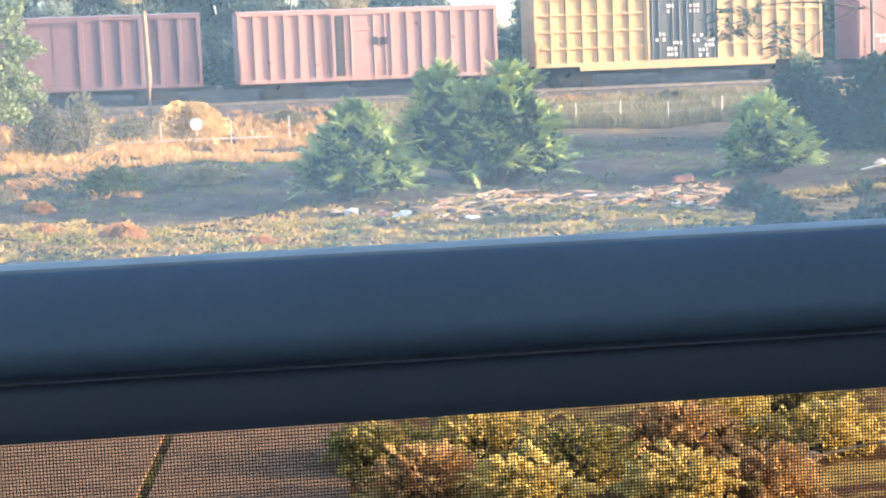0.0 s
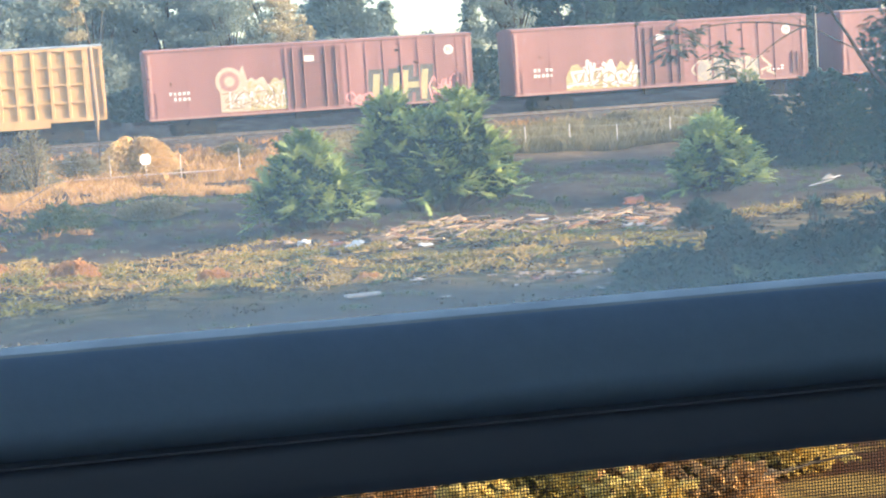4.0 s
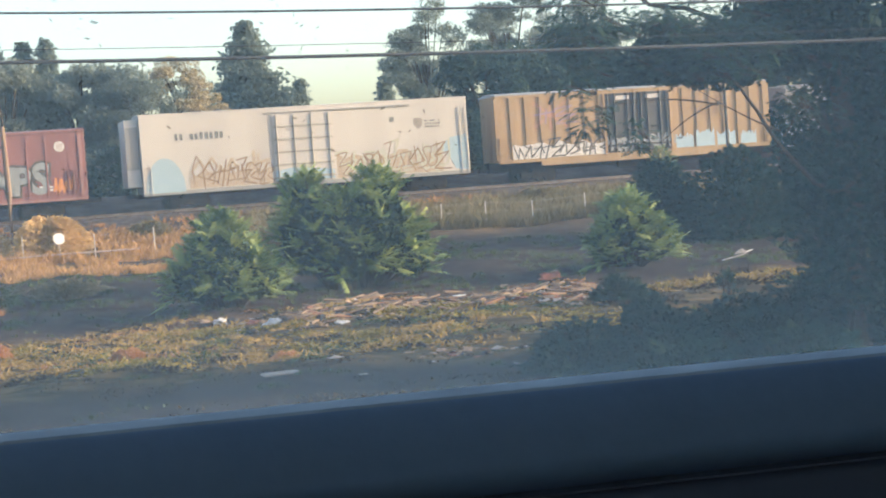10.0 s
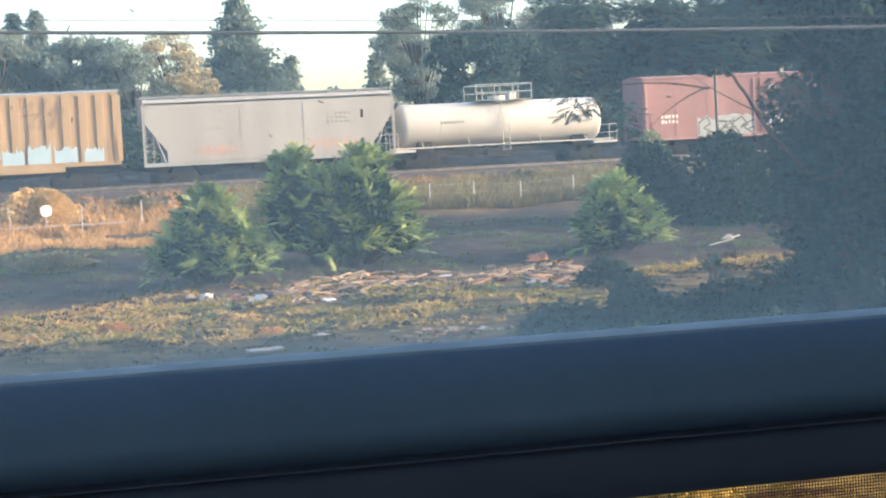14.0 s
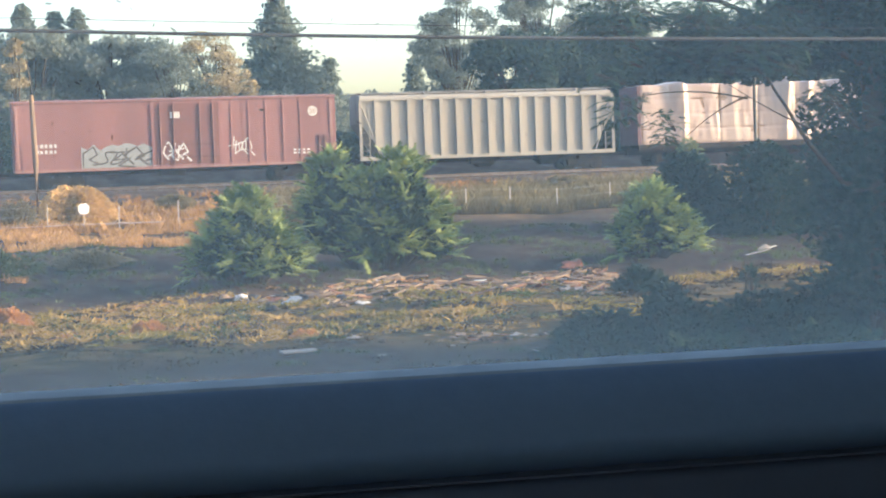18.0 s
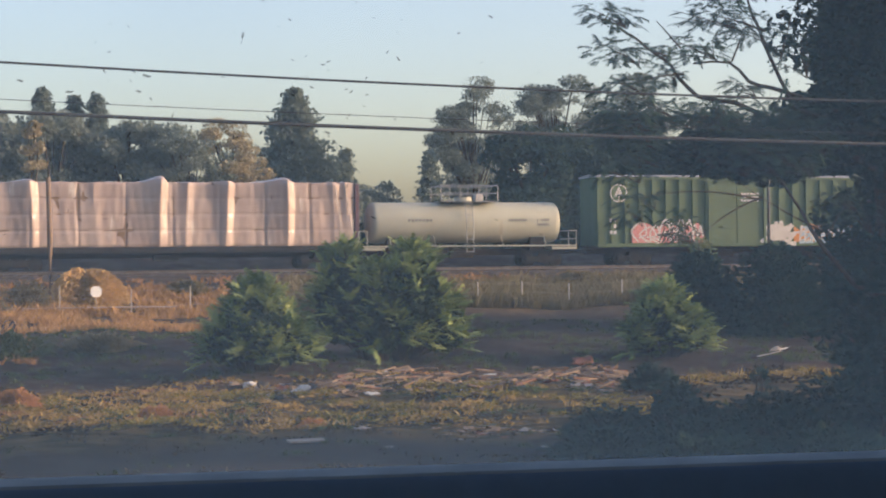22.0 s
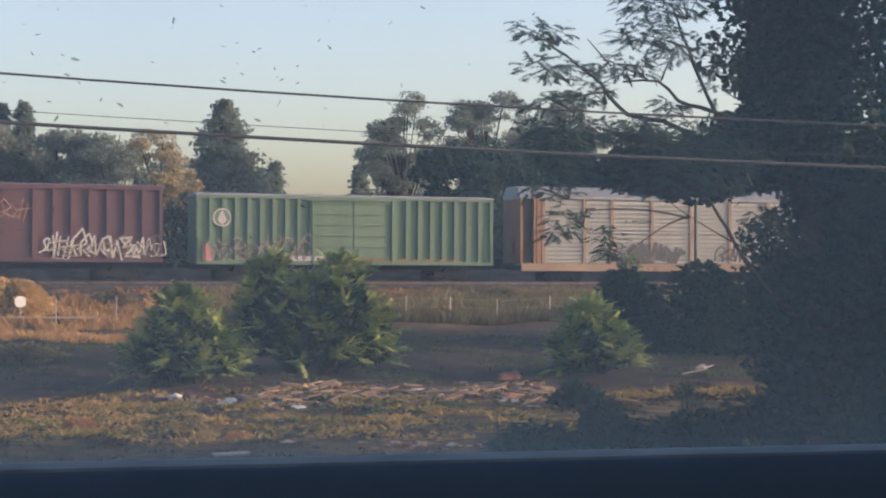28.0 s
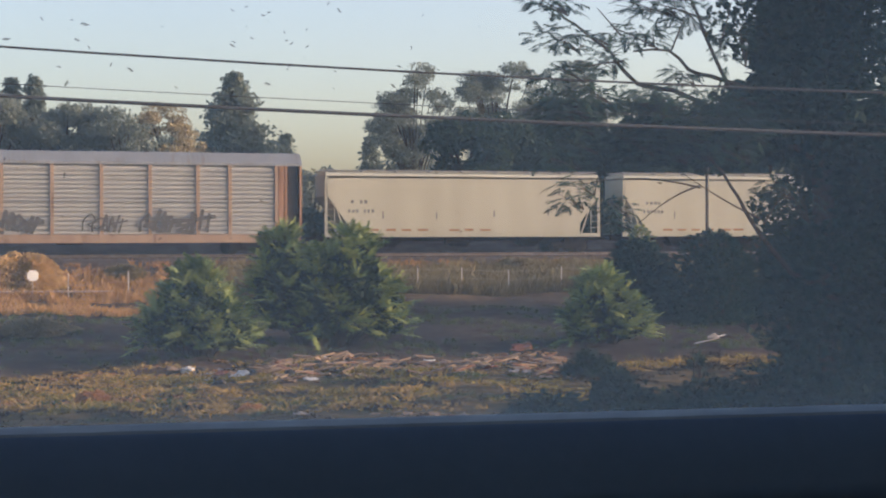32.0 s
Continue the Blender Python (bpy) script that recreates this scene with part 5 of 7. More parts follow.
def mats(name, label, x0, x1, y0, y1, count, radius, height, material, seed, thin=0.4, edge=(-0.1, 0.2), blades=34, width=0.034):
    """Low domed mats of short leaning blades, wider than tall: one object of many."""
    rng = np.random.default_rng(seed)
    x, y = rng.uniform(x0, x1, count), rng.uniform(y0, y1, count)
    keep = np.array([noise.noise(Vector((a * thin * 0.6, b * thin, seed))) for a, b in zip(x, y)]) > rng.uniform(*edge, count)
    x, y = x[keep], y[keep]
    n = len(x)
    r, hh = radius * rng.uniform(0.5, 1.4, n), height * rng.uniform(0.5, 1.4, n)
    rr, h2 = np.repeat(r, blades), np.repeat(hh, blades)
    a, q = rng.uniform(0, 2 * math.pi, n * blades), np.sqrt(rng.uniform(0, 1, n * blades))
    px, py = np.repeat(x, blades) + np.cos(a) * q * rr * 1.7, np.repeat(y, blades) + np.sin(a) * q * rr
    base = np.stack([px, py, ground_z(px, py) - 0.02 + h2 * (1 - q * q) * 0.75], -1)
    way = np.stack([np.cos(a) * q + rng.normal(size=n * blades) * 0.5, np.sin(a) * q + rng.normal(size=n * blades) * 0.5, 0.12 + 0.32 * rng.uniform(size=n * blades)], -1)
    tip = base + unit(way) * (1.3 * h2 * rng.uniform(0.5, 1.1, n * blades))[:, None]
    side = unit(np.cross(way, rng.normal(size=way.shape))) * width
    ob = part(name, quads(name, np.stack([base - side, base + side, (base + tip) / 2 + side * 0.9, tip], 1), material), None, None)
    return tagged(ob, label, "grass", kind="stuff")


# ================= the place =================
build_ground()
build_room()
build_track()


def at(h, f):
    """x at a fraction of a car's length."""
    return -h + 2 * h * f


def disc(car, x, z, r, material, label="", out=0.006, k=20):
    return side_shape("emblem", car, [(x + r * math.cos(2 * math.pi * i / k), z + r * math.sin(2 * math.pi * i / k)) for i in range(k)], material, label, out)


def blob(car, x0, x1, z0, z1, material, seed, out=0.005, label="sprayed paint patch"):
    """An uneven patch of sprayed colour with a lumpy upper edge."""
    rng = random.Random(seed)
    k = 12
    top = [(x1 - (x1 - x0) * i / k, z1 - (z1 - z0) * rng.uniform(0, 0.38) * (1 + (i in (0, k)))) for i in range(k + 1)]
    return side_shape("graffiti", car, [(x0, z0), (x1, z0)] + top, material, label, out)


def outlined(car, text, x0, x1, z, hh, light, dark, label, swell=0.095, fill=0.035):
    """A sprayed word, letter by letter, each with a dark outline."""
    rg = random.Random(text)
    k = len(text)
    wide = [0.45 if q == "i" else 1.35 if q == "M" else 1.0 for q in text]
    unit_w = (x1 - x0) / (sum(wide) + 0.20 * (k - 1))
    x = x0
    for q, w in zip(text, wide):
        a, b = x, x + w * unit_w
        zz, h2, lean = z + rg.uniform(-0.05, 0.08), hh * rg.uniform(0.92, 1.08), rg.uniform(-0.06, 0.14)
        letter(car, q, a, b, zz, h2, dark, swell, 0.007, lean, "dark outline of a sprayed letter")
        letter(car, q, a, b, zz, h2, light, fill, 0.011, lean, label)
        x = b + 0.20 * unit_w


def red_car(car, h, seed):
    disc(car, at(h, 0.926), 4.05, 0.30, M_LETTER, "round white emblem")
    for k in (-1, 0, 1):
        side_shape("emblem_bar", car, [(at(h, 0.926) - 0.15, 4.03 + 0.09 * k), (at(h, 0.926) + 0.15, 4.03 + 0.09 * k), (at(h, 0.926) + 0.15, 4.06 + 0.09 * k), (at(h, 0.926) - 0.15, 4.06 + 0.09 * k)], M_PINK, "", 0.010)
    for f in (0.012, 0.985):
        part("corner_post", box(at(h, f) - 0.09, at(h, f) + 0.09, -NEAR - 0.035, -NEAR + 0.01, 1.2, 4.7, 0.01), M_PINK, car)
    for f in (0.945, 0.962):
        part("grab_ladder", box(at(h, f) - 0.05, at(h, f) + 0.05, -NEAR - 0.07, -NEAR - 0.005, 1.3, 2.65, 0.01), M_OLDRED, car)
    part("sill_edge", box(-h, h, -NEAR - 0.012, -NEAR + 0.001, 0.98, 1.10), M_PINK, car, "paler worn sill edge")
    part("roof_edge", box(-h, h, -NEAR - 0.012, -NEAR + 0.001, 4.78, 4.86), M_OLDRED, car)
    for k in range(6):
        x = at(h, 0.61 + 0.055 * k)
        part("panel_seam", box(x - 0.05, x + 0.05, -NEAR - 0.028, -NEAR + 0.005, 1.2, 4.7, 0.012), M_RED, car)
    bars("lettering", car, at(h, 0.065), 2.35, 1.25, 0.22, 2, M_LETTER, seed=seed, cols=5)
    bars("lettering", car, at(h, 0.86), 1.75, 1.1, 0.12, 2, M_LETTER, seed=seed + 1, cols=4)
    side_shape("vent", car, [(at(h, 0.755), 4.25), (at(h, 0.77), 4.25), (at(h, 0.77), 4.12), (at(h, 0.755), 4.12)], M_UNDER)
    side_shape("placard", car, [(at(h, 0.475), 4.2), (at(h, 0.505), 4.2), (at(h, 0.505), 3.75), (at(h, 0.475), 3.75)], M_LETTER, "pale placard on the door", out=0.075)
    for f in (0.12, 0.24, 0.70, 0.82, 0.95):
        part("panel_seam", box(at(h, f) - 0.02, at(h, f) + 0.02, -NEAR - 0.004, -NEAR + 0.005, 1.2, 4.7), M_RED, car)


# ---- the train, front to rear ----
car, h = boxcar("faded maroon ribbed boxcar of the freight train", -0.0910, 0.0694, 1.08, 5.15, M_MAROON, 14, (0.36, 0.56), roof_paint=M_MAROON)
car, h = boxcar("faded red ribbed boxcar with a wide plain door", 0.0915, 0.2514, 1.08, 5.10, M_PINK, 16, (0.36, 0.585), door_style="rods", split=False, roof_paint=M_PINK)
# Dark strip painted on for the shade beside the door.
side_shape("door_shade_strip", car, [(at(h, 0.366), 1.25), (at(h, 0.402), 1.25), (at(h, 0.402), 4.75), (at(h, 0.366), 4.75)], M_UNDER, "flat dark strip for the shade beside the door", out=0.02)
bars("lettering", car, at(h, 0.45), 3.0, 1.9, 0.5, 1, M_UNDER, seed=2, cols=4, out=0.04)

car, h = boxcar("yellow ribbed boxcar with black double doors", 0.2753, 0.4678, 1.35, 5.50, M_YELLOW, 17, (0.385, 0.63), M_BLACK, "rods")
part("belly_sill", box(at(h, 0.15), at(h, 0.83), -NEAR + 0.003, -NEAR + 0.09, 0.98, 1.26, 0.01), M_YELLOW, car)
for z in (2.35, 3.35, 4.35):
    for f0, f1 in ((0.005, 0.38), (0.635, 0.995)):
        part("stringer", box(at(h, f0), at(h, f1), -NEAR - 0.002, -NEAR + 0.10, z - 0.05, z + 0.05, 0.01), M_YELLOW, car)
for k, (f, z) in enumerate(((0.44, 4.6), (0.53, 4.6), (0.41, 2.9), (0.47, 2.7), (0.54, 2.8), (0.58, 2.5), (0.56, 1.9), (0.45, 2.0))):
    bars("lettering", car, at(h, f), z, 0.7, 0.22, 2, M_LETTER, seed=20 + k, cols=3, out=0.012)

car, h = boxcar("red smooth-sided boxcar with yellow and cream graffiti", 0.4922, 0.6931, 1.06, 4.98, M_RED, 0, (0.42, 0.59), M_DARKRED, door_style="rods", split=False, roof_paint=M_RED)
red_car(car, h, 31)
blob(car, at(h, 0.215), at(h, 0.36), 1.2, 3.9, M_SPRAYT, 5)
blob(car, at(h, 0.30), at(h, 0.42), 1.2, 3.1, M_SPRAYY, 4, 0.007)
disc(car, at(h, 0.245), 2.95, 0.82, M_SPRAYT, "cream sprayed ring", 0.009)
disc(car, at(h, 0.245), 2.95, 0.58, M_PINK, "", 0.011)
disc(car, at(h, 0.245), 2.95, 0.30, M_SPRAYT, "", 0.013)
scribble(car, at(h, 0.28), at(h, 0.41), 1.3, 3.0, 4, 0.12, M_SPRAYT, 6, out=0.010)
scribble(car, at(h, 0.24), at(h, 0.41), 1.3, 2.6, 5, 0.09, M_LETTER, 10, out=0.009)
scribble(car, at(h, 0.22), at(h, 0.40), 1.3, 2.6, 4, 0.06, M_SPRAYN, 7, out=0.012)
outlined(car, "UH", at(h, 0.68), at(h, 0.845), 1.22, 1.6, M_SPRAYY, M_SPRAYB, "yellow sprayed letter of the pair UH", 0.15, 0.03)
scribble(car, at(h, 0.86), at(h, 0.945), 1.2, 2.5, 4, 0.12, M_SPRAYP, 8)
scribble(car, at(h, 0.60), at(h, 0.67), 1.2, 1.9, 3, 0.14, M_SPRAYP, 9)

car, h = boxcar("red smooth-sided boxcar with cream and pale green graffiti", 0.7195, 0.9206, 1.06, 4.98, M_RED, 0, (0.42, 0.57), M_DARKRED, door_style="rods", split=False, roof_paint=M_RED)
red_car(car, h, 33)
blob(car, at(h, 0.17), at(h, 0.415), 1.12, 2.85, M_SPRAYY, 15)
scribble(car, at(h, 0.18), at(h, 0.41), 1.2, 2.6, 6, 0.24, M_LETTER, 16)
scribble(car, at(h, 0.18), at(h, 0.41), 1.2, 2.4, 6, 0.05, M_SPRAYN, 17, out=0.012)
blob(car, at(h, 0.61), at(h, 0.83), 1.15, 2.7, M_GREYCLOTH, 18)
scribble(car, at(h, 0.60), at(h, 0.84), 1.2, 2.6, 6, 0.15, M_SPRAYT, 19)

car, h = boxcar("red smooth-sided boxcar with silver graffiti words", 0.9447, 1.1432, 1.06, 4.98, M_RED, 0, (0.42, 0.58), M_DARKRED, door_style="rods", split=False, roof_paint=M_RED)
red_car(car, h, 35)
outlined(car, "ROTES", at(h, 0.145), at(h, 0.405), 1.14, 1.35, M_SPRAYW, M_SPRAYB, "silver sprayed letter of the word ROTES")
outlined(car, "SiMPS", at(h, 0.642), at(h, 0.885), 1.45, 1.55, M_SPRAYW, M_SPRAYB, "silver sprayed letter of the word SIMPS")
scribble(car, at(h, 0.59), at(h, 0.64), 1.3, 2.4, 2, 0.12, M_SPRAYP, 21)
scribble(car, at(h, 0.90), at(h, 0.96), 1.3, 2.3, 3, 0.10, M_SPRAYO, 22)
scribble(car, at(h, 0.43), at(h, 0.53), 1.4, 2.9, 4, 0.06, M_SPRAYB, 23, out=0.09)

car, h = reefer("white refrigerator car with graffiti along its foot", 1.1758, 1.3818)

car, h = boxcar("yellow ribbed boxcar with black doors and white graffiti", 1.4015, 1.5935, 1.35, 5.50, M_OCHRE, 16, (0.385, 0.63), M_BLACK, "rods", rib_wide=0.24, rib_deep=0.075)
part("belly_sill", box(at(h, 0.15), at(h, 0.83), -NEAR + 0.003, -NEAR + 0.09, 0.98, 1.26, 0.01), M_OCHRE, car)
blob(car, at(h, 0.05), at(h, 0.385), 1.45, 2.5, M_LETTER, 25)
scribble(car, at(h, 0.05), at(h, 0.385), 1.45, 2.5, 8, 0.08, M_SPRAYB, 26, out=0.012)
scribble(car, at(h, 0.39), at(h, 0.63), 1.5, 2.6, 8, 0.16, M_SPRAYW, 27, out=0.012)
for f0, f1, z in ((0.645, 0.71, 2.5), (0.72, 0.79, 2.75), (0.80, 0.87, 2.6), (0.89, 0.95, 2.4)):
    blob(car, at(h, f0), at(h, f1), 1.5, z, M_SPRAYC, int(f0 * 100))
flag = bmesh.new()
for a, b in (((0.13, 3.3), (0.25, 4.9)), ((0.13, 4.9), (0.25, 3.3)), ((0.12, 4.1), (0.26, 4.1)), ((0.19, 3.2), (0.19, 5.0))):
    stroke(flag, [(at(h, a[0]), a[1]), (at(h, b[0]), b[1])], 0.10, 0.008)
part("graffiti", flag, M_FADEDPINK, car, "pink sprayed star of crossing lines")
scribble(car, at(h, 0.14), at(h, 0.25), 3.5, 4.8, 2, 0.10, M_SPRAYV, 28, out=0.012)
scribble(car, at(h, 0.71), at(h, 0.84), 3.4, 5.1, 3, 0.08, M_SPRAYN, 29)
for f in (0.43, 0.54):
    side_shape("placard", car, [(at(h, f), 5.0), (at(h, f + 0.05), 5.0), (at(h, f + 0.05), 4.75), (at(h, f), 4.75)], M_LETTER, out=0.012)

car, h = hopper("grey smooth-sided covered hopper with faint lettering", 1.6072, 1.7640, M_GREY, 4.95)
bars("lettering", car, at(h, 0.72), 3.55, 1.6, 0.16, 3, M_DARKLETTER, seed=41, cols=6)
bars("lettering", car, at(h, 0.24), 3.0, 0.9, 0.14, 1, M_DARKLETTER, seed=42, cols=6)
bars("lettering", car, at(h, 0.86), 3.3, 0.25, 0.6, 1, M_UNDER, seed=43, cols=1)
scribble(car, at(h, 0.20), at(h, 0.36), 1.5, 2.1, 6, 0.05, M_FADEDPINK, 44)
scribble(car, at(h, 0.56), at(h, 0.84), 1.5, 2.2, 9, 0.05, M_FADEDPINK, 49)
for f in (0.38, 0.63):
    part("panel_seam", box(at(h, f) - 0.03, at(h, f) + 0.03, -NEAR - 0.02, -NEAR + 0.01, 1.4, 4.4, 0.006), M_GREY, car)

car, h, top = tank_car("white tank car with a railed top platform", 1.7685, 1.9068, 1.35, 2.62, M_WHITE)
car, h = boxcar("red smooth-sided boxcar with white graffiti", 1.9335, 2.1264, 1.06, 4.98, M_RED, 0, (0.42, 0.63), M_DARKRED, door_style="rods", split=False, roof_paint=M_RED)
red_car(car, h, 37)
blob(car, at(h, 0.20), at(h, 0.43), 1.12, 2.5, M_SPRAYW, 45)
scribble(car, at(h, 0.205), at(h, 0.425), 1.15, 2.4, 5, 0.10, M_SPRAYB, 48, out=0.012)
scribble(car, at(h, 0.45), at(h, 0.52), 1.4, 2.4, 3, 0.10, M_LETTER, 46, out=0.09)
scribble(car, at(h, 0.66), at(h, 0.72), 1.6, 2.7, 3, 0.07, M_LETTER, 47)

car, h = hopper("grey ribbed covered hopper", 2.1413, 2.3105, M_GREYTAN, 4.95, ribs=15)
car, h = lumber_car("flatcar stacked with lumber in torn pale plastic wrap", 2.3272, 2.5565)
car, h, top = tank_car("grey-white tank car with a railed top platform", 2.5640, 2.6914, 1.25, 2.72, M_CREAM)

car, h = boxcar("green ribbed boxcar with a round emblem and graffiti", 2.7132, 2.9043, 1.25, 5.60, M_GREEN, 18, (0.41, 0.62))
disc(car, at(h, 0.078), 4.5, 0.58, M_LETTER, "round white tree emblem")
disc(car, at(h, 0.078), 4.5, 0.50, M_GREEN, "", 0.010)
side_shape("emblem", car, [(at(h, 0.078) - 0.06, 4.05), (at(h, 0.078) + 0.06, 4.05), (at(h, 0.078) + 0.06, 4.3), (at(h, 0.078) + 0.3, 4.3), (at(h, 0.078), 4.98), (at(h, 0.078) - 0.3, 4.3), (at(h, 0.078) - 0.06, 4.3)], M_LETTER, "", 0.014)
bars("lettering", car, at(h, 0.045), 2.7, 0.5, 0.25, 3, M_LETTER, seed=51, cols=2)
bars("lettering", car, at(h, 0.53), 4.4, 1.3, 0.14, 3, M_LETTER, seed=59, cols=6, out=0.0)
blob(car, at(h, 0.125), at(h, 0.39), 1.4, 2.75, M_SPRAYP, 52)
scribble(car, at(h, 0.13), at(h, 0.38), 1.4, 2.7, 8, 0.12, M_LETTER, 53, out=0.010)
scribble(car, at(h, 0.22), at(h, 0.38), 1.4, 2.3, 5, 0.10, M_SPRAYB, 54, out=0.013)
scribble(car, at(h, 0.62), at(h, 0.72), 1.35, 2.75, 4, 0.26, M_LETTER, 55, out=0.010)
blob(car, at(h, 0.73), at(h, 0.995), 1.4, 2.6, M_SPRAYO, 56)
scribble(car, at(h, 0.75), at(h, 0.98), 1.4, 2.6, 6, 0.16, M_SPRAYC, 57, out=0.010)
scribble(car, at(h, 0.74), at(h, 0.92), 1.4, 2.3, 4, 0.14, M_LETTER, 58, out=0.013)

car, h = boxcar("maroon ribbed boxcar with tangled white graffiti", 2.9255, 3.1150, 1.2, 5.52, M_MAROON, 17, (0.40, 0.60), roof_paint=M_MAROON)
scribble(car, at(h, 0.01), at(h, 0.42), 1.3, 2.9, 13, 0.11, M_LETTER, 61)
scribble(car, at(h, 0.03), at(h, 0.42), 1.3, 2.6, 10, 0.06, M_GREYCLOTH, 65, out=0.014)
scribble(car, at(h, 0.62), at(h, 0.99), 1.3, 2.8, 12, 0.11, M_LETTER, 62)
scribble(car, at(h, 0.64), at(h, 0.99), 1.3, 2.5, 9, 0.06, M_GREYCLOTH, 60, out=0.014)
scribble(car, at(h, 0.43), at(h, 0.58), 3.4, 4.5, 5, 0.05, M_FADEDPINK, 63, out=0.02)
bars("lettering", car, at(h, 0.02), 3.4, 2.0, 0.3, 1, M_LETTER, seed=64, cols=4)

car, h = boxcar("pale green ribbed boxcar with plain double doors", 3.1354, 3.3265, 1.1, 5.15, M_PALEGREEN, 20, (0.38, 0.65))
disc(car, at(h, 0.082), 3.75, 0.55, M_LETTER, "round white tree emblem")
disc(car, at(h, 0.082), 3.75, 0.46, M_PALEGREEN, "", 0.010)
side_shape("emblem", car, [(at(h, 0.082) - 0.05, 3.35), (at(h, 0.082) + 0.05, 3.35), (at(h, 0.082) + 0.28, 3.6), (at(h, 0.082), 4.2), (at(h, 0.082) - 0.28, 3.6)], M_LETTER, "", 0.014)
scribble(car, at(h, 0.04), at(h, 0.38), 1.2, 2.7, 9, 0.09, M_GREYCLOTH, 66)
scribble(car, at(h, 0.06), at(h, 0.38), 1.2, 2.5, 8, 0.05, M_SPRAYB, 67, out=0.012)
blob(car, at(h, 0.02), at(h, 0.05), 1.2, 2.4, M_SPRAYP, 68)
bars("stain", car, at(h, 0.45), 1.25, 9.0, 0.14, 1, M_ORANGE, seed=69, cols=11)
side_shape("placard", car, [(at(h, 0.30), 1.55), (at(h, 0.42), 1.5), (at(h, 0.42), 1.25), (at(h, 0.30), 1.2)], M_LETTER)

car, h = autorack("silver autorack with orange posts and black graffiti", 3.3451, 3.6181)
for f0, f1, k, w in ((0.20, 0.265, 3, 0.10), (0.275, 0.41, 6, 0.25), (0.51, 0.60, 4, 0.12), (0.635, 0.785, 6, 0.20)):
    scribble(car, at(h, f0), at(h, f1), 1.3, 2.35, k, w, M_SPRAYB, int(f0 * 1000), out=0.04)
bars("lettering", car, at(h, 0.27), 3.75, 2.2, 0.22, 1, M_DARKLETTER, seed=71, cols=9)

for u0, u1, sd in ((3.6324, 3.8172, 80), (3.8333, 4.0180, 90)):
    car, h = hopper("cream smooth-sided covered hopper streaked with rust", u0, u1, M_CREAM, 4.95)
    bars("lettering", car, at(h, 0.09), 3.0, 1.1, 0.22, 1, M_DARKLETTER, seed=sd, cols=4)
    bars("lettering", car, at(h, 0.08), 2.45, 1.7, 0.22, 1, M_DARKLETTER, seed=sd + 1, cols=7)
    for f, z in ((0.2, 2.1), (0.39, 2.1), (0.6, 2.2), (0.8, 2.3)):
        bars("lettering", car, at(h, f), z, 0.14, 0.5, 1, M_DARKLETTER, seed=sd + int(f * 9), cols=1)
    bars("stain", car, at(h, 0.1), 1.35, 9.0, 0.14, 1, M_ORANGE, seed=sd + 3, cols=9)

# ---- fence, pole and heap ----
p = thing("utility_pole", "thin weathered wooden pole behind the fence", "pole", pose(3.3, 88.0, float(ground_z(3.3, 88.0))))
part("shaft", tapered([(0, 0, -0.4), (0.02, 0, 3.2), (-0.05, 0, 6.7)], [0.17, 0.15, 0.12], sides=10), M_WOOD, p)

fence = thing("wire_fence", "low fence of pale steel posts and thin wires", "fence", pose(0, 85.2, 0))
post = mesh_of(box(-0.03, 0.03, -0.03, 0.03, -0.3, 1.42, 0.008), "fence_post", M_POST)
fx = [-9.6, -6.2, -2.9, 0.6, 3.66, 7.2, 10.2, 13.4, 16.6, 19.8, 22.9, 25.6, 28.1, 30.8, 33.9, 37.0, 40.2]
fz = [float(ground_z(x, 85.2)) for x in fx]
for x, z in zip(fx, fz):
    part("fence_post", post, None, fence).location = (x, 0, z)
for k in (0.45, 0.85, 1.3):
    wire = bmesh.new()
    for (xa, za), (xb, zb) in zip(zip(fx, fz), list(zip(fx, fz))[1:]):
        rod((xa, -0.04, za + k), (xb, -0.04, zb + k), 0.0045, wire, 4)
    part("fence_wire", wire, M_POST, fence)
sg = thing("sign_plate", "small white sign on the wire fence", "sign", pose(5.45, 85.12, float(ground_z(5.45, 85.2)) + 1.15))
b = box(-0.27, 0.27, -0.012, 0.012, -0.27, 0.27)
bmesh.ops.bevel(b, geom=[e for e in b.edges if abs(e.verts[0].co.y - e.verts[1].co.y) > 0.01], offset=0.09, segments=4, affect="EDGES")
part("plate", b, M_SIGN, sg)
part("bracket", rod((0, 0.03, -1.5), (0, 0.03, 0.1), 0.025), M_POST, sg)

pl = thing("pipe", "pale pipe lying along the foot of the fence", "pipe", pose(0, 85.0, 0))
pts = [(-7.0, 0, 1.95), (-2.4, 0.05, 2.0), (2.4, 0.0, 2.03), (6.4, -0.05, 2.04), (9.5, 0, 2.0)]
part("tube", tapered(pts, [0.035] * 5, sides=8), M_PIPE, pl)
hp = thing("plank", "weathered plank leaning in the dry grass", "plank", pose(-0.25, 77.6, float(ground_z(-0.25, 77.6)) + 0.4, 0, -27, 8))
part("board", box(-0.95, 0.95, -0.1, 0.1, -0.025, 0.025, 0.005), M_WOOD, hp)


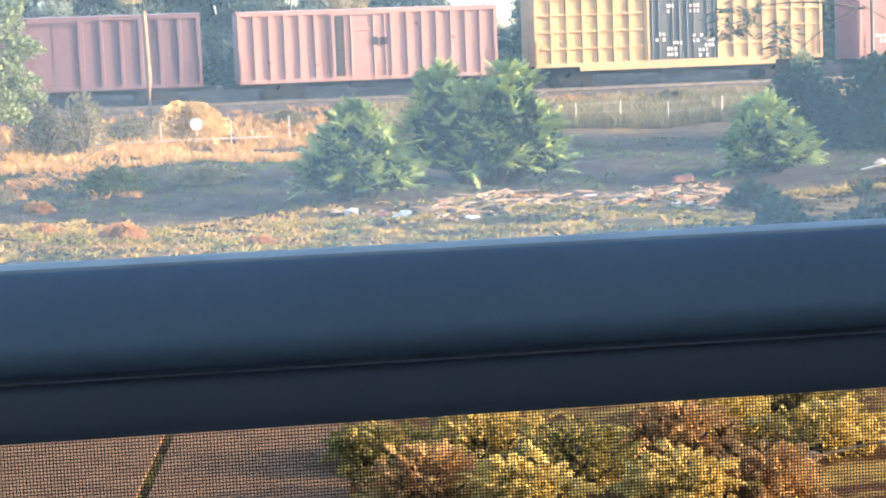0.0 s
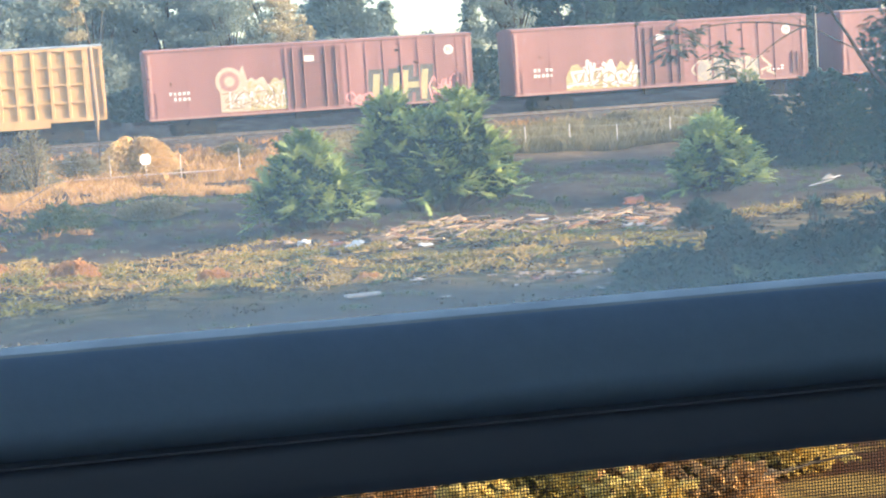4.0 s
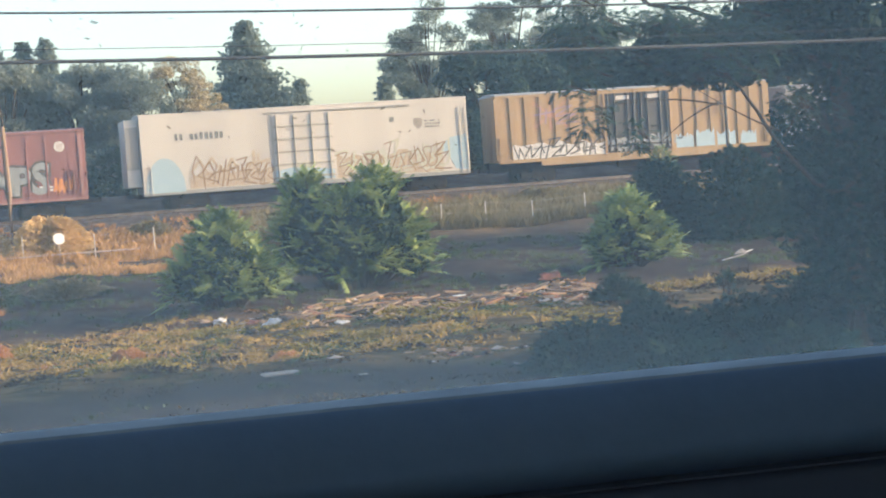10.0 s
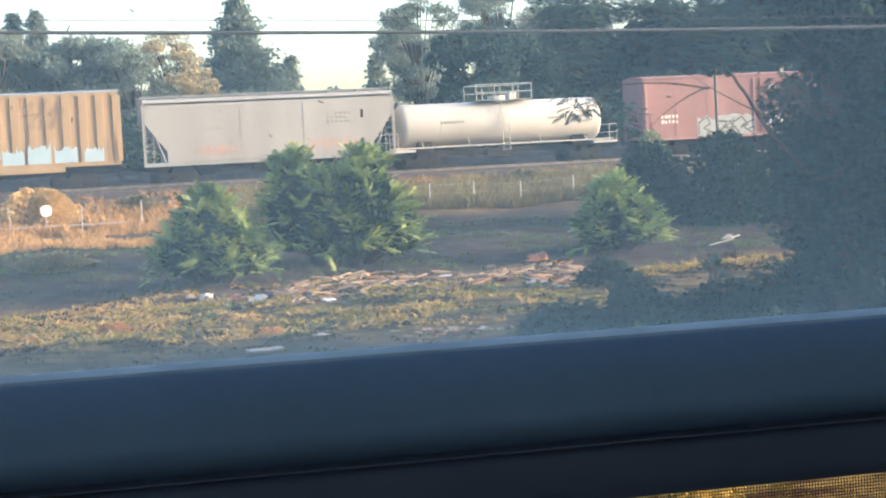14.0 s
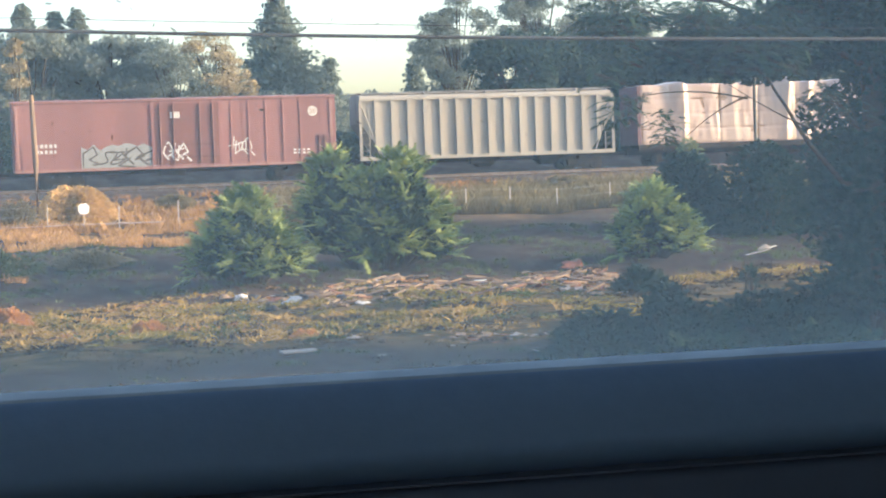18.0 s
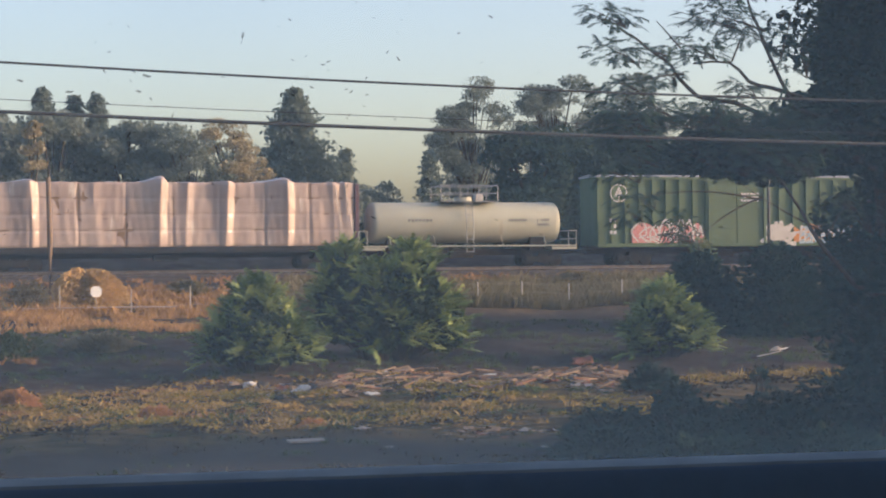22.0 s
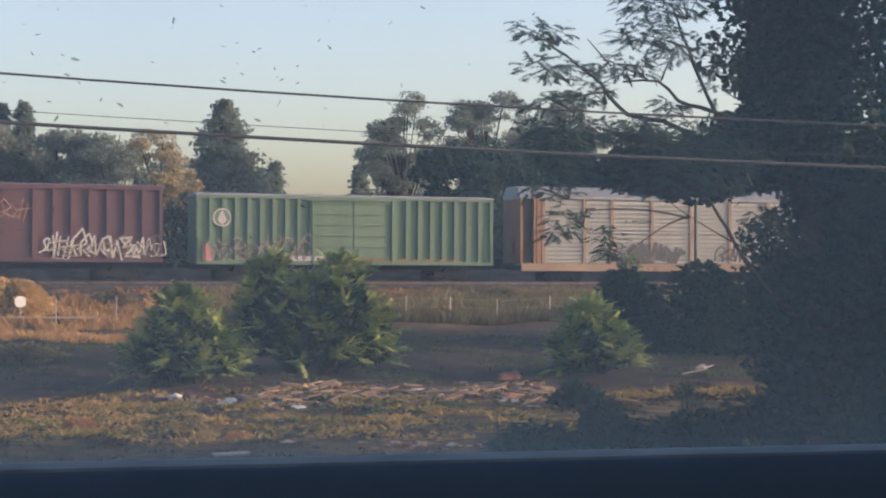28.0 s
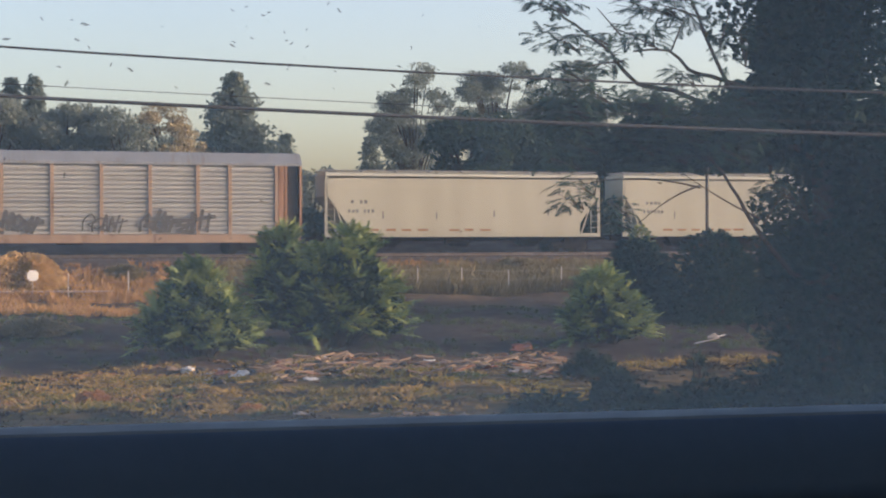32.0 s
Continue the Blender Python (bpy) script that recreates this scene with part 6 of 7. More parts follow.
def straw_heap(cx, cy, rx, ry, hh, seed, material, n, label, size=0.4, name="straw_heap"):
    rng = np.random.default_rng(seed)
    t = thing(name, label, "heap", pose(cx, cy, float(ground_z(cx, cy)) - 0.1))
    az, f = rng.uniform(0, 2 * math.pi, n), rng.uniform(0, 1, n)
    lump = 1 + 0.12 * np.sin(3 * az + seed) + 0.1 * np.sin(5 * az + 2)
    r = np.sqrt(np.clip(1 - f * f, 0, 1)) * lump * rng.uniform(0.8, 1.0, n)
    root = np.stack([np.cos(az) * rx * r, np.sin(az) * ry * r, f * hh * lump], -1)
    way = np.stack([np.cos(az) + rng.normal(size=n) * 0.5, np.sin(az) + rng.normal(size=n) * 0.5, -0.25 + 0.9 * f + rng.normal(size=n) * 0.4], -1)
    way = unit(way) * size * rng.uniform(0.5, 1.2, (n, 1))
    side = unit(np.cross(way, rng.normal(size=(n, 3)))) * 0.024
    mid = root + way * 0.5 + [0, 0, 0.05]
    end = root + way - [0, 0, 0.08]
    part("straw", quads("straw", np.stack([root - side, root + side, mid + side, end], 1), material), None, t)
    bm = bmesh.new()
    bmesh.ops.create_icosphere(bm, subdivisions=4, radius=1.0)
    for v in bm.verts:
        k = 1 + 0.25 * noise.noise(v.co * 2 + Vector((seed, 0, 0))) + 0.1 * noise.noise(v.co * 6)
        v.co = Vector((v.co.x * rx * 0.68 * k, v.co.y * ry * 0.68 * k, max(v.co.z, 0) * hh * 0.68 * k))
    part("core", bm, material, t, smooth=True)
    return t


straw_heap(5.2, 88.6, 1.75, 1.2, 1.55, 3, M_STRAW, 9000, "golden heap of dry straw behind the fence")
straw_heap(10.6, 90.0, 1.1, 0.8, 0.7, 4, M_WEED, 1800, "small mound of dry weeds by the track")
straw_heap(33.0, 90.0, 1.3, 0.6, 0.9, 7, M_WEED, 1500, "pale dry weeds heaped by the track")
for x, y, r, sd in ((0.85, 50.2, 0.74, 11), (-1.6, 55.0, 0.45, 12), (-2.0, 64.4, 0.5, 13), (4.6, 47.2, 0.4, 14), (8.6, 44.5, 0.3, 15)):
    straw_heap(x, y, r, r * 0.8, r * 0.8, sd, M_RUSTWEED, 1300, "rounded tuft of orange dead weed", 0.22, "weed_tuft")

# ---- bushes ----
sumac("green sumac bush with feathered leaves beside the trash", 9.95, 61.6, ((-0.1, 0, 1.55, 3.25, 0.6, 46), (0.9, -0.3, 1.2, 1.9, 0.35, 22), (-1.0, 0.2, 1.2, 2.1, 0.35, 18)), 1)
sumac("tall double-crowned green sumac bush", 15.7, 65.6, ((-1.65, 0.3, 1.4, 4.75, 1.0, 42), (1.2, -0.2, 1.7, 4.65, 0.9, 52), (2.4, 0.0, 1.2, 2.7, 0.5, 22), (-0.2, -0.4, 1.3, 4.0, 0.4, 30)), 2)
sumac("small round green sumac bush", 26.9, 63.2, ((0.0, 0, 1.3, 2.75, 0.7, 42), (1.0, -0.2, 1.0, 1.7, 0.2, 26), (-0.7, 0.2, 0.9, 1.7, 0.2, 18)), 3)
sumac("thin dark weed standing before the golden grass", 20.9, 50.4, ((0, 0, 0.55, 0.72, 0.05, 12), (0.5, 0, 0.5, 0.5, 0.05, 8), (-0.4, 0, 0.4, 0.4, 0.05, 5)), 4, 0.42, 0.14, M_DEEPSHADELEAF, "tall_weed", False)
sumac("thin dark weed standing before the golden grass", 23.75, 48.0, ((0, 0, 0.25, 0.75, 0.2, 4),), 5, 0.3, 0.12, M_DEEPSHADELEAF, "tall_weed", False)
for x, y, r, hh, m, sd in ((0.9, 68.5, 1.6, 0.9, M_SHRUB, 71), (-4.4, 66.0, 1.3, 0.8, M_DRYSHRUB, 72), (-0.2, 84.0, 1.5, 2.9, M_DRYSHRUB, 73), (2.2, 86.6, 1.3, 1.5, M_DRYSHRUB, 74),
                           (-2.2, 85.5, 1.6, 2.2, M_DRYSHRUB, 75), (4.6, 70.0, 1.6, 0.6, M_DRYSHRUB, 76)):
    low_bush("shrub", "low grey-green shrub in the dry field", x, y, r, r * 0.8, hh, sd, 300, m, leaflet=0.12, length=0.5)
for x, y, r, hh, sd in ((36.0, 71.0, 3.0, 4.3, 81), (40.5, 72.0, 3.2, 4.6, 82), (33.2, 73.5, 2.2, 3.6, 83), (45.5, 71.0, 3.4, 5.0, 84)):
    low_bush("thicket", "dark dense thicket behind the small sumac", x, y, r, r * 0.8, hh, sd, 700, M_DEEPSHADELEAF, leaflet=0.2, length=0.7)
low_bush("sapling", "yellow-green sapling top over the thicket", 34.5, 76.0, 0.9, 0.8, 4.2, 86, 160, M_PALELEAF, leaflet=0.2)
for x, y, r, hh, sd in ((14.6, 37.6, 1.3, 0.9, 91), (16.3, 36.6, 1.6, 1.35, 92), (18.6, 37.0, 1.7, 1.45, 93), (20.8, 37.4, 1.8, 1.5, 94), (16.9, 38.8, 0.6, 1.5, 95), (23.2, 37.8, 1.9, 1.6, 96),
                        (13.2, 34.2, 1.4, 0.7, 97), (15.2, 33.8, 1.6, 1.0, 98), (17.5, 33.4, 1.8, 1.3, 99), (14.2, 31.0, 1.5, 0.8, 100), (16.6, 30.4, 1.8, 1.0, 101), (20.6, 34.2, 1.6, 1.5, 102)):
    low_bush("shrub", "dark low shrub in the tree's shade", x, y, r, r * 0.8, hh * 0.8, sd, 300, M_DEEPSHADELEAF, leaflet=0.12, length=0.45)

# ---- the great shade tree ----
def shade_tree(cx, cy):
    rng = np.random.default_rng(12)
    t = thing("shade_tree", "large dark leafy tree in its own shade", "tree", Matrix.LocRotScale((cx, cy, 0.76), None, (0.835, 0.835, 0.835)))
    part("trunk", tapered([(0, 0, -1.3), (0.1, 0, 3), (-0.1, 0.1, 7), (0.1, 0, 14)], [0.42, 0.34, 0.26, 0.08], sides=10), M_BARK, t)
    roots, ways, fill = [], [], []

    # limbs that reach out to the side in bends
    LIMBS = (((-0.1, 0, 6.6), (-2.4, 7.7), (-4.67, 8.45), (-5.77, 8.57), (-6.42, 9.07), (-6.84, 9.45), (-7.69, 9.96), (-8.31, 10.29)), ((-0.1, 0, 7.4), (-1.8, 8.3), (-3.66, 8.83), (-4.44, 8.96), (-5.1, 9.4), (-6.19, 9.32)),
             ((0, 0, 7.2), (-1.6, 7.9), (-3.0, 8.3), (-3.99, 9.93), (-4.43, 10.62), (-4.86, 11.4)), ((-0.1, 0, 3.2), (-1.2, 3.7), (-2.23, 4.67), (-3.02, 5.69), (-3.58, 6.3), (-4.3, 6.9)))
    FORKS = (((-6.84, 9.45), (-7.27, 9.72), (-7.95, 9.65)), ((-6.5, 9.7), (-6.78, 9.99), (-7.15, 10.37)), ((-3.75, 9.5), (-3.6, 10.0), (-3.4, 10.7)), ((-4.2, 10.2), (-5.0, 10.5), (-5.7, 10.55)), ((-5.5, 9.4), (-5.8, 9.6), (-6.0, 9.85)),
             ((-2.6, 5.1), (-3.58, 5.49), (-4.8, 6.25)), ((-4.3, 5.95), (-5.1, 5.75), (-6.02, 4.99)), ((-4.31, 5.89), (-6.0, 6.3), (-7.6, 5.95)), ((-2.5, 4.95), (-2.2, 5.4), (-1.9, 5.8)), ((-5.1, 9.4), (-4.9, 9.9), (-4.7, 10.3)), ((-6.42, 9.07), (-7.2, 9.0), (-8.0, 8.75)))
    for line in LIMBS:
        foot = Vector(line[0])
        pts = [foot] + [Vector((x, -1.2 * (i + 1) / (len(line) - 1), z)) for i, (x, z) in enumerate(line[1:])]
        soft = [q for i in range(len(pts) - 1) for q in (pts[i], (pts[i] + pts[i + 1]) / 2 + Vector((rng.uniform(-0.05, 0.05), 0, rng.uniform(-0.05, 0.05))))] + [pts[-1]]
        m = len(soft)
        part("bough", tapered(soft, [0.08 * (1 - 0.78 * k / m) for k in range(m)], sides=7), M_BARK, t)
    for line in FORKS:
        q = [Vector((x, -1.15, z)) for x, z in line]
        part("bough", tapered(bezier(q[0], q[1], q[2], 7), [0.03 - 0.0034 * k for k in range(7)], sides=5), M_BARK, t)
    PADS = ((-8.5, 10.45, 0.78, 0.34), (-8.25, 9.55, 0.78, 0.36), (-6.95, 9.05, 0.6, 0.30), (-6.1, 9.75, 0.85, 0.32), (-5.6, 10.55, 0.95, 0.36), (-4.4, 10.3, 0.75, 0.5), (-4.7, 8.75, 0.45, 0.25), (-3.6, 9.6, 0.5, 0.7), (-8.0, 8.75, 0.8, 0.28),
            (-5.3, 11.3, 1.2, 0.4), (-3.2, 12.2, 1.4, 0.6), (-7.63, 5.95, 0.6, 0.3), (-7.85, 5.55, 0.4, 0.25), (-6.8, 5.4, 0.4, 0.3), (-6.45, 5.0, 0.3, 0.2), (-2.3, 5.9, 0.6, 0.35), (-1.5, 5.5, 0.8, 0.6))
    low = [(rng.uniform(-8.4, -2.6), rng.uniform(6.75, 8.15), rng.uniform(0.7, 1.1), rng.uniform(0.3, 0.5)) for _ in range(30)]
    twigs = bmesh.new()
    for x, z, rx, rz in PADS + tuple(low):
        y = -1.15 + rng.uniform(-0.4, 0.4)
        for k in range(int(5 * rx) + 3):
            e = Vector((x + rng.uniform(-0.9, 0.9) * rx, y + rng.uniform(-0.8, 0.8) * rx, z + rng.uniform(-0.5, 0.8) * rz))
            s0 = Vector((x + 0.5 * rx + 0.15, y, z - rz * 0.9))
            tapered(bezier(s0, (s0 + e) / 2 + Vector((0, 0, 0.06)), e, 5), [0.018 - 0.003 * j for j in range(5)], twigs, 4)
        n = int((95 if z > 8.3 else 60 if z < 6.3 else 90) * rx * max(rx, 0.6)) + 12
        d = unit(rng.normal(size=(n, 3))) * rng.uniform(0.1, 1.0, (n, 1)) ** 0.5
        roots.extend(np.array([x, y, z]) + d * [rx, rx, rz])
        ways.extend(d * [1, 1, 0.2] + rng.normal(size=(n, 3)) * [0.5, 0.5, 0.15])
    part("twigs", twigs, M_BARK, t)
    # the dense body
    for x, y, z, rx, ry, rz, n in ((2.4, 0, 10.5, 4.6, 3.6, 4.4, 30000), (-1.2, 0.3, 8.0, 1.8, 2.0, 1.1, 3500), (4.3, 0, 5.5, 5.3, 3.5, 3.2, 30000), (1.5, 0.2, 2.4, 3.0, 2.6, 3.2, 13000), (-0.6, 0, 9.8, 1.6, 1.6, 1.8, 3500),
                                   (5.5, 0, 2.0, 5.0, 3.0, 3.0, 17000), (-1.2, -0.4, 12.4, 2.2, 2.0, 1.4, 2500), (1.0, 0, 14.5, 3.0, 3.0, 2.0, 8000), (-3.4, 0.8, 7.2, 2.6, 1.4, 0.75, 4500), (8.5, 0, 9, 5, 4, 6, 28000), (7.5, 0, 14.5, 5, 3.5, 3, 12000)):
        az = unit(rng.normal(size=(n, 3)))
        p = np.array([x, y, z]) + az * [rx, ry, rz] * rng.uniform(0.45, 1.0, (n, 1)) ** 0.5 * (1 + 0.22 * np.sin(7 * az[:, :1] + 5 * az[:, 1:2]) * np.cos(6 * az[:, 2:3]))
        fill.append(p[p[:, 2] > -0.8])
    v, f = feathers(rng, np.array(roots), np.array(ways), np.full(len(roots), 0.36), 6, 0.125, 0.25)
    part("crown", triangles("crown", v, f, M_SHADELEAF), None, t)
    part("inner_leaves", quads("inner_leaves", leaf_quads(rng, np.concatenate(fill), 0.15, 0.3), M_DEEPSHADELEAF), None, t)


shade_tree(19.54, 33.0)
sp = thing("slim_post", "slim dark post standing in the thicket", "post", pose(40.2, 80.0, float(ground_z(40.2, 80.0))))
part("shaft", rod((0, 0, -0.3), (0, 0, 7.2), 0.09), M_WIRE, sp)

# ---- overhead cables, in the plane 22 m out ----
def cable(z0, slope, bend, r, label):
    c = thing("overhead_cable", label, "cable", pose(0, 22.0, 0))
    pts = []
    for i in range(41):
        x = -60 + i * 4.0
        pts.append((x * 0.55, 0, 4.6 + 0.55 * (z0 + slope * x + bend * x * x - 4.6)))
    part("wire", tapered(pts, [r] * 41, sides=6), M_WIRE, c)


cable(9.19, -0.0404, 0.00070, 0.017, "thin black overhead cable across the view")
cable(8.03, -0.0345, 0.00045, 0.027, "thick black overhead cable across the view")
cable(8.32, -0.0345, 0.00045, 0.005, "hair-thin overhead wire across the view")

for x in (-33.0, 55.0):
    p = thing("utility_pole", "tall dark wooden pole that carries the cables", "pole", pose(x, 22.0, 0))
    part("shaft", tapered([(0, 0.16, -0.5), (0, 0.16, 6), (0, 0.16, 10.5)], [0.17, 0.15, 0.12], sides=10), M_WOOD, p)

# ---- scattered trash ----
def lump(seed, squash=0.6):
    bm = bmesh.new()
    bmesh.ops.create_icosphere(bm, subdivisions=3, radius=1.0)
    for v in bm.verts:
        k = 1 + 0.5 * noise.noise(v.co * 1.7 + Vector((seed * 3.7, 0, 0))) + 0.22 * noise.noise(v.co * 4.5 + Vector((0, seed, 0)))
        v.co = Vector((v.co.x * k, v.co.y * k * 0.8, max(v.co.z * k * squash, -0.12)))
    return bm


def sheet(seed):
    bm = bmesh.new()
    bmesh.ops.create_grid(bm, x_segments=9, y_segments=7, size=1)
    for v in bm.verts:
        v.co.z = 0.16 + 0.30 * noise.noise(v.co * 1.4 + Vector((seed * 2.3, 1, 0))) + 0.08 * noise.noise(v.co * 4 + Vector((0, seed, 2)))
        v.co.x *= 1 + 0.25 * noise.noise(Vector((v.co.y * 2, seed, 0)))
    bmesh.ops.solidify(bm, geom=bm.faces[:], thickness=0.03)
    return bm


rng = random.Random(44)
KINDS = [("plastic_bag", "bag", lump, M_PLASTIC, "crumpled white plastic bag on the dry grass"),
         ("trash_bag", "bag", lump, M_BAG, "torn dark trash bag on the dry grass"),
         ("cardboard_piece", "cardboard", sheet, M_CARD, "bent brown cardboard piece on the soil"),
         ("rag", "cloth", sheet, M_REDCLOTH, "crumpled red rag on the soil"),
         ("grey_cloth", "cloth", sheet, M_GREYCLOTH, "crumpled grey cloth on the soil"),
         ("paper_scrap", "paper", sheet, M_PLASTIC, "torn white paper scrap on the grass")]
SHAPES = {k[0]: [mesh_of(k[2](i + 5 * j), k[0], k[3], True) for i in range(3)] for j, k in enumerate(KINDS)}


def drop(kind, x, y, s, turn, tilt=0):
    k = [q for q in KINDS if q[0] == kind][0]
    ob = new(kind, rng.choice(SHAPES[kind]))
    ob.matrix_world = Matrix.LocRotScale((x, y, float(ground_z(x, y)) + 0.05 * s), Euler((0, radians(tilt), radians(turn))), (s, s, s))
    tagged(ob, k[4], k[1], "scattered trash")


for kind, x, y, s in (("plastic_bag", 10.3, 54.3, 0.44), ("plastic_bag", 10.0, 54.4, 0.3), ("paper_scrap", 9.9, 54.0, 0.45), ("trash_bag", 10.6, 54.1, 0.35), ("trash_bag", 9.3, 56.8, 0.4), ("grey_cloth", 9.6, 54.1, 0.55), ("paper_scrap", 9.2, 54.0, 0.4), ("plastic_bag", 8.9, 57.3, 0.38), ("plastic_bag", 9.3, 57.5, 0.3), ("plastic_bag", 14.2, 57.0, 0.3), ("trash_bag", 14.5, 56.8, 0.35), ("cardboard_piece", 8.6, 57.5, 0.5), ("cardboard_piece", 9.2, 57.2, 0.4),
                      ("paper_scrap", 9.05, 57.0, 0.35), ("plastic_bag", 14.3, 59.7, 0.22), ("cardboard_piece", 15.0, 59.7, 0.5), ("paper_scrap", 11.2, 53.4, 0.26), ("grey_cloth", 12.95, 54.0, 0.22), ("trash_bag", 17.6, 53.8, 0.5), ("trash_bag", 18.1, 54.2, 0.4), ("trash_bag", 19.3, 57.0, 0.34),
                      ("trash_bag", 20.0, 57.6, 0.3), ("grey_cloth", 20.8, 57.8, 0.4), ("plastic_bag", 12.9, 54.8, 0.16), ("trash_bag", 13.5, 55.4, 0.25), ("rag", 23.3, 62.9, 0.5), ("rag", 22.9, 62.4, 0.35)):
    drop(kind, x, y, s * 0.8, rng.uniform(0, 360), rng.uniform(-15, 15))
for i in range(300):
    f = rng.random() ** 0.8
    x = 8.5 + 13.5 * f
    y = 54.6 + 1.6 * f + rng.gauss(0, 1.3 + 1.2 * f)
    drop(rng.choices([k[0] for k in KINDS], (0.3, 7, 10, 1.2, 3.0, 0.5))[0], x, y, rng.uniform(0.10, 0.27), rng.uniform(0, 360), rng.uniform(-20, 20))
for i in range(44):
    drop(rng.choices([k[0] for k in KINDS], (0.2, 4, 9, 2, 3, 0.4))[0], rng.uniform(11.6, 15.6), 41.7 + rng.gauss(0, 0.5), rng.uniform(0.06, 0.16), rng.uniform(0, 360), rng.uniform(-15, 15))
for i in range(8):
    drop(rng.choice(["cardboard_piece", "trash_bag", "grey_cloth"]), rng.uniform(9, 20), rng.uniform(37, 46), rng.uniform(0.08, 0.2), rng.uniform(0, 360))
for i in range(190):
    x = rng.uniform(11, 23)
    y = 55.6 + (x - 12) * 0.1 + rng.gauss(0, 1.9)
    b = thing("board_scrap", "broken brown board among the trash", "board", pose(x, y, float(ground_z(x, y)) + 0.15, rng.uniform(-18, 18), rng.uniform(-16, 16), rng.uniform(-40, 40)), "scattered trash")
    w, dp = rng.uniform(0.14, 0.5), rng.uniform(0.03, 0.09)
    part("board", box(-w, w, -dp, dp, -0.03, 0.03, 0.006), rng.choice([M_WOOD, M_WOOD, M_WOOD, M_CARD, M_CARD, M_REDWOOD]), b)
for x, y, w, turn in ((14.9, 59.6, 0.32, 12), (15.6, 59.9, 0.24, -8), (23.6, 63.4, 0.25, 30)):
    b = thing("board_scrap", "weathered brown plank propped on the trash", "board", pose(x, y, float(ground_z(x, y)) + 0.2, 0, -12, turn), "scattered trash")
    part("board", box(-w, w, -0.05, 0.05, -0.025, 0.025, 0.006), M_WOOD, b)

wd = thing("plastic_debris", "white broken plastic panel with crumpled sheeting on it", "debris", Matrix.LocRotScale((31.0, 61.5, float(ground_z(31, 61.5)) + 0.12), Euler((0, radians(-9), radians(8))), (0.75, 0.75, 0.75)))
part("panel", box(-0.95, 0.6, -0.12, 0.12, 0.0, 0.05, 0.015), M_GREYCLOTH, wd)
b = lump(77, 0.6)
bmesh.ops.transform(b, matrix=Matrix.Translation((0.25, 0, 0.16)) @ Matrix.Diagonal((0.36, 0.2, 0.26, 1)), verts=b.verts[:])
part("sheeting", b, M_GREYCLOTH, wd, smooth=True)
part("leg", rod((0.5, 0, 0.1), (1.1, 0.05, 0.12), 0.035), M_PLASTIC, wd)

sl = thing("concrete_slab", "pale grey flat slab lying in the dirt", "slab", pose(7.4, 39.0, float(ground_z(7.4, 39.0)) + 0.05, 2, 0, 8))
b = box(-0.45, 0.45, -0.17, 0.17, -0.06, 0.0, 0.02)
part("slab", b, M_GREYCLOTH, sl)
drop("trash_bag", 13.0, 36.6, 0.26, 20)
drop("grey_cloth", 12.75, 36.7, 0.2, 70, 12)
pd = thing("paving_pad", "tan paving pad of three slabs in the yard below the window", "slab", pose(2.0, 16.5, 0.0, 0, 0, -8))
for x0, x1 in ((-4.2, -1.98), (-1.86, 0.42)):
    part("pad", box(x0, x1, -3.0, 5.5, -0.05, 0.06, 0.02), M_TAN, pd)
for k, (x, y, r, hh, m) in enumerate(((3.4, 17.4, 0.55, 0.42, M_RUSTLEAF), (4.3, 16.6, 0.6, 0.35, M_YELLOWLEAF), (5.2, 17.8, 0.7, 0.45, M_OLIVEGRASS), (5.9, 16.2, 0.6, 0.4, M_YELLOWLEAF), (6.6, 18.4, 0.8, 0.5, M_RUSTLEAF), (7.4, 19.0, 0.8, 0.5, M_YELLOWLEAF),
                                      (6.9, 16.3, 0.5, 0.3, M_RUSTLEAF), (8.4, 18.0, 0.7, 0.4, M_YELLOWLEAF), (4.6, 19.4, 0.8, 0.4, M_YELLOWLEAF), (3.2, 19.2, 0.7, 0.35, M_OLIVEGRASS), (8.9, 20.0, 0.8, 0.45, M_OLIVEGRASS), (0.0, 15.6, 0.35, 0.25, M_YELLOWLEAF))):
    low_bush("yard_shrub", "low autumn-coloured shrub below the window", x, y, r, r * 0.9, hh, 300 + k, 150, m, leaflet=0.10, length=0.3)
br = thing("fallen_branch", "dark fallen branch on the yellow grass", "branch", pose(7.7, 17.4, 0.08))
part("limb", tapered([(-0.1, 0, 0.0), (0.3, -0.05, 0.03), (0.8, 0.1, 0.06), (1.5, 0.15, 0.1)], [0.03, 0.025, 0.02, 0.008], sides=6), M_BARK, br)
b = lump(31, 0.5)
bmesh.ops.transform(b, matrix=Matrix.Diagonal((0.28, 0.18, 0.2, 1)), verts=b.verts[:])
part("clod", b, M_BARK, br)

# ---- distance ----
rng = np.random.default_rng(9)
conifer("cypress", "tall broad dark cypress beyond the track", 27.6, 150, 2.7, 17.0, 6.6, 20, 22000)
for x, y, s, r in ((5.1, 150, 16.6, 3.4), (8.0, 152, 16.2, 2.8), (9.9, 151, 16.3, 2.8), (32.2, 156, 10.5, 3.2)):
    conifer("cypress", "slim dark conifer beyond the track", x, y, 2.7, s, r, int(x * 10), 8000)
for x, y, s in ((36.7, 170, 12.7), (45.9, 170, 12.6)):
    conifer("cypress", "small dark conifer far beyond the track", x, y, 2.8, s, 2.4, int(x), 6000)


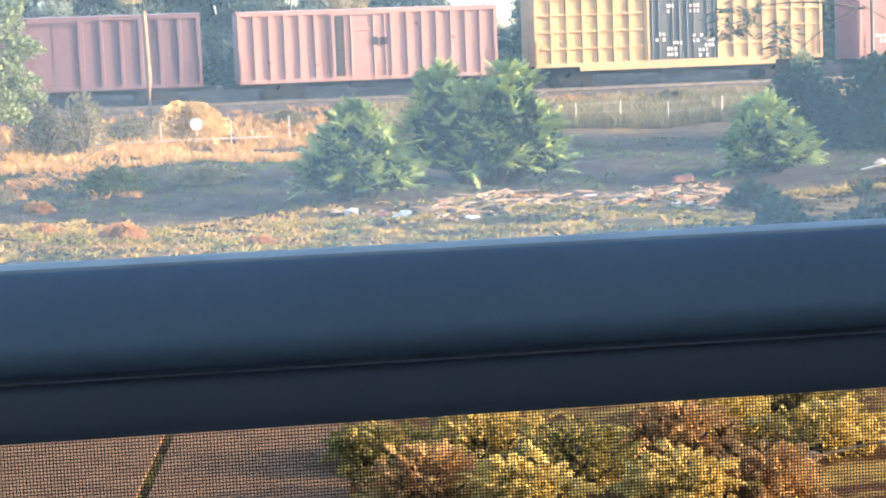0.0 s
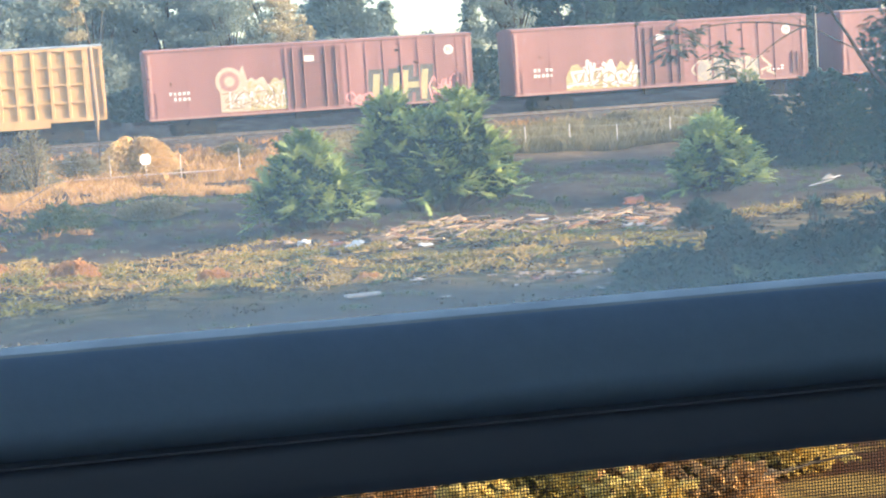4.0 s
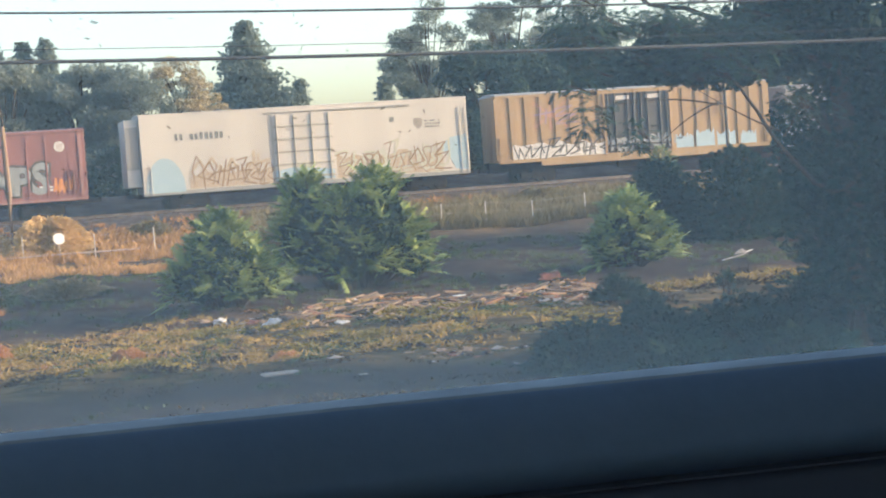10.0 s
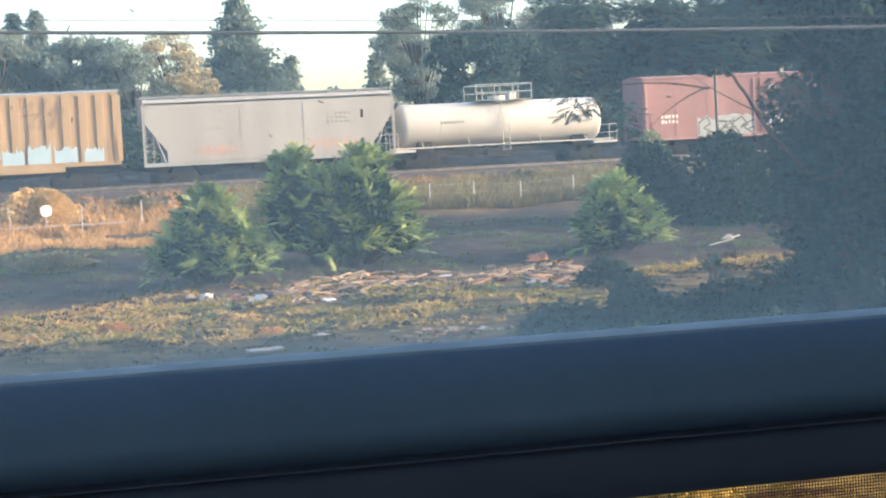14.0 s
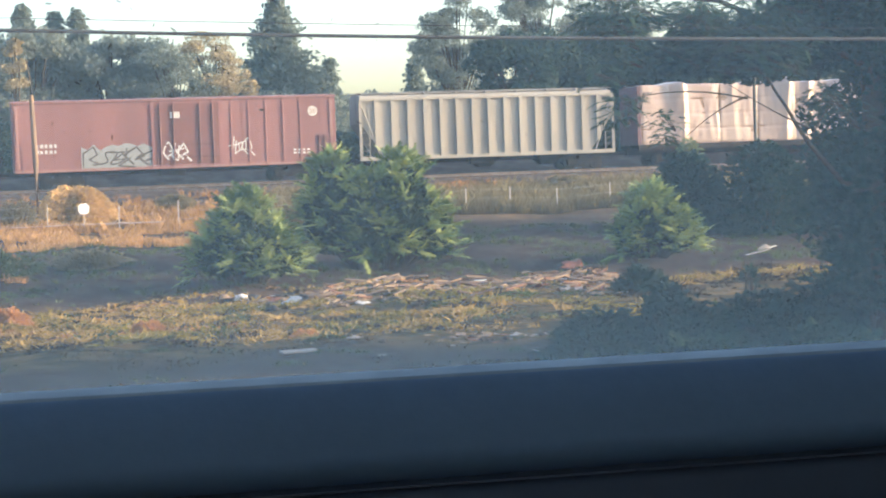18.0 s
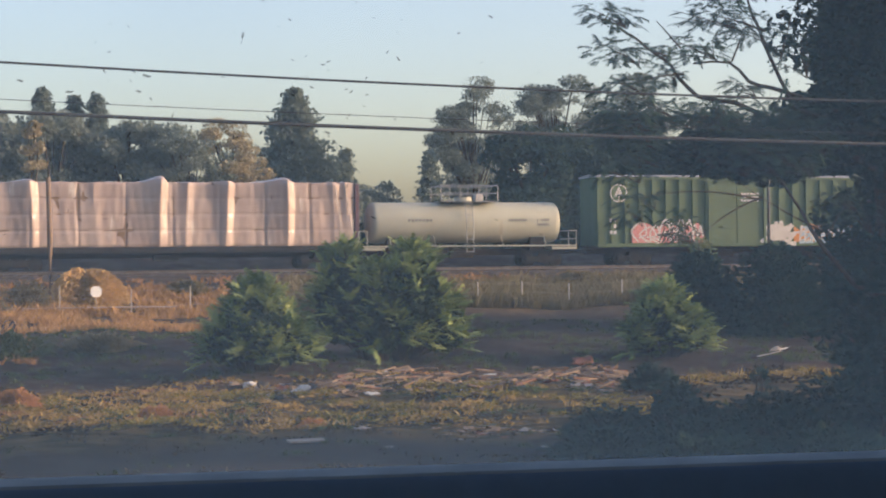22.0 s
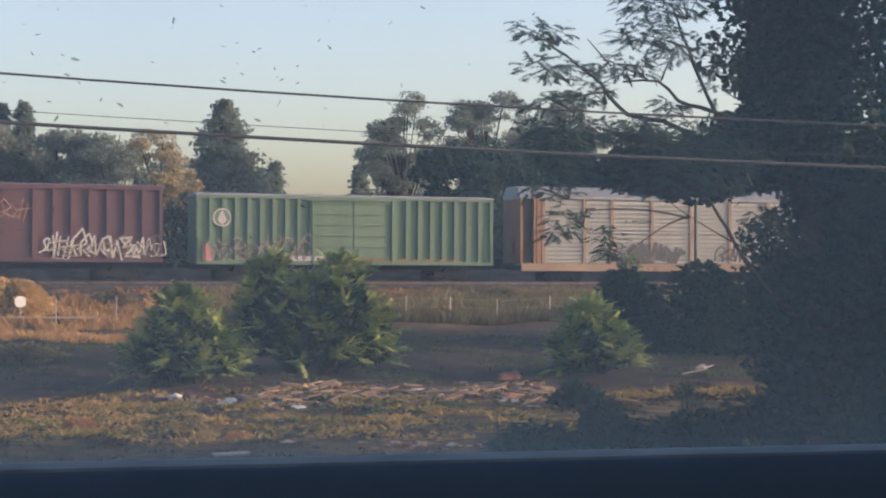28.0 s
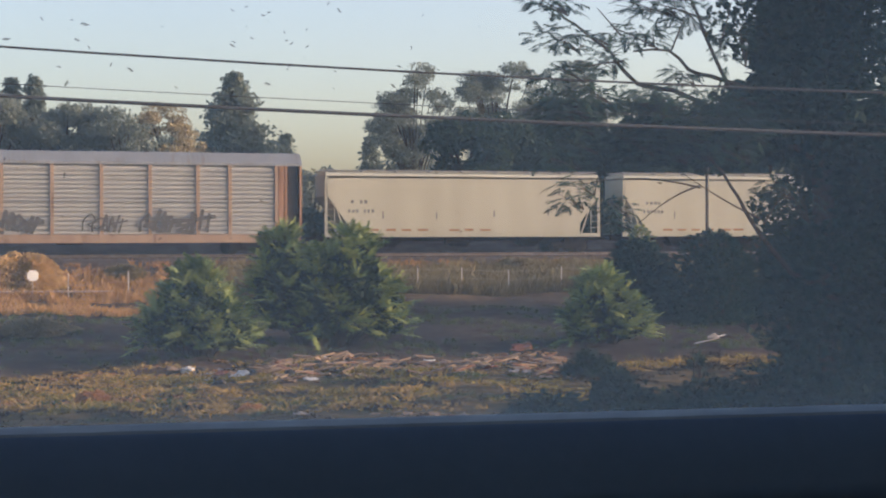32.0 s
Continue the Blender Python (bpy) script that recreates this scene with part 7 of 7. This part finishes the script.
def airy_tree(label, cx, cy, hh, r, seed, material, clumps=60, leaves=16000, z0=0.35, cr=0.95, size=0.13):
    """Rounded open crown of many small leaf pads, with sky between them."""
    rg = np.random.default_rng(seed)
    cl = []
    zc, rz = hh * (1 + z0) / 2, hh * (1 - z0) / 2
    for i in range(clumps):
        d = rg.normal(size=3)
        d = d / np.linalg.norm(d) * rg.uniform(0.35, 1.0) ** 0.45
        s = cr * rg.uniform(0.6, 1.3)
        k = 1 + 0.16 * math.sin(3 * math.atan2(d[2], d[0]) + seed)
        cl.append((d[0] * (r - s) * k, d[1] * r * 0.7, zc + d[2] * (rz - s * 0.6) * k, s * 1.25, s, s * 0.7))
    return clump_tree("far_tree", label, cx, cy, 2.7, cl, 0.3, leaves, size, material, seed, limb=0.07)


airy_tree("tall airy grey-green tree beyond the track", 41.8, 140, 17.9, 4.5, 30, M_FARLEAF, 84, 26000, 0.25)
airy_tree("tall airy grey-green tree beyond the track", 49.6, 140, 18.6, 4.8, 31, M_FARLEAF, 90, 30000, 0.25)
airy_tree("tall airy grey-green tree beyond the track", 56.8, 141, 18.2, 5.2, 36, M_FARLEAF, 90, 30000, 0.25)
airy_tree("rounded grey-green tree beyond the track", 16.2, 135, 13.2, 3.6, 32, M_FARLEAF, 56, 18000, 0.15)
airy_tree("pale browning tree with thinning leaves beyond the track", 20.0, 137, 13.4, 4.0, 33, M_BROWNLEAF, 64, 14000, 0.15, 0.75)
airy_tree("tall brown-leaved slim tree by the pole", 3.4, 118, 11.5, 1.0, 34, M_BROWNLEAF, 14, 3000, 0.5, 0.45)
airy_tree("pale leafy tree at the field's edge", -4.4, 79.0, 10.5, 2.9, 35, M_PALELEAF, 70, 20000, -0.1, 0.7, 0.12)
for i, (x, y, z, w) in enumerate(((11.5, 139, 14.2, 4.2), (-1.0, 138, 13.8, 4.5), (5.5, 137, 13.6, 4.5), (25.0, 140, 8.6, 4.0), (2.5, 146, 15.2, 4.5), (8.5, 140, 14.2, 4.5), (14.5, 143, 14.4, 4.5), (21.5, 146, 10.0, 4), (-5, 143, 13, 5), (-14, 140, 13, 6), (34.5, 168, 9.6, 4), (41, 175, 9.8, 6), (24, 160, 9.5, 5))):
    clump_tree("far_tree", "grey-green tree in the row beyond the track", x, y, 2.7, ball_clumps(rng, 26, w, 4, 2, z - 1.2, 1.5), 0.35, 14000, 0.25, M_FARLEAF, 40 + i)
for i in range(9):
    x = 41 + i * 5.6
    clump_tree("far_tree", "dense dark tree in the row beyond the track", x, 122 + (i % 3) * 2, 2.7, ball_clumps(rng, 30, 4.2, 3, 1.5, 10.4 + 0.7 * (i % 2) + 0.25 * i, 1.7), 0.3, 15000, 0.26, M_FARDARK, 60 + i)
for i in range(22):
    x = -42 + i * 6.0
    low_bush("thicket", "dense dark scrub along the far side of the track", x, 108.5 + (i % 3) * 1.2, 4.2, 2.0, 3.4 + 1.2 * math.sin(i * 2.1), 200 + i, 220, M_FARDARK, leaflet=0.3, length=1.0)

# ---- grass ----
grass("dry_grass", "tall dry golden grass along the fence", -14, 17, 84.6, 90.5, 5200, 0.55, M_DRYGRASS, 60, thin=0.35)
grass("dry_grass", "sparse rusty weeds below the track", -14, 44, 88, 93.6, 2600, 0.35, M_ORANGEGRASS, 63, thin=0.5)
grass("weed", "tall olive and yellow weeds along the fence", 16, 48, 85.0, 91.0, 17000, 0.8, M_WEED, 62, thin=0.25, width=0.007, spread=0.25, bend=0.3, edge=(-0.7, 0.15))
grass("dry_grass", "thin pinkish dry grass low on the slope", -14, 2, 67, 77, 2600, 0.26, M_ORANGEGRASS, 77, thin=0.35, bend=0.6)
grass("dry_grass", "pale dry grass on the slope before the fence", -14, 14, 76.5, 85, 5200, 0.35, M_DRYGRASS, 64, thin=0.3)
mats("weed", "low olive-green mats of weed over the field", -10, 19, 43.0, 56.5, 900, 0.40, 0.17, M_OLIVEGRASS, 61, 0.5, (0.0, 0.16))
mats("weed", "dull grey-green mats of weed over the field", -10, 22, 42.0, 57.0, 260, 0.36, 0.15, M_SHRUB, 72, 0.45, (0.05, 0.25))
# Straw mats stop at x 15; duller mats further right stand for shade.
mats("dry_grass", "low straw-coloured mats over the field", -10, 15, 43.5, 59.0, 850, 0.38, 0.17, M_FIELDGRASS, 65, 0.5, (0.0, 0.16))
# Dark mats stand for bare soil and streaks of low-sun shadow.
mats("weed", "dark mats over the field for bare soil and shadow streaks", -10, 27, 42.5, 61, 800, 0.27, 0.13, M_DEADWEED, 75, 0.9, (-0.05, 0.25))
mats("dry_grass", "rusty mats of dead stalks", -10, 8, 46, 60, 420, 0.35, 0.13, M_ORANGEGRASS, 71, 0.4, (0.0, 0.2))
grass("dry_grass", "sparse straw-coloured stalks in the field", -10, 20, 43, 59.5, 500, 0.2, M_FIELDGRASS, 76, blades=12, thin=0.4, width=0.02, spread=0.12, bend=0.5)
mats("dry_grass", "rusty litter of dead stalks round the trash", 8, 24, 55.0, 62, 150, 0.3, 0.09, M_ORANGEGRASS, 66, 0.5, (0.0, 0.25), 30)
mats("dry_grass", "golden grass strip beyond the shrubs", 22.8, 36, 53.4, 55.9, 170, 0.38, 0.2, M_FIELDGRASS, 67, 0.9, (-0.3, 0.15), 46)
mats("weed", "dark weed mats in the golden grass strip", 22.4, 36, 53.0, 56.6, 330, 0.30, 0.2, M_DEADWEED, 78, 0.9, (-0.2, 0.2))
mats("dry_grass", "olive tufts in the golden grass strip", 22.8, 36, 53.4, 55.9, 40, 0.30, 0.32, M_OLIVEGRASS, 79, 0.9, (-0.2, 0.2), 46)
grass("weed", "dull low weeds on the shaded ground", -12, 45, 60, 78, 7000, 0.16, M_SHRUB, 68, thin=0.3, width=0.03)
mats("yard_grass", "yellow-green grass below the window", -4, 12, 13, 29, 420, 0.45, 0.05, M_YARDGRASS, 69, 0.5, (-0.05, 0.2), 60, 0.02)


grass("weed", "sparse dark weeds on the near dirt", -8, 30, 29, 44, 900, 0.09, M_SHRUB, 73, blades=10, thin=0.35, width=0.03, spread=0.2, bend=0.7, edge=(-0.1, 0.3))
grass("dry_grass", "dead brown stalks on the near dirt", -8, 30, 30, 45, 2200, 0.10, M_DEADWEED, 74, blades=10, thin=0.4, width=0.03, spread=0.25, bend=0.9, edge=(-0.05, 0.3))


def motions():
    for car, x in CARS:
        walk(car, [(t, pose(x - SPEED * t, TRACK_Y, RAIL_Z)) for t in (0.0, 0.1, 8.0, 16.0, 24.0, 31.9, 32.0)])


motions()
